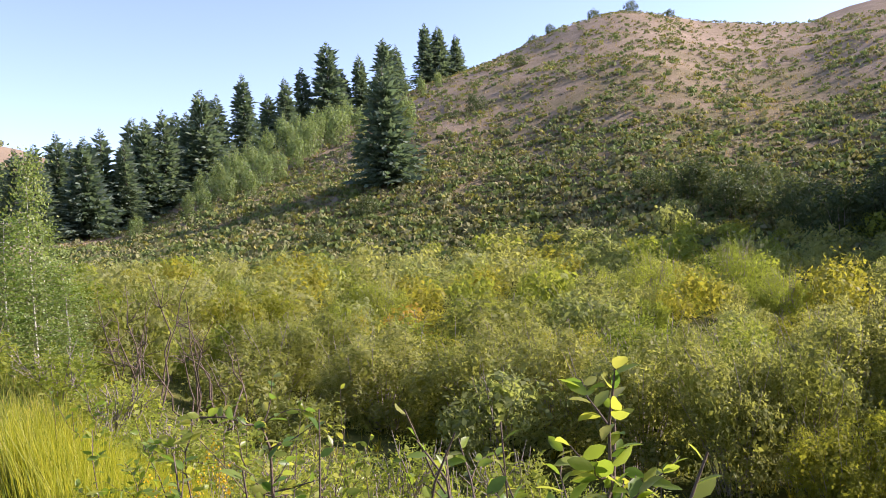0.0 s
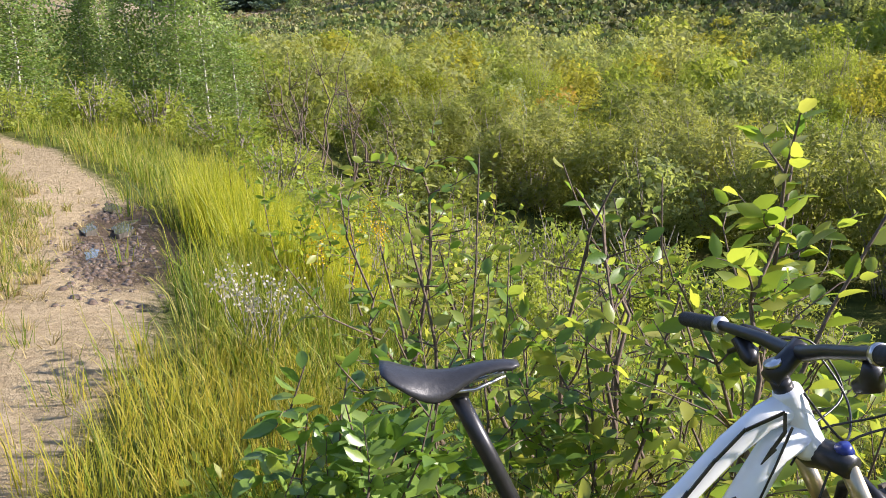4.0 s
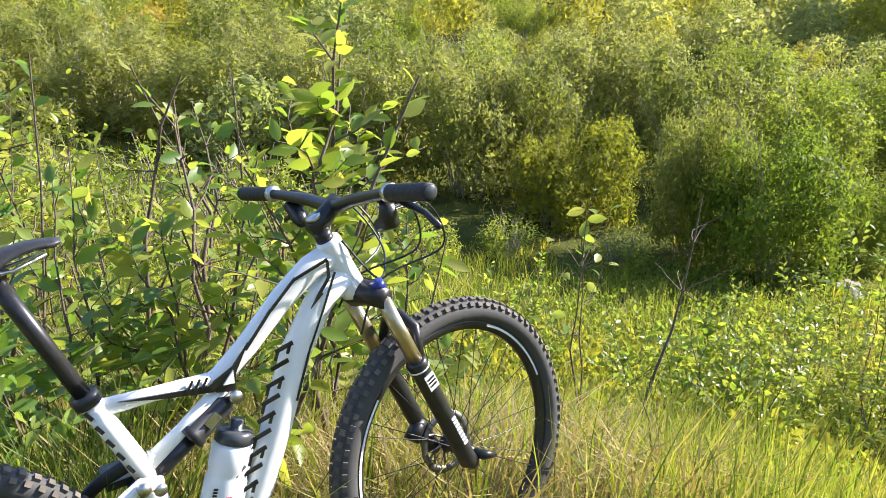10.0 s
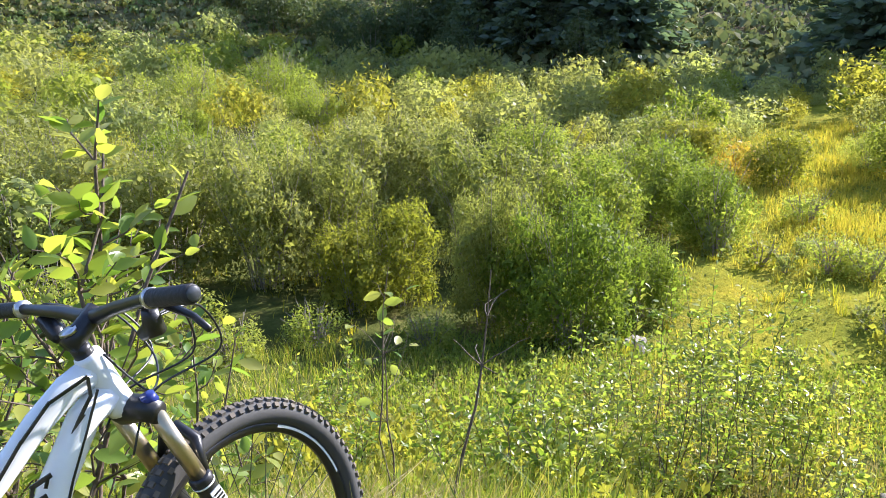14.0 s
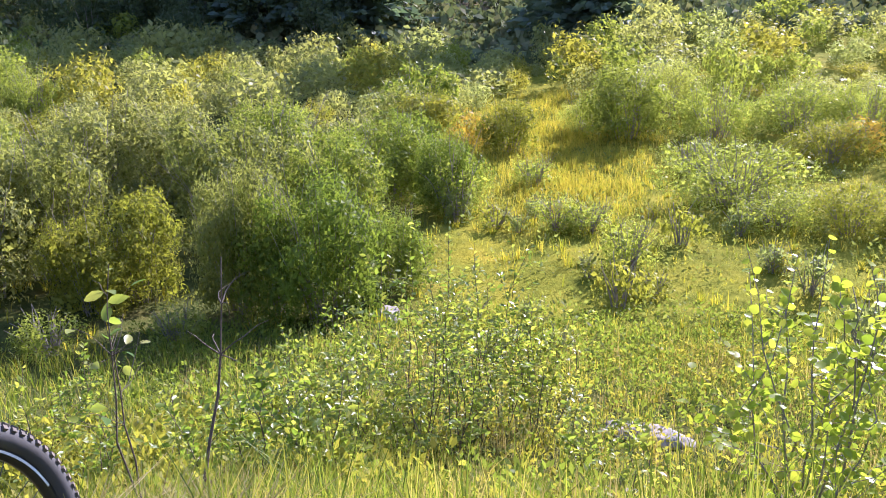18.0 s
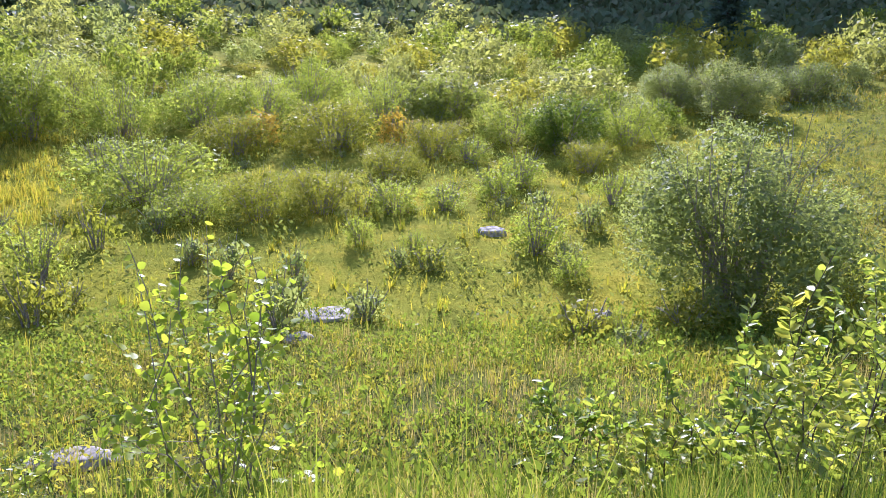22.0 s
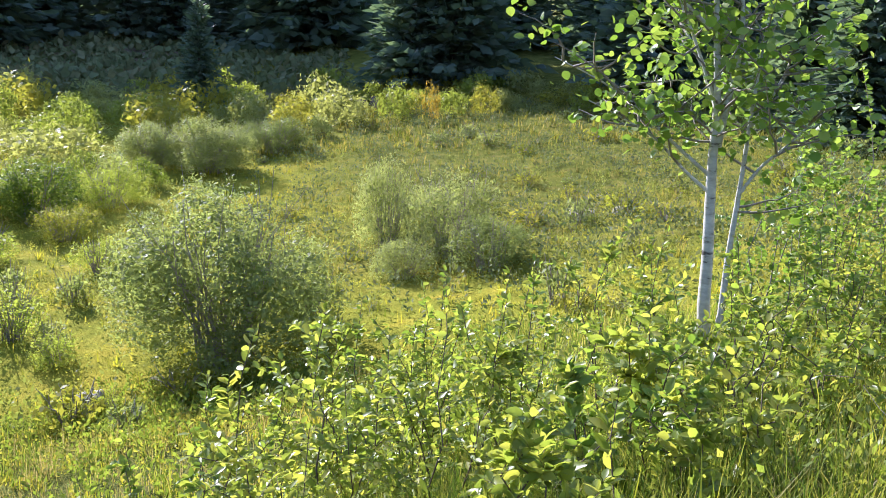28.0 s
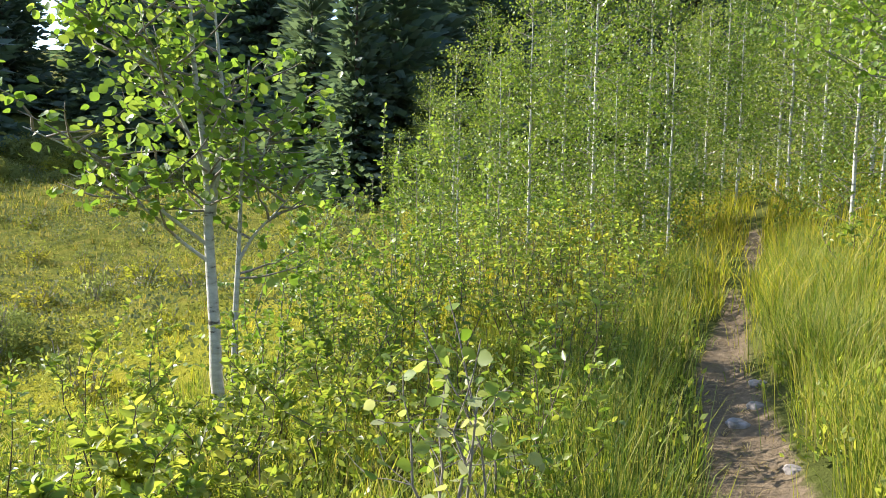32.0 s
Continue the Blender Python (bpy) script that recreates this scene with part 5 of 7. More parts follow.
sp = [spot(at(az, r, -0.05), az, w / 2.1, h / 5.0) for az, r, w, h in
      [(15.9, 21, 1.75, 5.3), (13.0, 20.5, 1.8, 4.9), (22.7, 21.5, 1.9, 5.2), (24, 20, 2.2, 3.2), (28.6, 19, 2.2, 5.0), (31, 18, 2.4, 4.4), (33.5, 20, 2.4, 5.5), (17.6, 21.5, 1.8, 3.4), (20, 22, 1.8, 2.8),
       (11.4, 19.5, 1.7, 2.7), (14.4, 19.4, 1.8, 3.3), (26.4, 18.5, 1.8, 2.8), (36.5, 17, 2.5, 5), (30, 24, 2.5, 6), (19, 25, 2.4, 4), (25.5, 26, 2.4, 4.6), (12.4, 24, 2, 3.6), (34.5, 24, 2.6, 6)]]
bushy.matrix_basis = sp[0]
for m in sp[1:]:
    copy_thing(bushy, Matrix.Identity(4)).matrix_basis = m
# the tree that leans in over the trail
aspen(at(160.6, 9.8), 4.8, 0.05, 0.3, 2.1, 4200, rg, lean=(0.45, 0.1), forks=1, big=1.1, label="aspen overhanging the trail with large green leaves", group="aspens by the trail", branches=30)


M["aspen_yellow_joined"] = leaf_mat("aspen_leaf_yellow_joined", [(0.22, 0.32, 0.03), (0.34, 0.42, 0.05), (0.44, 0.44, 0.07)], 0.58, rough=0.4, spec=0.3)
YOUNG_LEAF = round_leaf(0.06, M["aspen_yellow"], "aspen_leaf_yellow")
PALE_LEAF = round_leaf(0.07, M["aspen_single"], "aspen_leaf_pale")


def sapling(p, height, stems, leaves, rg, label, size=1.0, spread=0.3, singly=True, leaf=None, joined=None):
    return leafy_shrub(p, stems, height, spread, leaves, (leaf or YOUNG_LEAF) if singly else ASPEN_LEAF, rg, M["aspen"], singly=singly, thick=0.009 * size, name="aspen_sapling", label=label, category="sapling",
                       group="aspen saplings", bare=0.15, bark="bark_grey", droop=0.3, joined=joined or M["aspen"])


sapling(at(-86.2, 5.2), 2.05, 10, 1150, rg, "slender aspen sapling with round yellow-green leaves", spread=0.62, joined=M["aspen_yellow_joined"])
sapling(at(-170.0, 4.15), 1.2, 6, 160, rg, "small aspen sapling with pale undersides to its leaves", spread=0.3, leaf=PALE_LEAF)
sapling(at(-172.8, 4.3), 0.75, 3, 70, rg, "small aspen sapling with pale undersides to its leaves", spread=0.25, leaf=PALE_LEAF)
for az, r, h in ((-157.5, 9.0, 2.2), (-161, 9.4, 2.6), (-164, 10, 2.8), (-167, 10.5, 2.6), (-170.5, 11.5, 2.4), (-159.2, 11.5, 2.5), (-174.5, 12, 2.3)):
    sapling(at(az, r), h, 4, 900, rg, "young aspen among shrubs beside the trail", spread=0.55, singly=False)

# ---- leafy shrubs of the bank ----
LEAF = long_leaf(0.085, M["broadleaf"], "broad_leaf")
LEAF_G = long_leaf(0.08, M["broadleaf_green"], "dark_broad_leaf")
LEAF_S = long_leaf(0.062, M["broadleaf"], "broad_leaf_small")
rg = np.random.default_rng(111)
G = "leafy shrubs by the bicycle"
for az, r, n, h, sp_, lv, ln, me, lab in [
        (6.6, 2.42, 11, 0.86, 0.28, 950, (0.03, 0), 0, "dense low shrub with dark glossy green leaves behind the bicycle"),
        (2.8, 2.6, 6, 0.92, 0.32, 380, (0, 0), 0, "low shrub with broad glossy green leaves behind the bicycle"),
        (-3.5, 2.9, 4, 1.15, 0.34, 260, (0, 0), 1, "upright shrub with broad light green leaves"),
        (-8.0, 2.65, 5, 0.9, 0.36, 300, (0, 0), 1, "spreading shrub with broad green leaves below the handlebar"),
        (-8.5, 3.1, 4, 1.42, 0.42, 46, (0.12, 0.05), 1, "nearly bare forked shrub with dark twigs"),
        (-15.5, 2.5, 5, 1.52, 0.42, 620, (0.26, 0.12), 1, "tall dark-stemmed shrub with leaves at its tips"),
        (-22.5, 2.9, 4, 1.0, 0.3, 190, (0.1, 0), 1, "upright shrub with yellow-green leaves"),
        (2.5, 3.4, 3, 1.25, 0.25, 60, (0.0, 0), 1, "nearly bare upright dark stem")]:
    leafy_shrub(at(az, r), n, h, sp_, lv, LEAF if me else LEAF_G, rg, M["broadleaf"], singly=True, thick=0.013 if "dark" in lab and me else 0.008, label=lab, group=G, lean=ln,
                bare=0.55 if "bare" in lab else 0.5 if "tips" in lab else 0.16, twigs_each=(9, 14) if "tips" in lab else (5, 9), joined=None if me else M["broadleaf_green"])
for az, r, n, h, lv in [(3, 5.6, 5, 1.5, 130), (-3, 6.2, 6, 1.7, 150), (-8, 5.0, 5, 1.5, 120), (-13, 4.6, 4, 1.5, 110), (8, 7, 5, 1.2, 120), (11, 9.5, 5, 1.2, 120), (-17, 6.2, 5, 1.7, 120), (-5, 9, 6, 2.2, 220), (2, 10, 6, 2.0, 200),
                        (-24, 5.2, 4, 1.1, 90)]:
    leafy_shrub(at(az, r), n, h, 0.5, int(lv * 2.3), LEAF, rg, M["broadleaf_far"], thick=0.009, label="leafy shrub with light green leaves on the slope", bare=0.25)
for az, r, n, h, lv in [(-2.5, 3.7, 3, 1.5, 36), (-8, 4.0, 4, 1.6, 44), (-13.5, 3.9, 4, 1.5, 40), (4.5, 4.6, 3, 1.35, 34), (-19.5, 4.4, 3, 1.25, 40)]:
    leafy_shrub(at(az, r), n, h + 0.05, 0.6, lv * 4, LEAF, rg, M["broadleaf"], singly=True, thick=0.013, crook=0.5, label="crooked dark-stemmed shrub with sparse pale leaves", group=G, bare=0.42)
# on the slope towards the meadow
leafy_shrub(at(-38.0, 4.0), 2, 1.45, 0.16, 26, LEAF, rg, M["broadleaf"], singly=True, thick=0.007, label="thin bare stem with a tuft of yellow leaves", bare=0.86)
leafy_shrub(at(-39.6, 3.7), 1, 1.3, 0.1, 0, LEAF, rg, M["broadleaf"], thick=0.012, label="leaning dead branch with thin twigs", lean=(0.45, -0.05), name="dead_branch", category="branch", bare=0.9)
for az, r, n, h, lv in [(-44, 5.6, 5, 1.0, 130), (-47.5, 5.2, 6, 1.0, 170), (-51, 5.4, 6, 1.1, 170), (-42, 6.6, 4, 1.0, 90), (-55, 6.0, 5, 1.3, 150), (-58.5, 6.9, 3, 2.3, 110), (-60.5, 6.6, 4, 1.6, 130), (-63, 7.4, 4, 2.0, 130),
                        (-65.6, 7.6, 4, 2.0, 150), (-68, 7.4, 4, 1.5, 130), (-61, 8.4, 4, 1.7, 110), (-71, 6.4, 4, 0.9, 90), (-49, 7.6, 5, 1.2, 120), (-53.5, 8.4, 5, 1.3, 110), (-34, 6.4, 4, 1.0, 90), (-31, 7.2, 4, 1.0, 90),
                        (-36, 8.5, 5, 1.0, 110), (-74, 5.0, 4, 0.7, 70)]:
    leafy_shrub(at(az, r), n + 2, h, 0.42, int(lv * 6), LEAF_S, rg, M["broadleaf_far"], label="slender shrub with small pale green leaves on the slope", bare=0.2, thick=0.006)
for az, r, n, h, lv in [(-113, 4.8, 5, 0.8, 130), (-117, 4.6, 6, 0.9, 170), (-121, 4.4, 6, 1.05, 180), (-126, 4.0, 4, 1.35, 120), (-130, 4.6, 5, 1.5, 160), (-135.8, 5.6, 5, 1.55, 220), (-131.5, 5.2, 5, 1.4, 200), (-126.6, 5.2, 5, 1.35, 180), (-138, 4.4, 5, 1.45, 170), (-142, 4.8, 5, 1.4, 160),
                        (-131.5, 6.4, 5, 1.6, 150), (-137, 6.6, 5, 1.6, 150), (-143, 6.8, 5, 1.5, 140), (-148, 6.0, 5, 1.3, 130), (-152, 5.6, 4, 1.0, 110), (-155.5, 6.4, 5, 1.2, 130), (-149, 8.2, 4, 1.5, 120), (-160, 7.4, 5, 1.2, 120),
                        (-128, 5.6, 4, 1.3, 110), (-146, 4.3, 4, 0.8, 80), (-150, 3.7, 5, 0.75, 110), (-154, 4.2, 5, 0.8, 110), (-158, 4.6, 5, 0.8, 110), (-151, 4.9, 5, 0.9, 120), (-156, 5.4, 5, 0.9, 120), (-161, 5.6, 5, 0.85, 110),
                        (-144.5, 3.5, 4, 0.6, 90), (-163.5, 6.6, 5, 1.0, 120), (-148, 5.1, 5, 0.9, 120), (-158.5, 6.4, 5, 1.0, 120)]:
    leafy_shrub(at(az, r), n - 1, h, 0.5, int(lv * 5), LEAF if int(r * 10) % 2 else LEAF_S, rg, M["broadleaf_far"], thick=0.007, label="shrub with broad bright green leaves on the bank", bare=0.22)
for az, r, n, h in [(-172, 9.5, 6, 1.5), (-174.5, 11, 6, 1.6), (-177, 12.5, 6, 1.7), (-179.5, 14, 6, 1.8), (-182, 15.5, 6, 1.6), (-169, 12.8, 6, 1.8), (-175, 8.0, 5, 1.0), (-178.5, 10.2, 5, 1.2), (-184, 19, 6, 1.8),
                    (-166, 9.2, 6, 1.5), (-162.5, 8.4, 6, 1.3), (-189, 16, 5, 1.2), (-193, 11, 5, 1.0)]:
    leafy_shrub(at(az, r), n, h, 0.55, 620, LEAF_S, rg, M["broadleaf_far"], thick=0.007, label="leafy green shrub crowding the narrow trail", group="shrubs by the narrow trail", bare=0.08)
for x, y, h in ((0.45, -4.6, 0.9), (0.4, -5.6, 1.0), (0.3, -6.7, 1.1), (0.25, -7.9, 1.2), (0.1, -9.2, 1.2), (-0.2, -10.6, 1.3), (1.1, -5.2, 0.9), (1.2, -6.6, 1.1), (1.0, -8.2, 1.3), (0.8, -9.8, 1.4),
                (1.9, -7.4, 1.2), (2.0, -9.2, 1.5), (1.5, -11, 1.6)):
    leafy_shrub((x, y, float(ground_z(np.array([x]), np.array([y]))[0])), 6, h, 0.42, 420, LEAF_S, rg, M["broadleaf_far"], thick=0.006, label="leafy green shrub crowding the narrow trail",
                group="shrubs by the narrow trail", bare=0.12)
# bare twiggy shrub beyond the tall grass
for az, r, h in ((6.4, 17.5, 3.0), (4.2, 17, 2.8), (7.8, 18, 2.6), (2.6, 18.5, 2.4)):
    leafy_shrub(at(az, r), 5, h, 1.0, 0, LEAF, rg, M["broadleaf"], thick=0.025, label="dead bare shrub with crooked branches", name="dead_shrub", group="dead shrubs", bare=0.9)

# ---- rocks ----


def rock(p, sx, sy, sz, seed, label, turn=0.0):
    bm = bmesh.new()
    bmesh.ops.create_icosphere(bm, subdivisions=4, radius=1.0)
    off = Vector((seed * 7.1, seed * 3.3, 0))
    for v in bm.verts:
        n = noise.noise(v.co * 0.9 + off) * 0.35 + noise.noise(v.co * 2.6 + off) * 0.14 + noise.noise(v.co * 7 + off) * 0.04
        c = v.co * (1 + n)
        c.z = min(c.z, 0.7 + 0.1 * noise.noise(v.co * 2 + off))
        v.co = Vector((c.x * sx / 2, c.y * sy / 2, c.z * sz))
    me = bpy.data.meshes.new("rock")
    bm.to_mesh(me)
    bm.free()
    me.materials.append(M["rock"])
    me.polygons.foreach_set("use_smooth", np.ones(len(me.polygons), bool))
    ob = new("rock", me)
    ob.matrix_basis = Matrix.Translation(Vector(p)) @ Matrix.Rotation(turn, 4, "Z")
    return tagged(ob, label, "rock", "rocks on the slope")


def on(x, y, lift=0.0):
    return Vector((x, y, float(ground_z(np.array([x]), np.array([y]))[0]) + lift))


for x, y, sx, sy, sz, tn, lab in [(7.6, 2.0, 0.45, 1.0, 0.17, 0.1, "flat pale grey rock in the slope grass"), (5.45, 1.55, 0.35, 0.6, 0.2, 0.2, "small pale rock half hidden in grass"),
                                  (13.2, -0.65, 0.7, 0.95, 0.16, 0.1, "flat pale grey slab in the meadow"), (12.4, -5.05, 0.5, 0.6, 0.45, 0.5, "rounded grey boulder in the meadow"),
                                  (18.4, -4.65, 0.6, 0.75, 0.25, 0, "pale rock beside a meadow shrub"), (15.4, -21.9, 0.9, 1.1, 0.2, 0.6, "flat bare rock on the grassy rise"),
                                  (14.1, -22.2, 0.8, 1.0, 0.18, 0.3, "flat bare rock on the grassy rise"), (-0.72, -6.2, 0.13, 0.19, 0.05, 0.8, "pale stone set in the trail"),
                                  (11.2, 7.3, 0.5, 0.5, 0.4, 0, "dark rock at the foot of a willow"), (12.0, -0.2, 0.3, 0.5, 0.12, 0, "small flat rock in the meadow"), (-0.86, -6.5, 0.1, 0.14, 0.04, 0.3, "pale stone set in the trail"), (-0.94, -7.0, 0.1, 0.14, 0.05, 1.2, "pale stone set in the trail"),
                                  (-0.9, -5.3, 0.09, 0.12, 0.04, 0.4, "small stone at the edge of the trail"), (5.66, 1.57, 0.3, 0.5, 0.17, 0.4, "small pale rock half hidden in grass")]:
    rock(on(x, y, -0.15 * sz), sx, sy, sz, x, lab, tn)

# ---- stumps and a fallen log on the rise ----
M["old_wood"] = plain("weathered_wood", (0.20, 0.17, 0.14), 0.9, vary=0.4, scale=12, bumps=0.8, col2=(0.10, 0.085, 0.07), spec=0.1)


def stump(x, y, r, h, seed):
    rg = np.random.default_rng(seed)
    bm = bmesh.new()
    rings = []
    for z, k in ((-0.2, 1.5), (0.05, 1.25), (0.25, 1.0), (1.0, 0.92)):
        rings.append([bm.verts.new((math.cos(a) * r * k * rg.uniform(0.85, 1.15), math.sin(a) * r * k * rg.uniform(0.85, 1.15), h * z + (rg.uniform(-0.12, 0.12) * h if z == 1.0 else 0)))
                      for a in np.arange(12) * math.pi / 6])
    for p, q in zip(rings[:-1], rings[1:]):
        for k in range(12):
            bm.faces.new((p[k], p[(k + 1) % 12], q[(k + 1) % 12], q[k]))
    bm.faces.new(rings[-1])
    me = bpy.data.meshes.new("tree_stump")
    bm.to_mesh(me)
    bm.free()
    me.materials.append(M["old_wood"])
    ob = new("tree_stump", me)
    ob.matrix_basis = Matrix.Translation(on(x, y))
    tagged(ob, "old dark tree stump in the grass of the rise", "stump", "stumps on the rise")


for k, (x, y, r, h) in enumerate(((44.3, -36.2, 0.32, 0.75), (43.9, -37.0, 0.28, 0.65), (45.6, -38.2, 0.22, 0.5))):
    stump(x, y, r, h, 160 + k)
v, f = tube_rows([(58.5, -35.0, float(on(58.5, -35.0).z) + 0.2), (54.5, -35.6, float(on(54.5, -35.6).z) + 0.32), (50.8, -35.9, float(on(50.8, -35.9).z) + 0.2)], [0.34, 0.3, 0.2], 10)
tagged(put("fallen_log", np_mesh("fallen_log", v, f, M["old_wood"], True)), "weathered fallen log lying across the rise", "log")

# ---- puddle and mud on the trail ----
M["water"] = plain("muddy_water", (0.10, 0.09, 0.075), 0.04, vary=0.1, scale=3, spec=1.0)


def puddle(cx, cy, ln, wd, lean, label):
    """A thin sheet of water with an uneven edge, long side along the trail."""
    ring = []
    for k in range(40):
        a = 2 * math.pi * k / 40
        w = wd * (1 + 0.35 * math.sin(3 * a + cx * 7) + 0.2 * math.sin(7 * a + cy))
        u, v = math.cos(a) * ln * (1 + 0.1 * math.sin(5 * a)), math.sin(a) * w
        ring.append((cx - lean * u - v * 0.96, cy + u * 0.96 - v * lean))
    zz = float(np.mean([ground_z(np.array([x]), np.array([y]))[0] for x, y in ring])) + 0.012
    me = bpy.data.meshes.new("puddle")
    me.from_pydata([(cx, cy, zz)] + [(x, y, zz) for x, y in ring] + [(x, y, zz - 0.07) for x, y in ring], [],
                   [(0, k + 1, (k + 1) % 40 + 1) for k in range(40)] + [(k + 1, k + 41, (k + 1) % 40 + 41, (k + 1) % 40 + 1) for k in range(40)])
    me.materials.append(M["water"])
    tagged(new("puddle", me), label, "puddle", "puddles in the trail's rut")


POOLS = [(-3.06, 8.72, 0.42, 0.14, 0.3), (-3.31, 8.5, 0.34, 0.07, 0.3), (-2.86, 7.3, 0.3, 0.05, 0.25), (-3.42, 9.5, 0.3, 0.08, 0.4)]
for k, pool in enumerate(POOLS):
    puddle(*pool, "shallow muddy puddle reflecting the sky in a rut" if k == 0 else "narrow strip of water in a wheel track")
M["mud"] = plain("wet_mud", (0.13, 0.09, 0.06), 0.35, vary=0.5, scale=20, bumps=0.6, col2=(0.07, 0.05, 0.035))
rg = np.random.default_rng(121)
v, f = [], []
for k in range(900):
    yy = rg.normal(7.8, 0.85)
    xx = -2.92 - (yy - 8.0) * 0.27 + rg.normal(0, 0.17)
    if any(((xx - px) / (wd * 1.2)) ** 2 + ((yy - py) / ln) ** 2 < 1 for px, py, ln, wd, lean in POOLS):
        continue
    s = rg.uniform(0.012, 0.042)
    zz = float(ground_z(np.array([xx]), np.array([yy]))[0])
    ang = np.arange(6) * 1.047 + rg.uniform(0, 1)
    low = np.stack([xx + np.cos(ang) * s * rg.uniform(0.7, 1.2, 6), yy + np.sin(ang) * s * 1.2 * rg.uniform(0.7, 1.2, 6), np.full(6, zz - 0.01)], -1)
    top = (low - [xx, yy, 0]) * [0.6, 0.6, 1] + [xx, yy, rg.uniform(0.008, 0.03)]
    v += [low, top]
    b = len(v) * 6 - 12
    f += [(b + i, b + (i + 1) % 6, b + 6 + (i + 1) % 6, b + 6 + i) for i in range(6)] + [(b + 6, b + 7, b + 8, b + 9), (b + 6, b + 9, b + 10, b + 11)]
tagged(put("mud_clods", np_mesh("mud_clods", np.concatenate(v), np.array(f), M["mud"])), "churned wet mud in the trail's rut", "mud", kind="stuff")
# grass down the middle of the track, and straw on it
rg = np.random.default_rng(122)
y = rg.uniform(1.2, 16, 15000)
x = np.interp(y, TRAIL[::-1, 1], TRAIL[::-1, 0]) - 0.62 + rg.normal(0, 0.27, 15000)
keep = wave(x, y, 2.2, 1.3) > -0.15
grass(x[keep][::2], y[keep][::2], 0.17, 0.007, M["grass"], 126, "track_turf", "short green grass between the wheel ruts", 0.7)
grass(x[keep][1::2], y[keep][1::2], 0.13, 0.008, M["grass_dry"], 123, "track_grass", "short dry grass on the hump between the wheel ruts", 0.7)
y = rg.uniform(2.0, 11, 12000)
x = np.interp(y, TRAIL[::-1, 1], TRAIL[::-1, 0]) - 0.95 + rg.normal(0, 0.3, 12000)
keep = wave(x, y, 1.8, 0.6) + rg.normal(size=12000) * 0.3 > -0.2
grass(x[keep], y[keep], 0.13, 0.007, M["grass_rise"], 127, "hump_grass", "short olive grass on the hump beside the wheel rut", 0.8)
y = rg.uniform(1.5, 15, 1500)
x = np.interp(y, TRAIL[::-1, 1], TRAIL[::-1, 0]) + rg.uniform(-0.8, 0.8, 1500)
grass(x, y, 0.10, 0.006, M["grass_dry"], 124, "straw_litter", "straw and dry stalks lying on the trail", 2.5)
y = rg.uniform(-14, -3, 500)
x = np.interp(-y, -TRAIL[:, 1], TRAIL[:, 0]) + rg.uniform(-0.25, 0.25, 500)
grass(x, y, 0.10, 0.006, M["grass_dry"], 125, "trail_litter", "straw and dry stalks lying on the narrow trail", 2.5)

# ---- yellow flowers and a withered plant by the trail ----
M["flower"] = leaf_mat("goldenrod_flower", [(0.62, 0.36, 0.02), (0.70, 0.50, 0.03)], 0.3, rough=0.6, spec=0.1)
M["withered"] = leaf_mat("withered_seed_head", [(0.36, 0.33, 0.28), (0.50, 0.47, 0.42)], 0.3, rough=0.8, spec=0.1)


def flower_plant(p, h, heads, rg, mat, name, label, cat, group):
    root = empty(name, Matrix.Translation(Vector(p)))
    tagged(root, label, cat, group)
    for k in range(heads):
        tip = np.array([rg.normal() * 0.12, rg.normal() * 0.12, h * rg.uniform(0.75, 1.05)])
        ln = curve_stem((0, 0, -0.05), tip, 0.04, rg, 6)
        put("stalk", np_mesh("stalk", *tube_rows(ln, np.linspace(0.004, 0.002, 6), 5), M["bark_grey"], True), root)
        n = 22
        q = tip + rg.normal(size=(n, 3)) * [0.03, 0.03, 0.05]
        v, f = leaf_cards(q, rg.normal(size=(n, 3)) + [0, 0, 0.6], 0.022, 0.018, rg=rg)
        tagged(put("flower_head", np_mesh("flower_head", v, f, mat), root), kind="stuff")
    return root


for az, r, h in ((4.2, 7.4, 0.95), (6.0, 7.0, 0.85), (2.6, 7.6, 1.0), (5.2, 6.2, 0.8), (3.4, 8.3, 1.05), (7.2, 6.5, 0.7)):
    flower_plant(at(az, r), h, 3, rg, M["flower"], "goldenrod", "goldenrod plant with orange-yellow flower heads", "flower", "goldenrod by the trail")
for az, r, h in ((11.5, 5.0, 0.5), (12.6, 5.2, 0.45), (-30, 22, 0.6)):
    flower_plant(at(az, r), h, 9, rg, M["withered"], "withered_plant", "withered grey plant with fluffy seed heads", "plant", "withered plants")

# shrubs turned orange
M["orange"] = leaf_mat("orange_leaf", [(0.38, 0.25, 0.045), (0.44, 0.34, 0.06)], 0.45, rough=0.6, spec=0.2)
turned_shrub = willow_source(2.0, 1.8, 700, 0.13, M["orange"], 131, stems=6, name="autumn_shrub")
place(turned_shrub, [spot(at(az, r, -0.05), az, w / 2.0, h / 1.8) for az, r, w, h in ((-134, 49, 1.2, 2.8), (-10.2, 36, 2.6, 1.9), (3.5, 30, 1.6, 1.2), (-88, 30, 2.2, 1.6), (-97.5, 30, 1.8, 1.6), (-63, 31, 2.2, 1.8))],
      "shrub with leaves turned orange-yellow", "shrub", "shrubs turned for autumn")

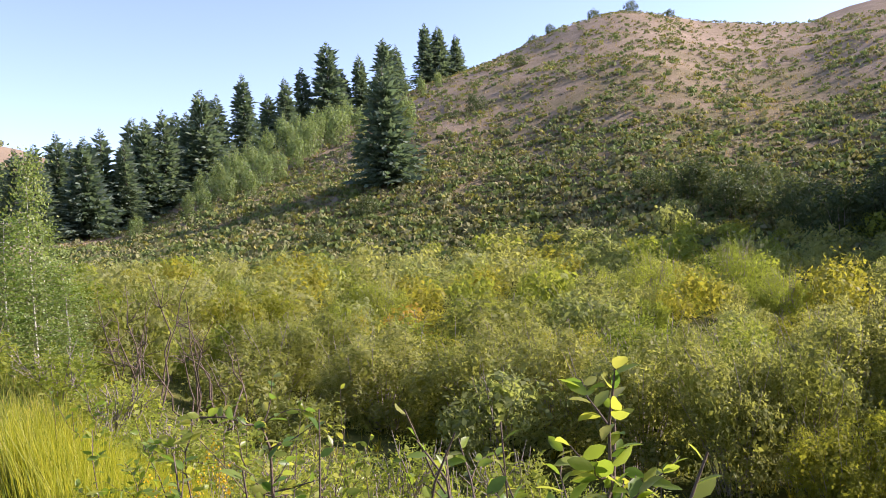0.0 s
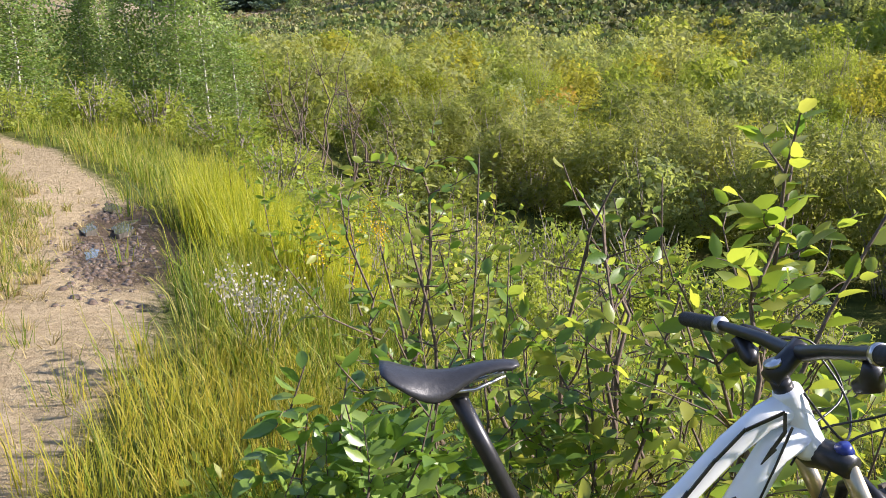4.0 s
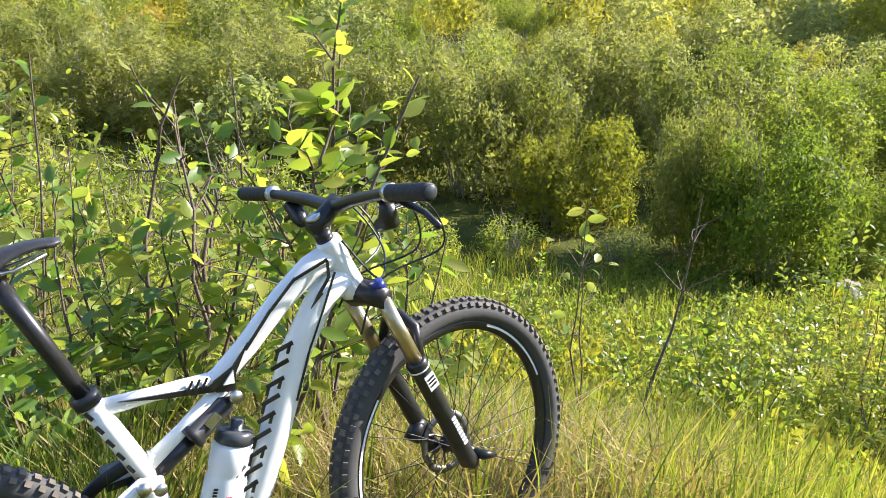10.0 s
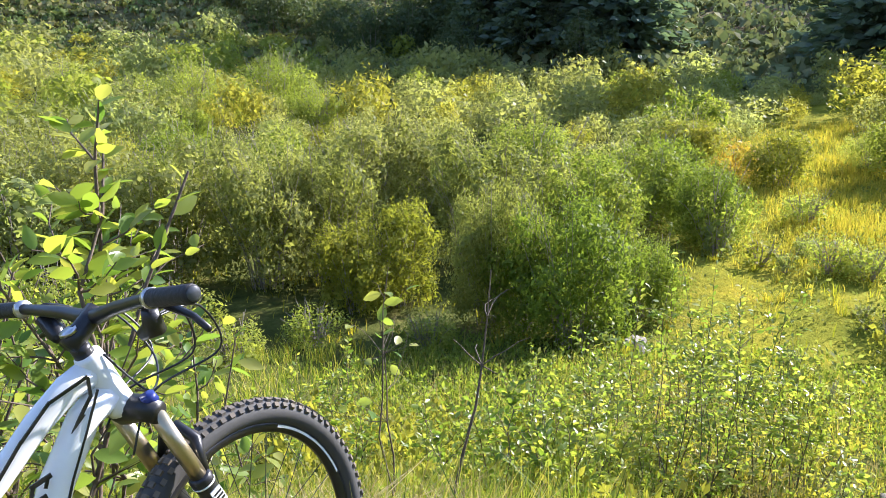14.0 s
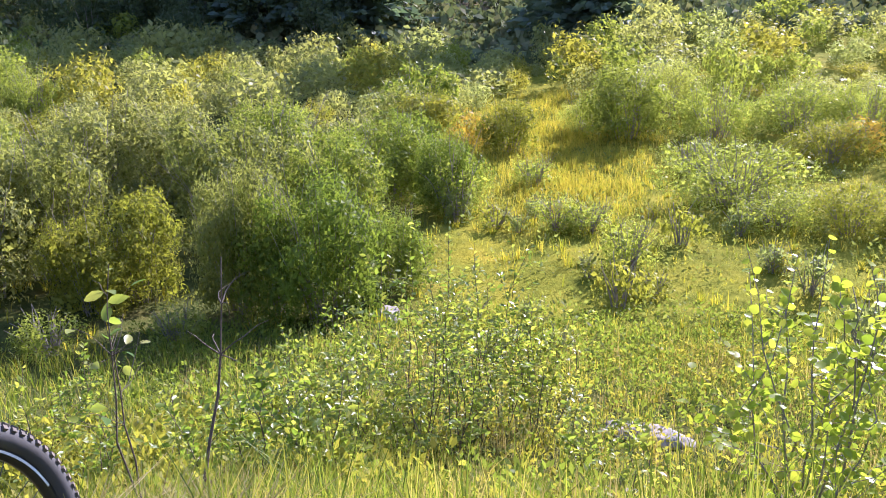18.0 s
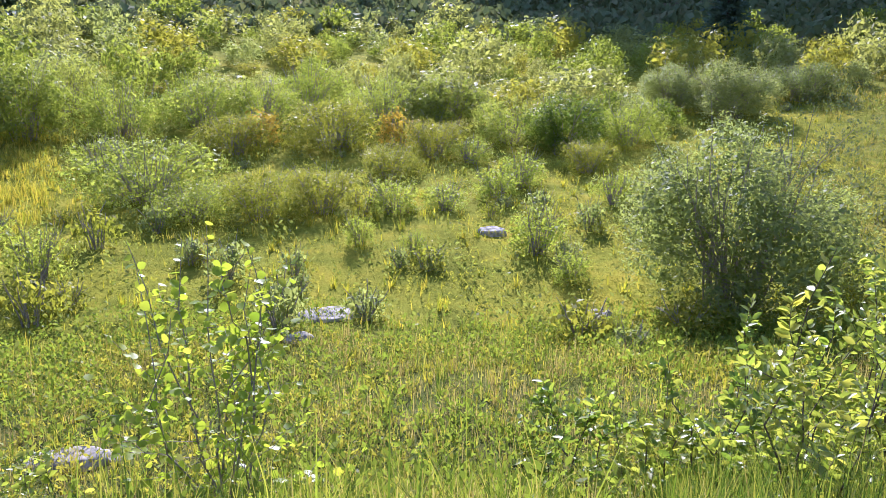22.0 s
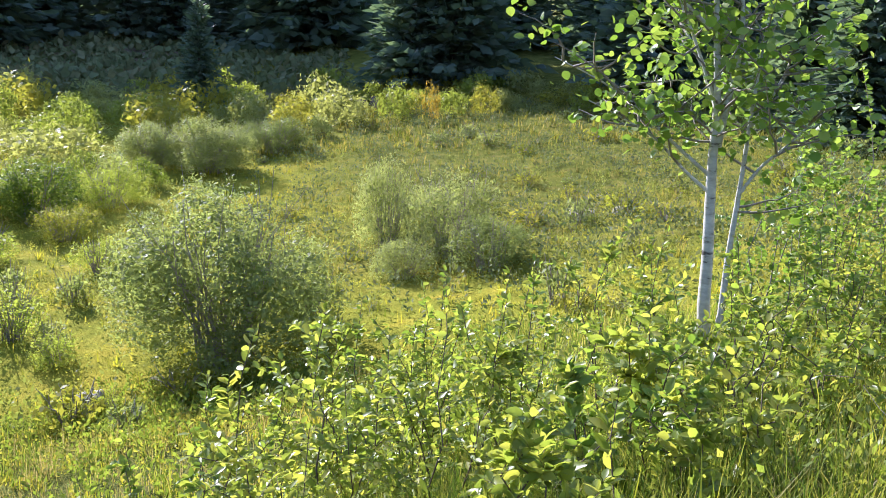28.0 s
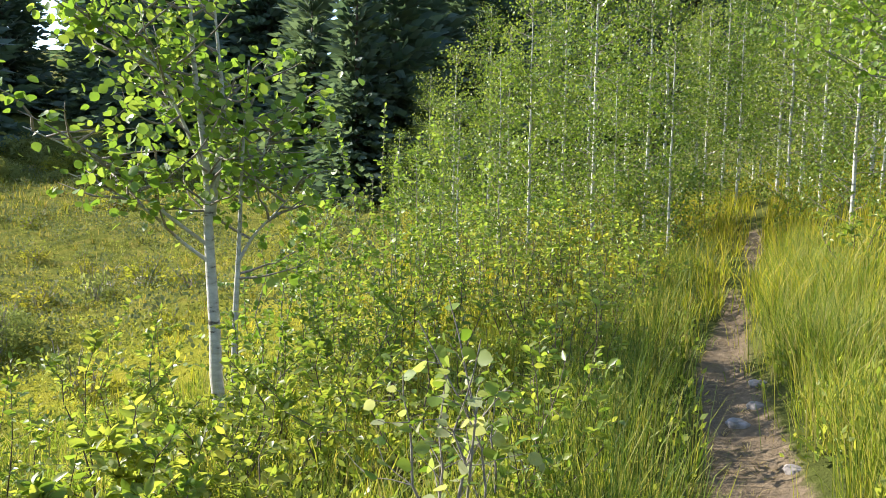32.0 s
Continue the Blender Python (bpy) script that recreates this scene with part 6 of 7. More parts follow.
# ---- bicycle ----
M["paint"] = plain("white_paint", (0.86, 0.87, 0.86), 0.25, vary=0.05, scale=12, spec=0.6)
M["black"] = plain("black_satin", (0.018, 0.018, 0.02), 0.35, vary=0.3, scale=60)
M["graphic"] = plain("black_graphic", (0.015, 0.015, 0.016), 0.3, vary=0.1)
M["rubber"] = plain("dusty_rubber", (0.04, 0.04, 0.04), 0.8, vary=0.5, scale=9, bumps=0.3, col2=(0.115, 0.11, 0.10))
M["tread"] = plain("muddy_tread", (0.05, 0.047, 0.043), 0.9, vary=0.5, scale=16, col2=(0.36, 0.29, 0.21))
M["dark_steel"] = plain("dark_steel", (0.16, 0.16, 0.16), 0.4, metal=0.9, vary=0.4, scale=60)
M["saddle"] = plain("saddle_vinyl", (0.03, 0.03, 0.032), 0.42, vary=0.2, scale=80, bumps=0.15)
M["gold"] = plain("bronze_stanchion", (0.50, 0.42, 0.28), 0.3, metal=0.9, vary=0.1)
M["steel"] = plain("steel", (0.55, 0.55, 0.55), 0.35, metal=1.0, vary=0.25, scale=50)
M["grip"] = plain("grip_rubber", (0.02, 0.02, 0.021), 0.65, vary=0.3, scale=90, bumps=0.3)
M["blue"] = plain("blue_knob", (0.02, 0.035, 0.2), 0.35, vary=0.1)
M["red"] = plain("red_mark", (0.55, 0.03, 0.03), 0.4, vary=0.1)
M["bottle"] = plain("bottle_plastic", (0.78, 0.80, 0.80), 0.35, vary=0.06, scale=15)
M["clear"] = plain("grey_cap", (0.05, 0.055, 0.06), 0.3, vary=0.2)


def bm_tube(points, radii, sides=14, flat=1.0, cap=True, bm=None):
    """A closed tube; flat scales its width across the bicycle's plane."""
    bm = bm or bmesh.new()
    v, f = tube_rows(points, radii, sides)
    v = np.array(v)
    if flat != 1.0:
        c = np.asarray(points, float).repeat(sides, 0)
        v[:, 1] = c[:, 1] + (v[:, 1] - c[:, 1]) * flat
    vs = [bm.verts.new(p) for p in v]
    for q in f:
        bm.faces.new([vs[i] for i in q])
    if cap:
        bm.faces.new(vs[:sides][::-1])
        bm.faces.new(vs[-sides:])
    return bm


def bm_ring(R, profile, seg=72):
    """A ring about the y axis from a profile of (radius offset, y)."""
    bm = bmesh.new()
    rings = []
    for k in range(seg):
        a = 2 * math.pi * k / seg
        rings.append([bm.verts.new(((R + dr) * math.cos(a), y, (R + dr) * math.sin(a))) for dr, y in profile])
    n = len(profile)
    for k in range(seg):
        p, q = rings[k], rings[(k + 1) % seg]
        for j in range(n):
            bm.faces.new((p[j], p[(j + 1) % n], q[(j + 1) % n], q[j]))
    return bm


def bm_box(bm, c, s, rot=None):
    m = Matrix.Translation(Vector(c)) @ (rot or Matrix.Identity(4)) @ Matrix.Diagonal((*s, 1))
    bmesh.ops.create_cube(bm, size=1.0, matrix=m)
    return bm


def bm_disc(c, r, w, seg=32):
    """A short cylinder about the y axis."""
    return bm_tube([(c[0], c[1] - w / 2, c[2]), (c[0], c[1] + w / 2, c[2])], [r, r], seg)


def circle_profile(r, n=14, sy=1.0):
    return [(r * math.cos(2 * math.pi * k / n), sy * r * math.sin(2 * math.pi * k / n)) for k in range(n)]


def build_wheel(bike, name, axle, rotor_side):
    rim = part(name, bm_ring(0.303, [(0.012, 0.014), (0.0, 0.012), (-0.012, 0.006), (-0.012, -0.006), (0.0, -0.012), (0.012, -0.014)]), M["black"], bike, "black rim with broken white graphics")
    rim.matrix_basis = Matrix.Translation(Vector(axle)) @ Matrix.Scale(0.965, 4)
    for a0 in (0.25, 2.35, 4.3):
        lines = bmesh.new()
        for y in (0.0146, -0.0146):
            arc = [((0.305 + dr) * math.cos(a0 + k * 0.06), y, (0.305 + dr) * math.sin(a0 + k * 0.06)) for k in range(15) for dr in (-0.003, 0.003)]
            vv = [lines.verts.new(q) for q in arc]
            for k in range(14):
                lines.faces.new((vv[2 * k], vv[2 * k + 1], vv[2 * k + 3], vv[2 * k + 2]))
        part("rim_line", lines, M["paint"], rim, "thin white rim graphic", smooth=False)
    part("tyre", bm_ring(0.337, circle_profile(0.0285)), M["rubber"], rim, "dusty black tyre sidewall")
    bm = bmesh.new()
    n = 84
    for k in range(n):
        a = 2 * math.pi * k / n
        for th, w in ((-0.95, 0.011), (-0.33, 0.013), (0.33, 0.013), (0.95, 0.011)):
            aa = a + (0.5 * 2 * math.pi / n if abs(th) > 0.5 else 0)
            rr = 0.337 + 0.0295 * math.cos(th)
            rot = Matrix.Rotation(-aa, 4, "Y") @ Matrix.Rotation(th, 4, "Z")
            bm_box(bm, (rr * math.cos(aa), 0.0295 * math.sin(th), rr * math.sin(aa)), (0.009, w, 0.0125), rot)
    part("tread", bm, M["tread"], rim, "muddy knobbly tread", smooth=False)
    bm = bm_tube([(0, -0.055, 0), (0, -0.032, 0), (0, -0.028, 0), (0, 0.028, 0), (0, 0.032, 0), (0, 0.055, 0)], [0.011, 0.012, 0.026, 0.016, 0.026, 0.011], 20)
    part("hub", bm, M["black"], rim)
    rot = bm_ring(0.07, [(0.01, 0.001), (-0.008, 0.001), (-0.008, -0.001), (0.01, -0.001)], 40)
    for v in rot.verts:
        v.co.y += 0.042 * rotor_side
    part("brake_rotor", rot, M["dark_steel"], rim)
    arm = np_mesh("rotor_arm", *tube_rows([(0.02, 0.042 * rotor_side, 0), (0.045, 0.042 * rotor_side, 0.012), (0.0605, 0.042 * rotor_side, 0.025)], [0.003] * 3, 6), M["dark_steel"], True)
    for k in range(6):
        put("rotor_arm", arm, rim, m=Matrix.Rotation(k * math.pi / 3, 4, "Y"))
    sp = np_mesh("spoke", *tube_rows([(0.024, 0.029, 0.0), (0.15, 0.018, 0.025), (0.295, 0.004, 0.05)], [0.0011] * 3, 5), M["black"], True)
    sp2 = np_mesh("spoke", *tube_rows([(0.024, -0.029, 0.0), (0.15, -0.018, -0.025), (0.295, -0.004, -0.05)], [0.0011] * 3, 5), M["black"], True)
    for k in range(28):
        put("spoke", sp if k % 2 else sp2, rim, m=Matrix.Rotation(2 * math.pi * k / 28, 4, "Y"))
    return rim


def build_bicycle():
    bike = empty("mountain_bicycle")
    tagged(bike, "white full-suspension mountain bicycle leaning against shrubs beside the trail", "bicycle")
    # frame
    bm = bm_tube([(0.890, 0, 0.778), (0.887, 0, 0.788), (0.868, 0, 0.845), (0.850, 0, 0.897), (0.847, 0, 0.905)], [0.028, 0.029, 0.026, 0.027, 0.025], 18)
    bm_tube([(0.853, 0, 0.872), (0.801, 0, 0.856), (0.737, 0, 0.814), (0.648, 0, 0.738), (0.585, 0, 0.692), (0.548, 0, 0.682)], [0.030, 0.027, 0.025, 0.023, 0.022, 0.018], 16, 0.8, bm=bm)
    bm_tube([(0.872, 0, 0.822), (0.816, 0, 0.792), (0.742, 0, 0.692), (0.667, 0, 0.530), (0.622, 0, 0.440), (0.582, 0, 0.372), (0.520, 0, 0.324), (0.452, 0, 0.327)],
            [0.034, 0.031, 0.032, 0.032, 0.031, 0.030, 0.029, 0.031], 16, 0.85, bm=bm)
    bm_tube([(0.575, 0, 0.690), (0.46, 0, 0.701), (0.358, 0, 0.707)], [0.017, 0.0145, 0.018], 12, 0.85, bm=bm)
    bm_tube([(0.585, 0, 0.668), (0.50, 0, 0.612), (0.415, 0, 0.562)], [0.018, 0.0165, 0.018], 12, 0.85, bm=bm)
    bm_tube([(0.349, 0, 0.733), (0.380, 0, 0.645), (0.416, 0, 0.545)], [0.021, 0.021, 0.022], 14, bm=bm)
    bm_tube([(0.414, 0, 0.552), (0.428, 0, 0.45), (0.443, 0, 0.335)], [0.022, 0.022, 0.030], 14, bm=bm)
    bm_tube([(0.40, 0, 0.60), (0.418, 0, 0.565), (0.435, 0, 0.585)], [0.014, 0.018, 0.012], 10, bm=bm)
    bm_tube([(0.446, -0.042, 0.33), (0.446, 0.042, 0.33)], [0.03, 0.03], 20, bm=bm)
    fr = part("frame", bm, M["paint"], bike, "glossy white aluminium frame")

    def flush(name, pts, w, mat=M["graphic"], to=None):
        """A flat graphic band on the side that faces the trail, following pts (x, y, z)."""
        b = bmesh.new()
        for p, q in zip(pts[:-1], pts[1:]):
            p, q = Vector(p), Vector(q)
            d = q - p
            a = math.atan2(d.z, d.x)
            bm_box(b, (p + q) / 2, (d.length + w * 0.4, 0.003, w), Matrix.Rotation(-a, 4, "Y"))
        return part(name, b, mat, to or fr, smooth=False)

    def decal(name, y, pts, mat=M["graphic"], depth=0.004):
        """A flat shape of outline pts (x, z) on the side that faces the trail."""
        b = bmesh.new()
        lo = [b.verts.new((x, y, z)) for x, z in pts]
        hi = [b.verts.new((x, y + depth, z)) for x, z in pts]
        b.faces.new(lo)
        b.faces.new(hi[::-1])
        for k in range(len(pts)):
            j = (k + 1) % len(pts)
            b.faces.new((lo[k], hi[k], hi[j], lo[j]))
        bmesh.ops.recalc_face_normals(b, faces=b.faces)
        return part(name, b, mat, fr, smooth=False)

    flush("graphic_band", [(0.638, -0.0215, 0.739), (0.70, -0.0225, 0.802), (0.758, -0.0245, 0.851), (0.829, -0.028, 0.872)], 0.006)
    flush("graphic_band", [(0.829, -0.028, 0.871), (0.827, -0.0285, 0.836), (0.80, -0.0275, 0.805)], 0.006)
    decal("graphic_taper", -0.0285, [(0.803, 0.812), (0.811, 0.806), (0.780, 0.782)])
    flush("graphic_band", [(0.842, -0.027, 0.842), (0.80, -0.026, 0.763), (0.765, -0.025, 0.700), (0.72, -0.0245, 0.60)], 0.004)
    decal("graphic_wedge", -0.0225, [(0.645, 0.752), (0.608, 0.714), (0.553, 0.690), (0.568, 0.672), (0.603, 0.664), (0.612, 0.70)])
    decal("graphic_window", -0.0265, [(0.582, 0.684), (0.606, 0.708), (0.604, 0.681)], M["paint"])
    decal("graphic_taper", -0.0165, [(0.567, 0.686), (0.394, 0.714), (0.472, 0.692), (0.565, 0.672)])
    for k in range(3):
        flush("graphic_slash", [(0.516 + 0.014 * k, -0.0165, 0.690 - 0.002 * k), (0.529 + 0.014 * k, -0.0165, 0.708 - 0.0015 * k)], 0.0045)
    for k in range(10):
        c0 = Vector((0.711, -0.0292, 0.722)).lerp(Vector((0.575, -0.0292, 0.425)), k / 9)
        al, ac = Vector((-0.416, 0, -0.909)), Vector((-0.909, 0, 0.416))
        sl = ac * 0.80 + al * 0.60
        flush("lettering_bar", [c0 - sl * 0.018, c0 + sl * 0.018], 0.009)
        if k % 3 != 1:
            flush("lettering_bar", [c0 + sl * 0.0135, c0 + sl * 0.0135 + al * 0.020], 0.006)
        if k % 2 == 0:
            flush("lettering_bar", [c0 - sl * 0.0135, c0 - sl * 0.0135 + al * 0.019], 0.006)
    for k in range(6):
        flush("seat_tube_stripe", [(0.339 + 0.0115 * k, -0.0175, 0.712 - 0.0315 * k), (0.347 + 0.0115 * k, -0.0185, 0.698 - 0.0315 * k)], 0.007)
    # rear triangle
    for sy, lab in ((-1, "white swing arm stay with dark graphics"), (1, "black swing arm stay with white graphics")):
        st = part("seatstay", bm_tube([(0.43, sy * 0.035, 0.540), (0.397, sy * 0.05, 0.556), (0.34, sy * 0.06, 0.535), (0.26, sy * 0.064, 0.485), (0.06, sy * 0.068, 0.376), (0.012, sy * 0.068, 0.352)],
                                      [0.015, 0.016, 0.0145, 0.0125, 0.0125, 0.017], 12, 0.6), M["paint" if sy < 0 else "black"], bike, lab)
        for k, (x0, x1) in enumerate(((0.31, 0.262), (0.25, 0.19), (0.178, 0.125), (0.113, 0.075))):
            z0, z1 = (0.5165 - (0.31 - x) * 0.56 + (0.004 if sy < 0 else 0) for x in (x0, x1))
            flush("graphic_band", [(x0, sy * 0.0735, z0), (x1, sy * 0.0765, z1)], 0.012, M["graphic" if sy < 0 else "paint"], st)
        cs_ = part("chainstay", bm_tube([(0.446, sy * 0.04, 0.335), (0.385, sy * 0.055, 0.322), (0.322, sy * 0.064, 0.322), (0.182, sy * 0.068, 0.330), (0.06, sy * 0.07, 0.337), (0.008, sy * 0.07, 0.358)],
                                        [0.022, 0.018, 0.0145, 0.0135, 0.014, 0.020], 12, 0.6), M["paint" if sy < 0 else "black"], bike)
        if sy < 0:
            flush("graphic_band", [(0.24, -0.0775, 0.328), (0.13, -0.0785, 0.334)], 0.004, to=cs_)
    for p in ((0.397, -0.066, 0.556), (0.427, -0.045, 0.533), (0.601, -0.026, 0.653), (0.055, -0.083, 0.338), (0.014, -0.086, 0.354)):
        part("pivot_bolt", bm_disc(p, 0.0125, 0.012, 16), M["steel"], bike)
    part("rear_caliper", bm_tube([(0.085, 0.055, 0.40), (0.05, 0.052, 0.425), (0.02, 0.05, 0.418)], [0.014, 0.02, 0.015], 12), M["black"], bike)
    # shock
    d0, d1 = Vector((0.603, 0, 0.655)), Vector((0.425, 0, 0.540))
    sh = part("shock", bm_tube([d0.lerp(d1, u) for u in (0, 0.10, 0.12, 0.47, 0.48, 0.55)], [0.015, 0.02, 0.026, 0.026, 0.03, 0.03], 18), M["black"], bike, "black air shock")
    part("shock_shaft", bm_tube([d0.lerp(d1, u) for u in (0.54, 0.85, 1.0)], [0.019, 0.019, 0.016], 16), M["black"], sh)
    part("shock_label", bm_box(bmesh.new(), d0.lerp(d1, 0.3) + Vector((0, -0.0262, 0)), (0.03, 0.002, 0.02), Matrix.Rotation(-0.57, 4, "Y")), M["steel"], sh, smooth=False)
    # seat
    part("seat_clamp", bm_tube([(0.350, 0, 0.722), (0.343, 0, 0.743)], [0.026, 0.026], 18), M["black"], bike)
    part("seatpost", bm_tube([(0.348, 0, 0.73), (0.303, 0, 0.86), (0.258, 0, 0.985)], [0.0155, 0.0155, 0.0155], 16), M["black"], bike)
    part("post_head", bm_tube([(0.225, 0, 0.993), (0.26, 0, 0.992), (0.28, 0, 0.988)], [0.012, 0.019, 0.012], 12), M["black"], bike)
    bm = bmesh.new()
    n, sec = 18, 14
    rows_ = []
    for i in range(n):
        u = i / (n - 1)
        x = 0.133 + 0.238 * u
        w = 0.062 * (1 - u) ** 1.6 * (1 - max(0, 0.2 - u) * 2.2) + 0.017 + 0.004 * u
        top = 1.053 - 0.031 * u + 0.008 * math.sin(u * 6.28 + 2.2)
        h = (0.018 + 0.024 * math.exp(-((u - 0.36) / 0.24) ** 2)) * (1.0 if 0 < i < n - 1 else 0.5)
        ring = []
        for k in range(sec):
            a = 2 * math.pi * k / sec
            yy, zz = math.cos(a), math.sin(a)
            drop = 0.02 * abs(yy) ** 2 * math.exp(-((u - 0.34) / 0.25) ** 2)
            ring.append(bm.verts.new((x, w * yy * (1.0 if 0 < i < n - 1 else 0.75), top - h / 2 + h / 2 * zz - drop)))
        rows_.append(ring)
    for p, q in zip(rows_[:-1], rows_[1:]):
        for k in range(sec):
            bm.faces.new((p[k], q[k], q[(k + 1) % sec], p[(k + 1) % sec]))
    bm.faces.new(rows_[0])
    bm.faces.new(rows_[-1][::-1])
    sad = part("saddle", bm, M["saddle"], bike, "smooth black saddle")
    for sy in (-1, 1):
        part("saddle_rail", bm_tube([(0.165, sy * 0.03, 1.015), (0.215, sy * 0.022, 0.998), (0.29, sy * 0.022, 0.995), (0.345, sy * 0.01, 1.008)], [0.0035] * 4, 8), M["steel"], sad)
    b = bmesh.new()
    for k in range(5):
        bm_box(b, (0.318 + 0.006 * k, -0.0215, 1.016 - 0.0006 * k), (0.004, 0.003, 0.004))
    part("lettering_bar", b, M["steel"], sad, smooth=False)
    # drivetrain
    ring = bm_ring(0.068, [(0.006, 0.002), (-0.012, 0.002), (-0.012, -0.002), (0.006, -0.002)], 60)
    for k in range(34):
        a = k * 2 * math.pi / 34
        bm_box(ring, (0.076 * math.cos(a), 0, 0.076 * math.sin(a)), (0.007, 0.003, 0.006), Matrix.Rotation(-a, 4, "Y"))
    for k in range(4):
        a = k * math.pi / 2 + 0.3
        bm_tube([(0, 0, 0), (0.06 * math.cos(a), 0, 0.06 * math.sin(a))], [0.012, 0.008], 8, bm=ring)
    bm_tube([(0, -0.006, 0), (0, 0.006, 0)], [0.058, 0.058], 32, bm=ring)
    bm_tube([(0, 0.0, 0), (0, -0.03, 0)], [0.03, 0.024], 20, bm=ring)
    cr = part("chainring", ring, M["black"], bike)
    cr.matrix_basis = Matrix.Translation((0.446, -0.058, 0.33)) @ Matrix.Scale(0.9, 4)
    part("crank_arm", bm_tube([(0.446, -0.075, 0.33), (0.472, -0.08, 0.25), (0.497, -0.082, 0.165)], [0.019, 0.014, 0.013], 12, 0.7), M["black"], bike)
    part("crank_arm", bm_tube([(0.446, 0.075, 0.33), (0.42, 0.08, 0.41), (0.395, 0.082, 0.495)], [0.019, 0.014, 0.013], 12, 0.7), M["black"], bike)
    bm = bmesh.new()
    bm_box(bm, (0.5, -0.135, 0.162), (0.09, 0.085, 0.016))
    part("pedal", bm, M["black"], bike, smooth=False)
    bm = bmesh.new()
    bm_box(bm, (0.392, 0.135, 0.498), (0.09, 0.085, 0.016))
    part("pedal", bm, M["black"], bike, smooth=False)
    bm = bmesh.new()
    for i, rr in enumerate((0.078, 0.07, 0.062, 0.054, 0.047, 0.041, 0.035, 0.03)):
        teeth = max(12, int(rr * 430))
        bm_tube([(0, -0.02 - 0.0045 * i - 0.001, 0), (0, -0.02 - 0.0045 * i + 0.001, 0)], [rr * 0.93, rr * 0.93], 30, bm=bm)
        for k in range(teeth):
            a = 2 * math.pi * k / teeth
            bm_box(bm, (rr * 0.96 * math.cos(a), -0.02 - 0.0045 * i, rr * 0.96 * math.sin(a)), (0.008, 0.002, 0.005), Matrix.Rotation(-a, 4, "Y"))
    cs = part("cassette", bm, M["steel"], bike, "stack of steel sprockets", smooth=False)
    cs.matrix_basis = Matrix.Translation((0, 0, 0.363))
    bm = bmesh.new()
    a0, a1 = Vector((0.0, -0.045, 0.430)), Vector((0.445, -0.058, 0.396))
    for k in range(36):
        p = a0.lerp(a1, k / 35)
        bm_box(bm, p, (0.0085, 0.006 if k % 2 else 0.009, 0.008))
    part("chain", bm, M["steel"], bike, "upper run of the chain", smooth=False)
    bm = bmesh.new()
    b0, b1 = Vector((0.0, -0.045, 0.20)), Vector((0.445, -0.058, 0.264))
    for k in range(36):
        bm_box(bm, b0.lerp(b1, k / 35), (0.0085, 0.006 if k % 2 else 0.009, 0.008))
    part("chain", bm, M["steel"], bike, "lower run of the chain", smooth=False)
    bm = bm_tube([(-0.02, -0.09, 0.325), (-0.012, -0.1, 0.29), (0.0, -0.09, 0.25), (0.01, -0.07, 0.2)], [0.016, 0.026, 0.02, 0.014], 12)
    bm_disc((0.0, 0, 0), 0.001, 0.001)
    part("derailleur", bm, M["black"], bike)
    # bottle in its cage
    lo, up = Vector((0.526, 0, 0.400)), Vector((0.586, 0, 0.553))
    ax = up - lo
    bt = part("bottle", bm_tube([lo + ax * u for u in (0, 0.04, 0.28, 0.5, 0.56, 0.62, 0.68, 0.95, 1.0)], [0.038, 0.043, 0.043, 0.042, 0.039, 0.038, 0.041, 0.041, 0.035], 22), M["bottle"], bike, "white plastic drinking bottle")
    part("bottle_cap", bm_tube([lo + ax * u for u in (0.98, 1.0, 1.12, 1.15, 1.16, 1.27, 1.28)], [0.034, 0.039, 0.037, 0.029, 0.013, 0.014, 0.01], 20), M["clear"], bt, "dark screw cap with a spout")
    part("bottle_band", bm_tube([lo + ax * 0.16, lo + ax * 0.20], [0.0436, 0.0436], 22), M["graphic"], bt)
    rot = Matrix.Rotation(-math.atan2(ax.z, ax.x), 4, "Y")
    part("bottle_mark", bm_box(bmesh.new(), lo + ax * 0.34 + Vector((-0.004, -0.0432, 0)), (0.018, 0.0015, 0.012), rot), M["red"], bt, "small red label", smooth=False)
    b = bmesh.new()
    for k in range(3):
        bm_box(b, lo + ax * (0.44 + 0.04 * k) + Vector((-0.028, -0.0325, 0)), (0.004, 0.002, 0.016), rot)
    part("graphic_band", b, M["graphic"], bt, smooth=False)
    cage = bm_tube([lo + ax * -0.03, lo + ax * 0.02], [0.034, 0.0455], 18)
    bm_tube([lo + Vector((0.036, 0, -0.005)), lo + ax * 0.75 + Vector((0.04, 0, 0))], [0.008, 0.008], 8, bm=cage)
    bm_tube([lo + Vector((-0.03, -0.024, 0)), lo + ax * 0.3 + Vector((-0.03, -0.028, 0)), lo + ax * 0.72 + Vector((0.02, -0.036, 0))], [0.004] * 3, 8, bm=cage)
    part("bottle_cage", cage, M["black"], bike)
    # everything that turns with the handlebar
    hb, ht = Vector((0.857, 0, 0.817)), Vector((0.814, 0, 0.936))
    axis = (ht - hb).normalized()
    steer = Matrix.Translation(hb) @ Matrix.Rotation(radians(11.3), 4, axis) @ Matrix.Translation(-hb)
    neck = Vector((0.846, 0, 0.903))
    fwd = axis.cross(Vector((0, 1, 0))) * -1
    fwd = fwd if fwd.x > 0 else -fwd
    parts = []
    crown = Vector((0.896, 0, 0.776))
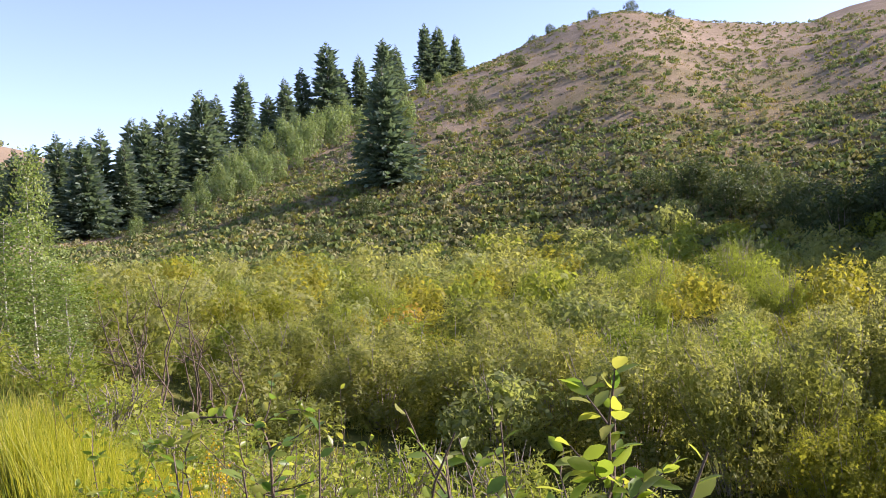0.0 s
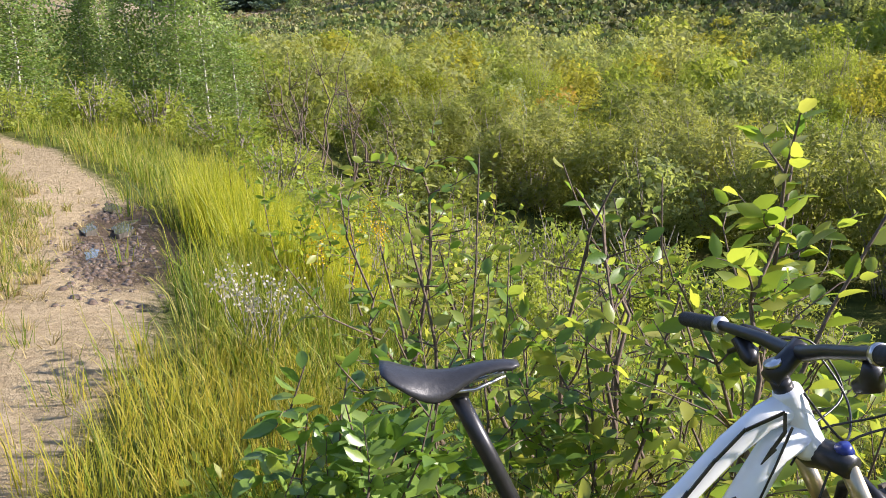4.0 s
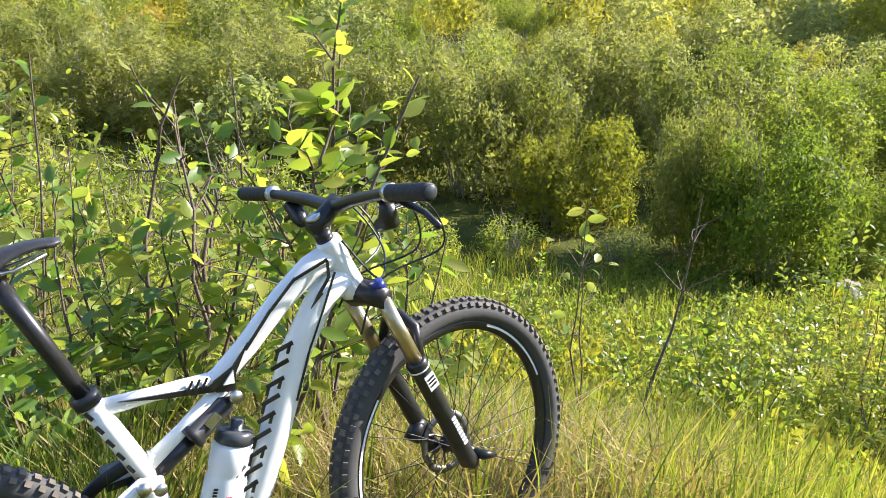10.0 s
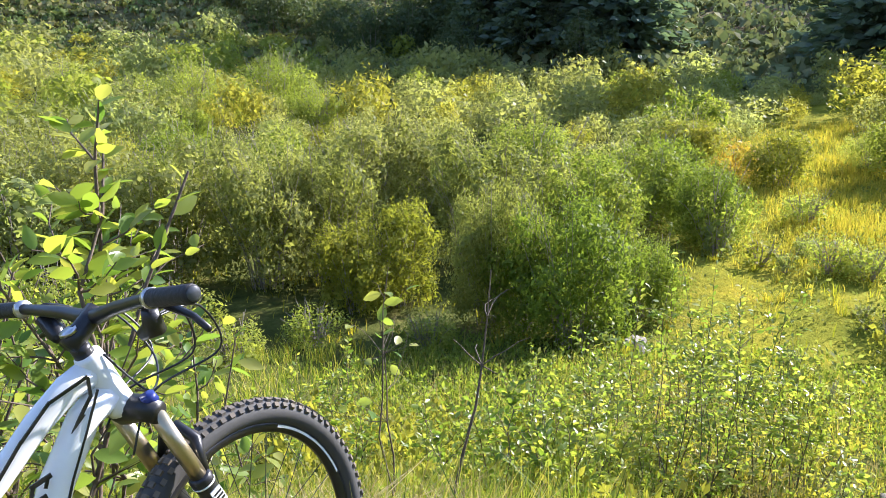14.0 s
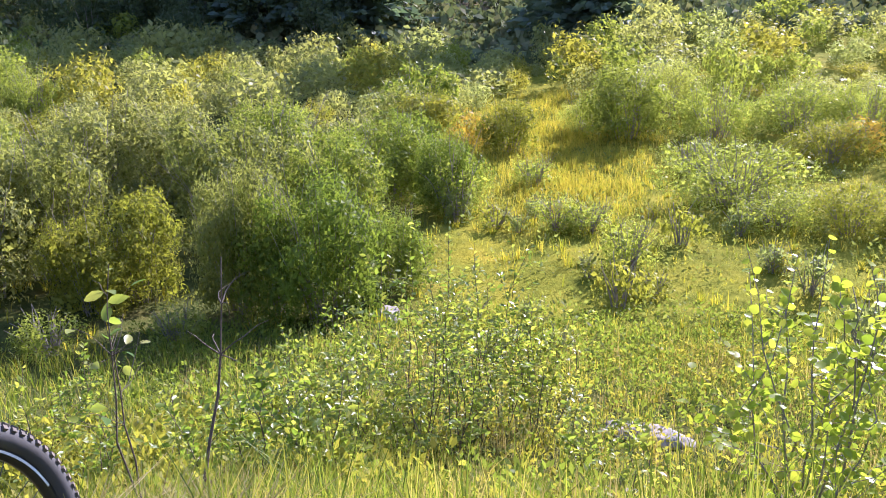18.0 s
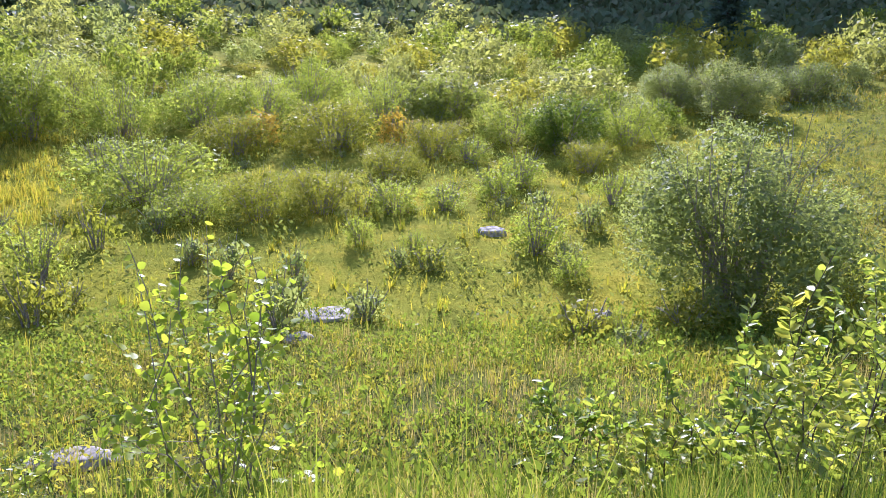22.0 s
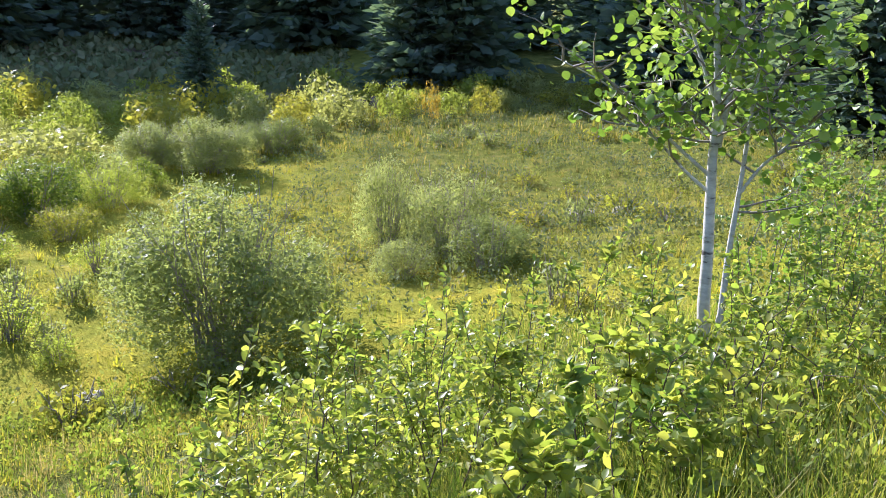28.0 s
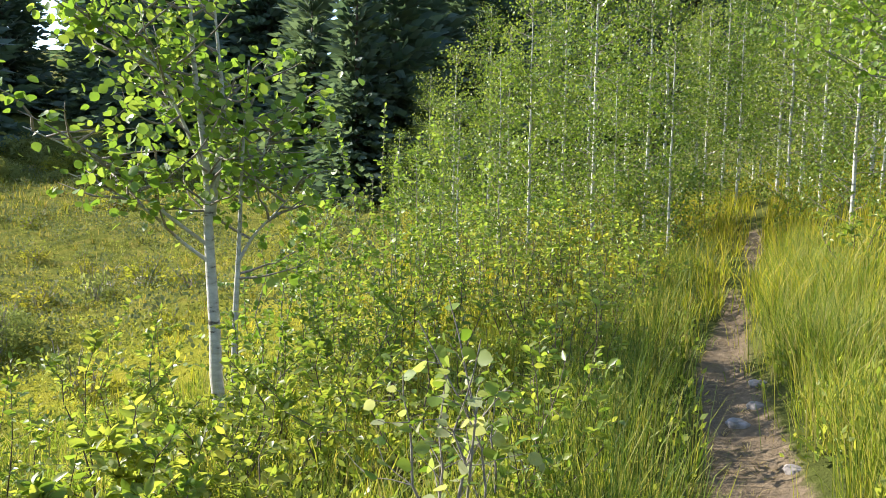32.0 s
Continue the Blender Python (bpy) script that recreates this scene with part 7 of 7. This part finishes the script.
    parts.append(part("fork_crown", bm_tube([crown + Vector((0, -0.082, -0.012)) + fwd * 0.012, crown + Vector((0, -0.05, 0)) + fwd * 0.006, crown, crown + Vector((0, 0.05, 0)) + fwd * 0.006, crown + Vector((0, 0.082, -0.012)) + fwd * 0.012],
                                            [0.022, 0.026, 0.031, 0.026, 0.022], 14), M["black"], bike))
    fa = Vector((1.0994, 0, 0.3237))
    for sy in (-1, 1):
        top = Vector((0.910, sy * 0.066, 0.769))
        bot = Vector((1.070, sy * 0.066, 0.322))
        midp = top.lerp(bot, 0.36)
        parts.append(part("stanchion", bm_tube([top, top.lerp(bot, 0.45)], [0.0165, 0.0165], 18), M["gold"], bike, "bronze-coloured fork stanchion"))
        low = part("fork_lower", bm_tube([midp, top.lerp(bot, 0.37), top.lerp(bot, 0.41), top.lerp(bot, 0.43), bot.lerp(top, 0.12), bot, fa + Vector((-0.014, sy * 0.066, -0.016))],
                                         [0.02, 0.0235, 0.0235, 0.0215, 0.0205, 0.022, 0.017], 18), M["black"], bike, "matt black fork leg")
        parts.append(low)
        part("seal_ring", bm_tube([top.lerp(bot, 0.40), top.lerp(bot, 0.408)], [0.0242, 0.0242], 18), M["paint"], low)
        if sy < 0:
            dd = (bot - top).normalized()
            rr = Matrix.Rotation(math.atan2(-dd.z, dd.x), 4, "Y")
            part("fork_label", bm_box(bmesh.new(), top.lerp(bot, 0.475) + Vector((0, -0.0225, 0)), (0.038, 0.003, 0.026), rr), M["paint"], low, "white label", smooth=False)
            b = bmesh.new()
            for k in range(8):
                bm_box(b, bot.lerp(top, 0.13 + 0.022 * k) + Vector((0.006, -0.0205, 0)), (0.007, 0.003, 0.012), rr)
            part("lettering_bar", b, M["paint"], low, smooth=False)
            b = bmesh.new()
            for k in range(3):
                bm_box(b, top.lerp(bot, 0.455 + 0.018 * k) + Vector((0, -0.0242, 0)), (0.004, 0.003, 0.02), rr)
            part("lettering_bar", b, M["graphic"], low, smooth=False)
    parts.append(part("compression_knob", bm_tube([crown + Vector((0, -0.066, 0.008)) + fwd * 0.014, crown + Vector((0, -0.066, 0.008)) + fwd * 0.014 + axis * 0.018], [0.016, 0.014], 16), M["blue"], bike, "blue adjuster knob"))
    parts.append(part("axle_lever", bm_tube([fa + Vector((0, -0.06, 0)), fa + Vector((0.005, -0.085, 0)), fa + Vector((0.035, -0.09, -0.012))], [0.012, 0.012, 0.006], 12), M["black"], bike))
    parts.append(part("brake_caliper", bm_tube([fa + Vector((-0.09, 0.055, 0.04)), fa + Vector((-0.05, 0.06, 0.075))], [0.02, 0.018], 12), M["black"], bike))
    parts.append(part("fork_arch", bm_tube([crown.lerp(fa, 0.42) + Vector((-0.0, -0.066, 0.02)), crown.lerp(fa, 0.33) + Vector((0.03, -0.05, 0.045)), crown.lerp(fa, 0.31) + Vector((0.035, 0, 0.06)), crown.lerp(fa, 0.33) + Vector((0.03, 0.05, 0.045)),
                                                    crown.lerp(fa, 0.42) + Vector((0, 0.066, 0.02))], [0.012] * 5, 10), M["black"], bike))
    cap = neck + axis * 0.036
    parts.append(part("headset_spacer", bm_tube([neck, neck + axis * 0.024], [0.019, 0.018], 18), M["black"], bike))
    stem_end = Vector((0.878, 0, 0.967))
    sd_ = (stem_end - cap).normalized()
    st = part("stem", bm_tube([cap - sd_ * 0.018, cap + sd_ * 0.01, stem_end - sd_ * 0.012, stem_end + sd_ * 0.016], [0.019, 0.021, 0.019, 0.02], 14), M["black"], bike)
    parts.append(st)
    part("top_cap", bm_tube([cap + axis * 0.016, cap + axis * 0.023], [0.0175, 0.016], 18), M["steel"], st, "silver steerer cap")
    first_bar = len(parts)
    bar = [stem_end + Vector((dx, y, dz)) for dx, y, dz in ((-0.022, -0.36, 0.031), (-0.012, -0.22, 0.027), (-0.003, -0.09, 0.012), (0, -0.03, 0), (0, 0.03, 0), (-0.003, 0.09, 0.012), (-0.012, 0.22, 0.027), (-0.022, 0.36, 0.031))]
    parts.append(part("handlebar", bm_tube(bar, [0.011, 0.011, 0.013, 0.0155, 0.0155, 0.013, 0.011, 0.011], 14), M["black"], bike))
    for sy in (-1, 1):
        e = [stem_end + Vector((-0.0225, sy * 0.365, 0.031)), stem_end + Vector((-0.0225, sy * 0.36, 0.031)), stem_end + Vector((-0.013, sy * 0.24, 0.0275)), stem_end + Vector((-0.0128, sy * 0.235, 0.0275))]
        gp = part("grip", bm_tube(e, [0.015, 0.0165, 0.0165, 0.0165], 16), M["grip"], bike, "black rubber grip")
        parts.append(gp)
        part("grip_clamp", bm_tube([stem_end + Vector((-0.0128, sy * 0.236, 0.0275)), stem_end + Vector((-0.0122, sy * 0.226, 0.0275))], [0.0185, 0.0185], 16), M["steel"], gp, "silver lock ring")
        part("end_plug", bm_tube([stem_end + Vector((-0.0225, sy * 0.365, 0.031)), stem_end + Vector((-0.0227, sy * 0.367, 0.031))], [0.0135, 0.011], 14), M["clear"], gp)
        lv = part("brake_clamp", bm_tube([stem_end + Vector((0.0, sy * 0.17, 0.02)), stem_end + Vector((0.03, sy * 0.185, 0.01)), stem_end + Vector((0.04, sy * 0.15, 0.004))], [0.014, 0.014, 0.01], 12), M["black"], bike)
        parts.append(lv)
        part("brake_lever", bm_tube([stem_end + Vector((0.032, sy * 0.19, 0.006)), stem_end + Vector((0.05, sy * 0.24, -0.025)), stem_end + Vector((0.035, sy * 0.295, -0.045))], [0.009, 0.0065, 0.006], 10), M["black"], lv)
        parts.append(part("shifter", bm_tube([stem_end + Vector((0.0, sy * 0.195, 0.005)), stem_end + Vector((0.012, sy * 0.175, -0.03)), stem_end + Vector((0.0, sy * 0.15, -0.04))], [0.014, 0.021, 0.012], 12), M["black"], bike))
    for k, (y0, y1, out, zz) in enumerate(((-0.15, -0.05, 0.16, 0.55), (-0.14, 0.03, 0.13, 0.6), (0.15, 0.05, 0.14, 0.62), (0.16, -0.04, 0.11, 0.75))):
        a = stem_end + Vector((0.03, y0, -0.01))
        pts = [a, a + Vector((out * 0.7, (y1 - y0) * 0.25, -0.015)), a + Vector((out, (y1 - y0) * 0.55, -0.12)), Vector((0.93, y1, 0.80)), Vector((0.862, y1 * 0.8, zz + 0.15))]
        q = []
        P_ = [np.array(p) for p in pts]
        P_ = [P_[0]] + P_ + [P_[-1]]
        for i in range(1, len(P_) - 2):
            for u in np.linspace(0, 1, 7, endpoint=(i == len(P_) - 3)):
                q.append(0.5 * (2 * P_[i] + (P_[i + 1] - P_[i - 1]) * u + (2 * P_[i - 1] - 5 * P_[i] + 4 * P_[i + 1] - P_[i + 2]) * u ** 2 + (3 * P_[i] - P_[i - 1] - 3 * P_[i + 1] + P_[i + 2]) * u ** 3))
        parts.append(part("cable", bm_tube(q, [0.0024] * len(q), 7), M["black"], bike))
    tilt = Matrix.Translation(stem_end) @ Matrix.Rotation(radians(-3.3), 4, "Z") @ Matrix.Rotation(radians(-3.3), 4, "X") @ Matrix.Translation(-stem_end)
    for p in parts[first_bar:-4]:
        p.matrix_basis = tilt @ p.matrix_basis
    for p in parts:
        p.matrix_basis = steer @ p.matrix_basis
    build_wheel(bike, "rear_wheel", (0, 0, 0.363), 1)
    fw = build_wheel(bike, "front_wheel", fa, 1)
    fw.matrix_basis = steer @ fw.matrix_basis
    bike.matrix_basis = Matrix.Translation((-0.2542, 1.5764, 0.026)) @ Matrix.Rotation(radians(2.58), 4, "Z") @ Matrix.Rotation(radians(-4.26), 4, "Y") @ Matrix.Rotation(radians(-4.93), 4, "X")
    return bike


build_bicycle()
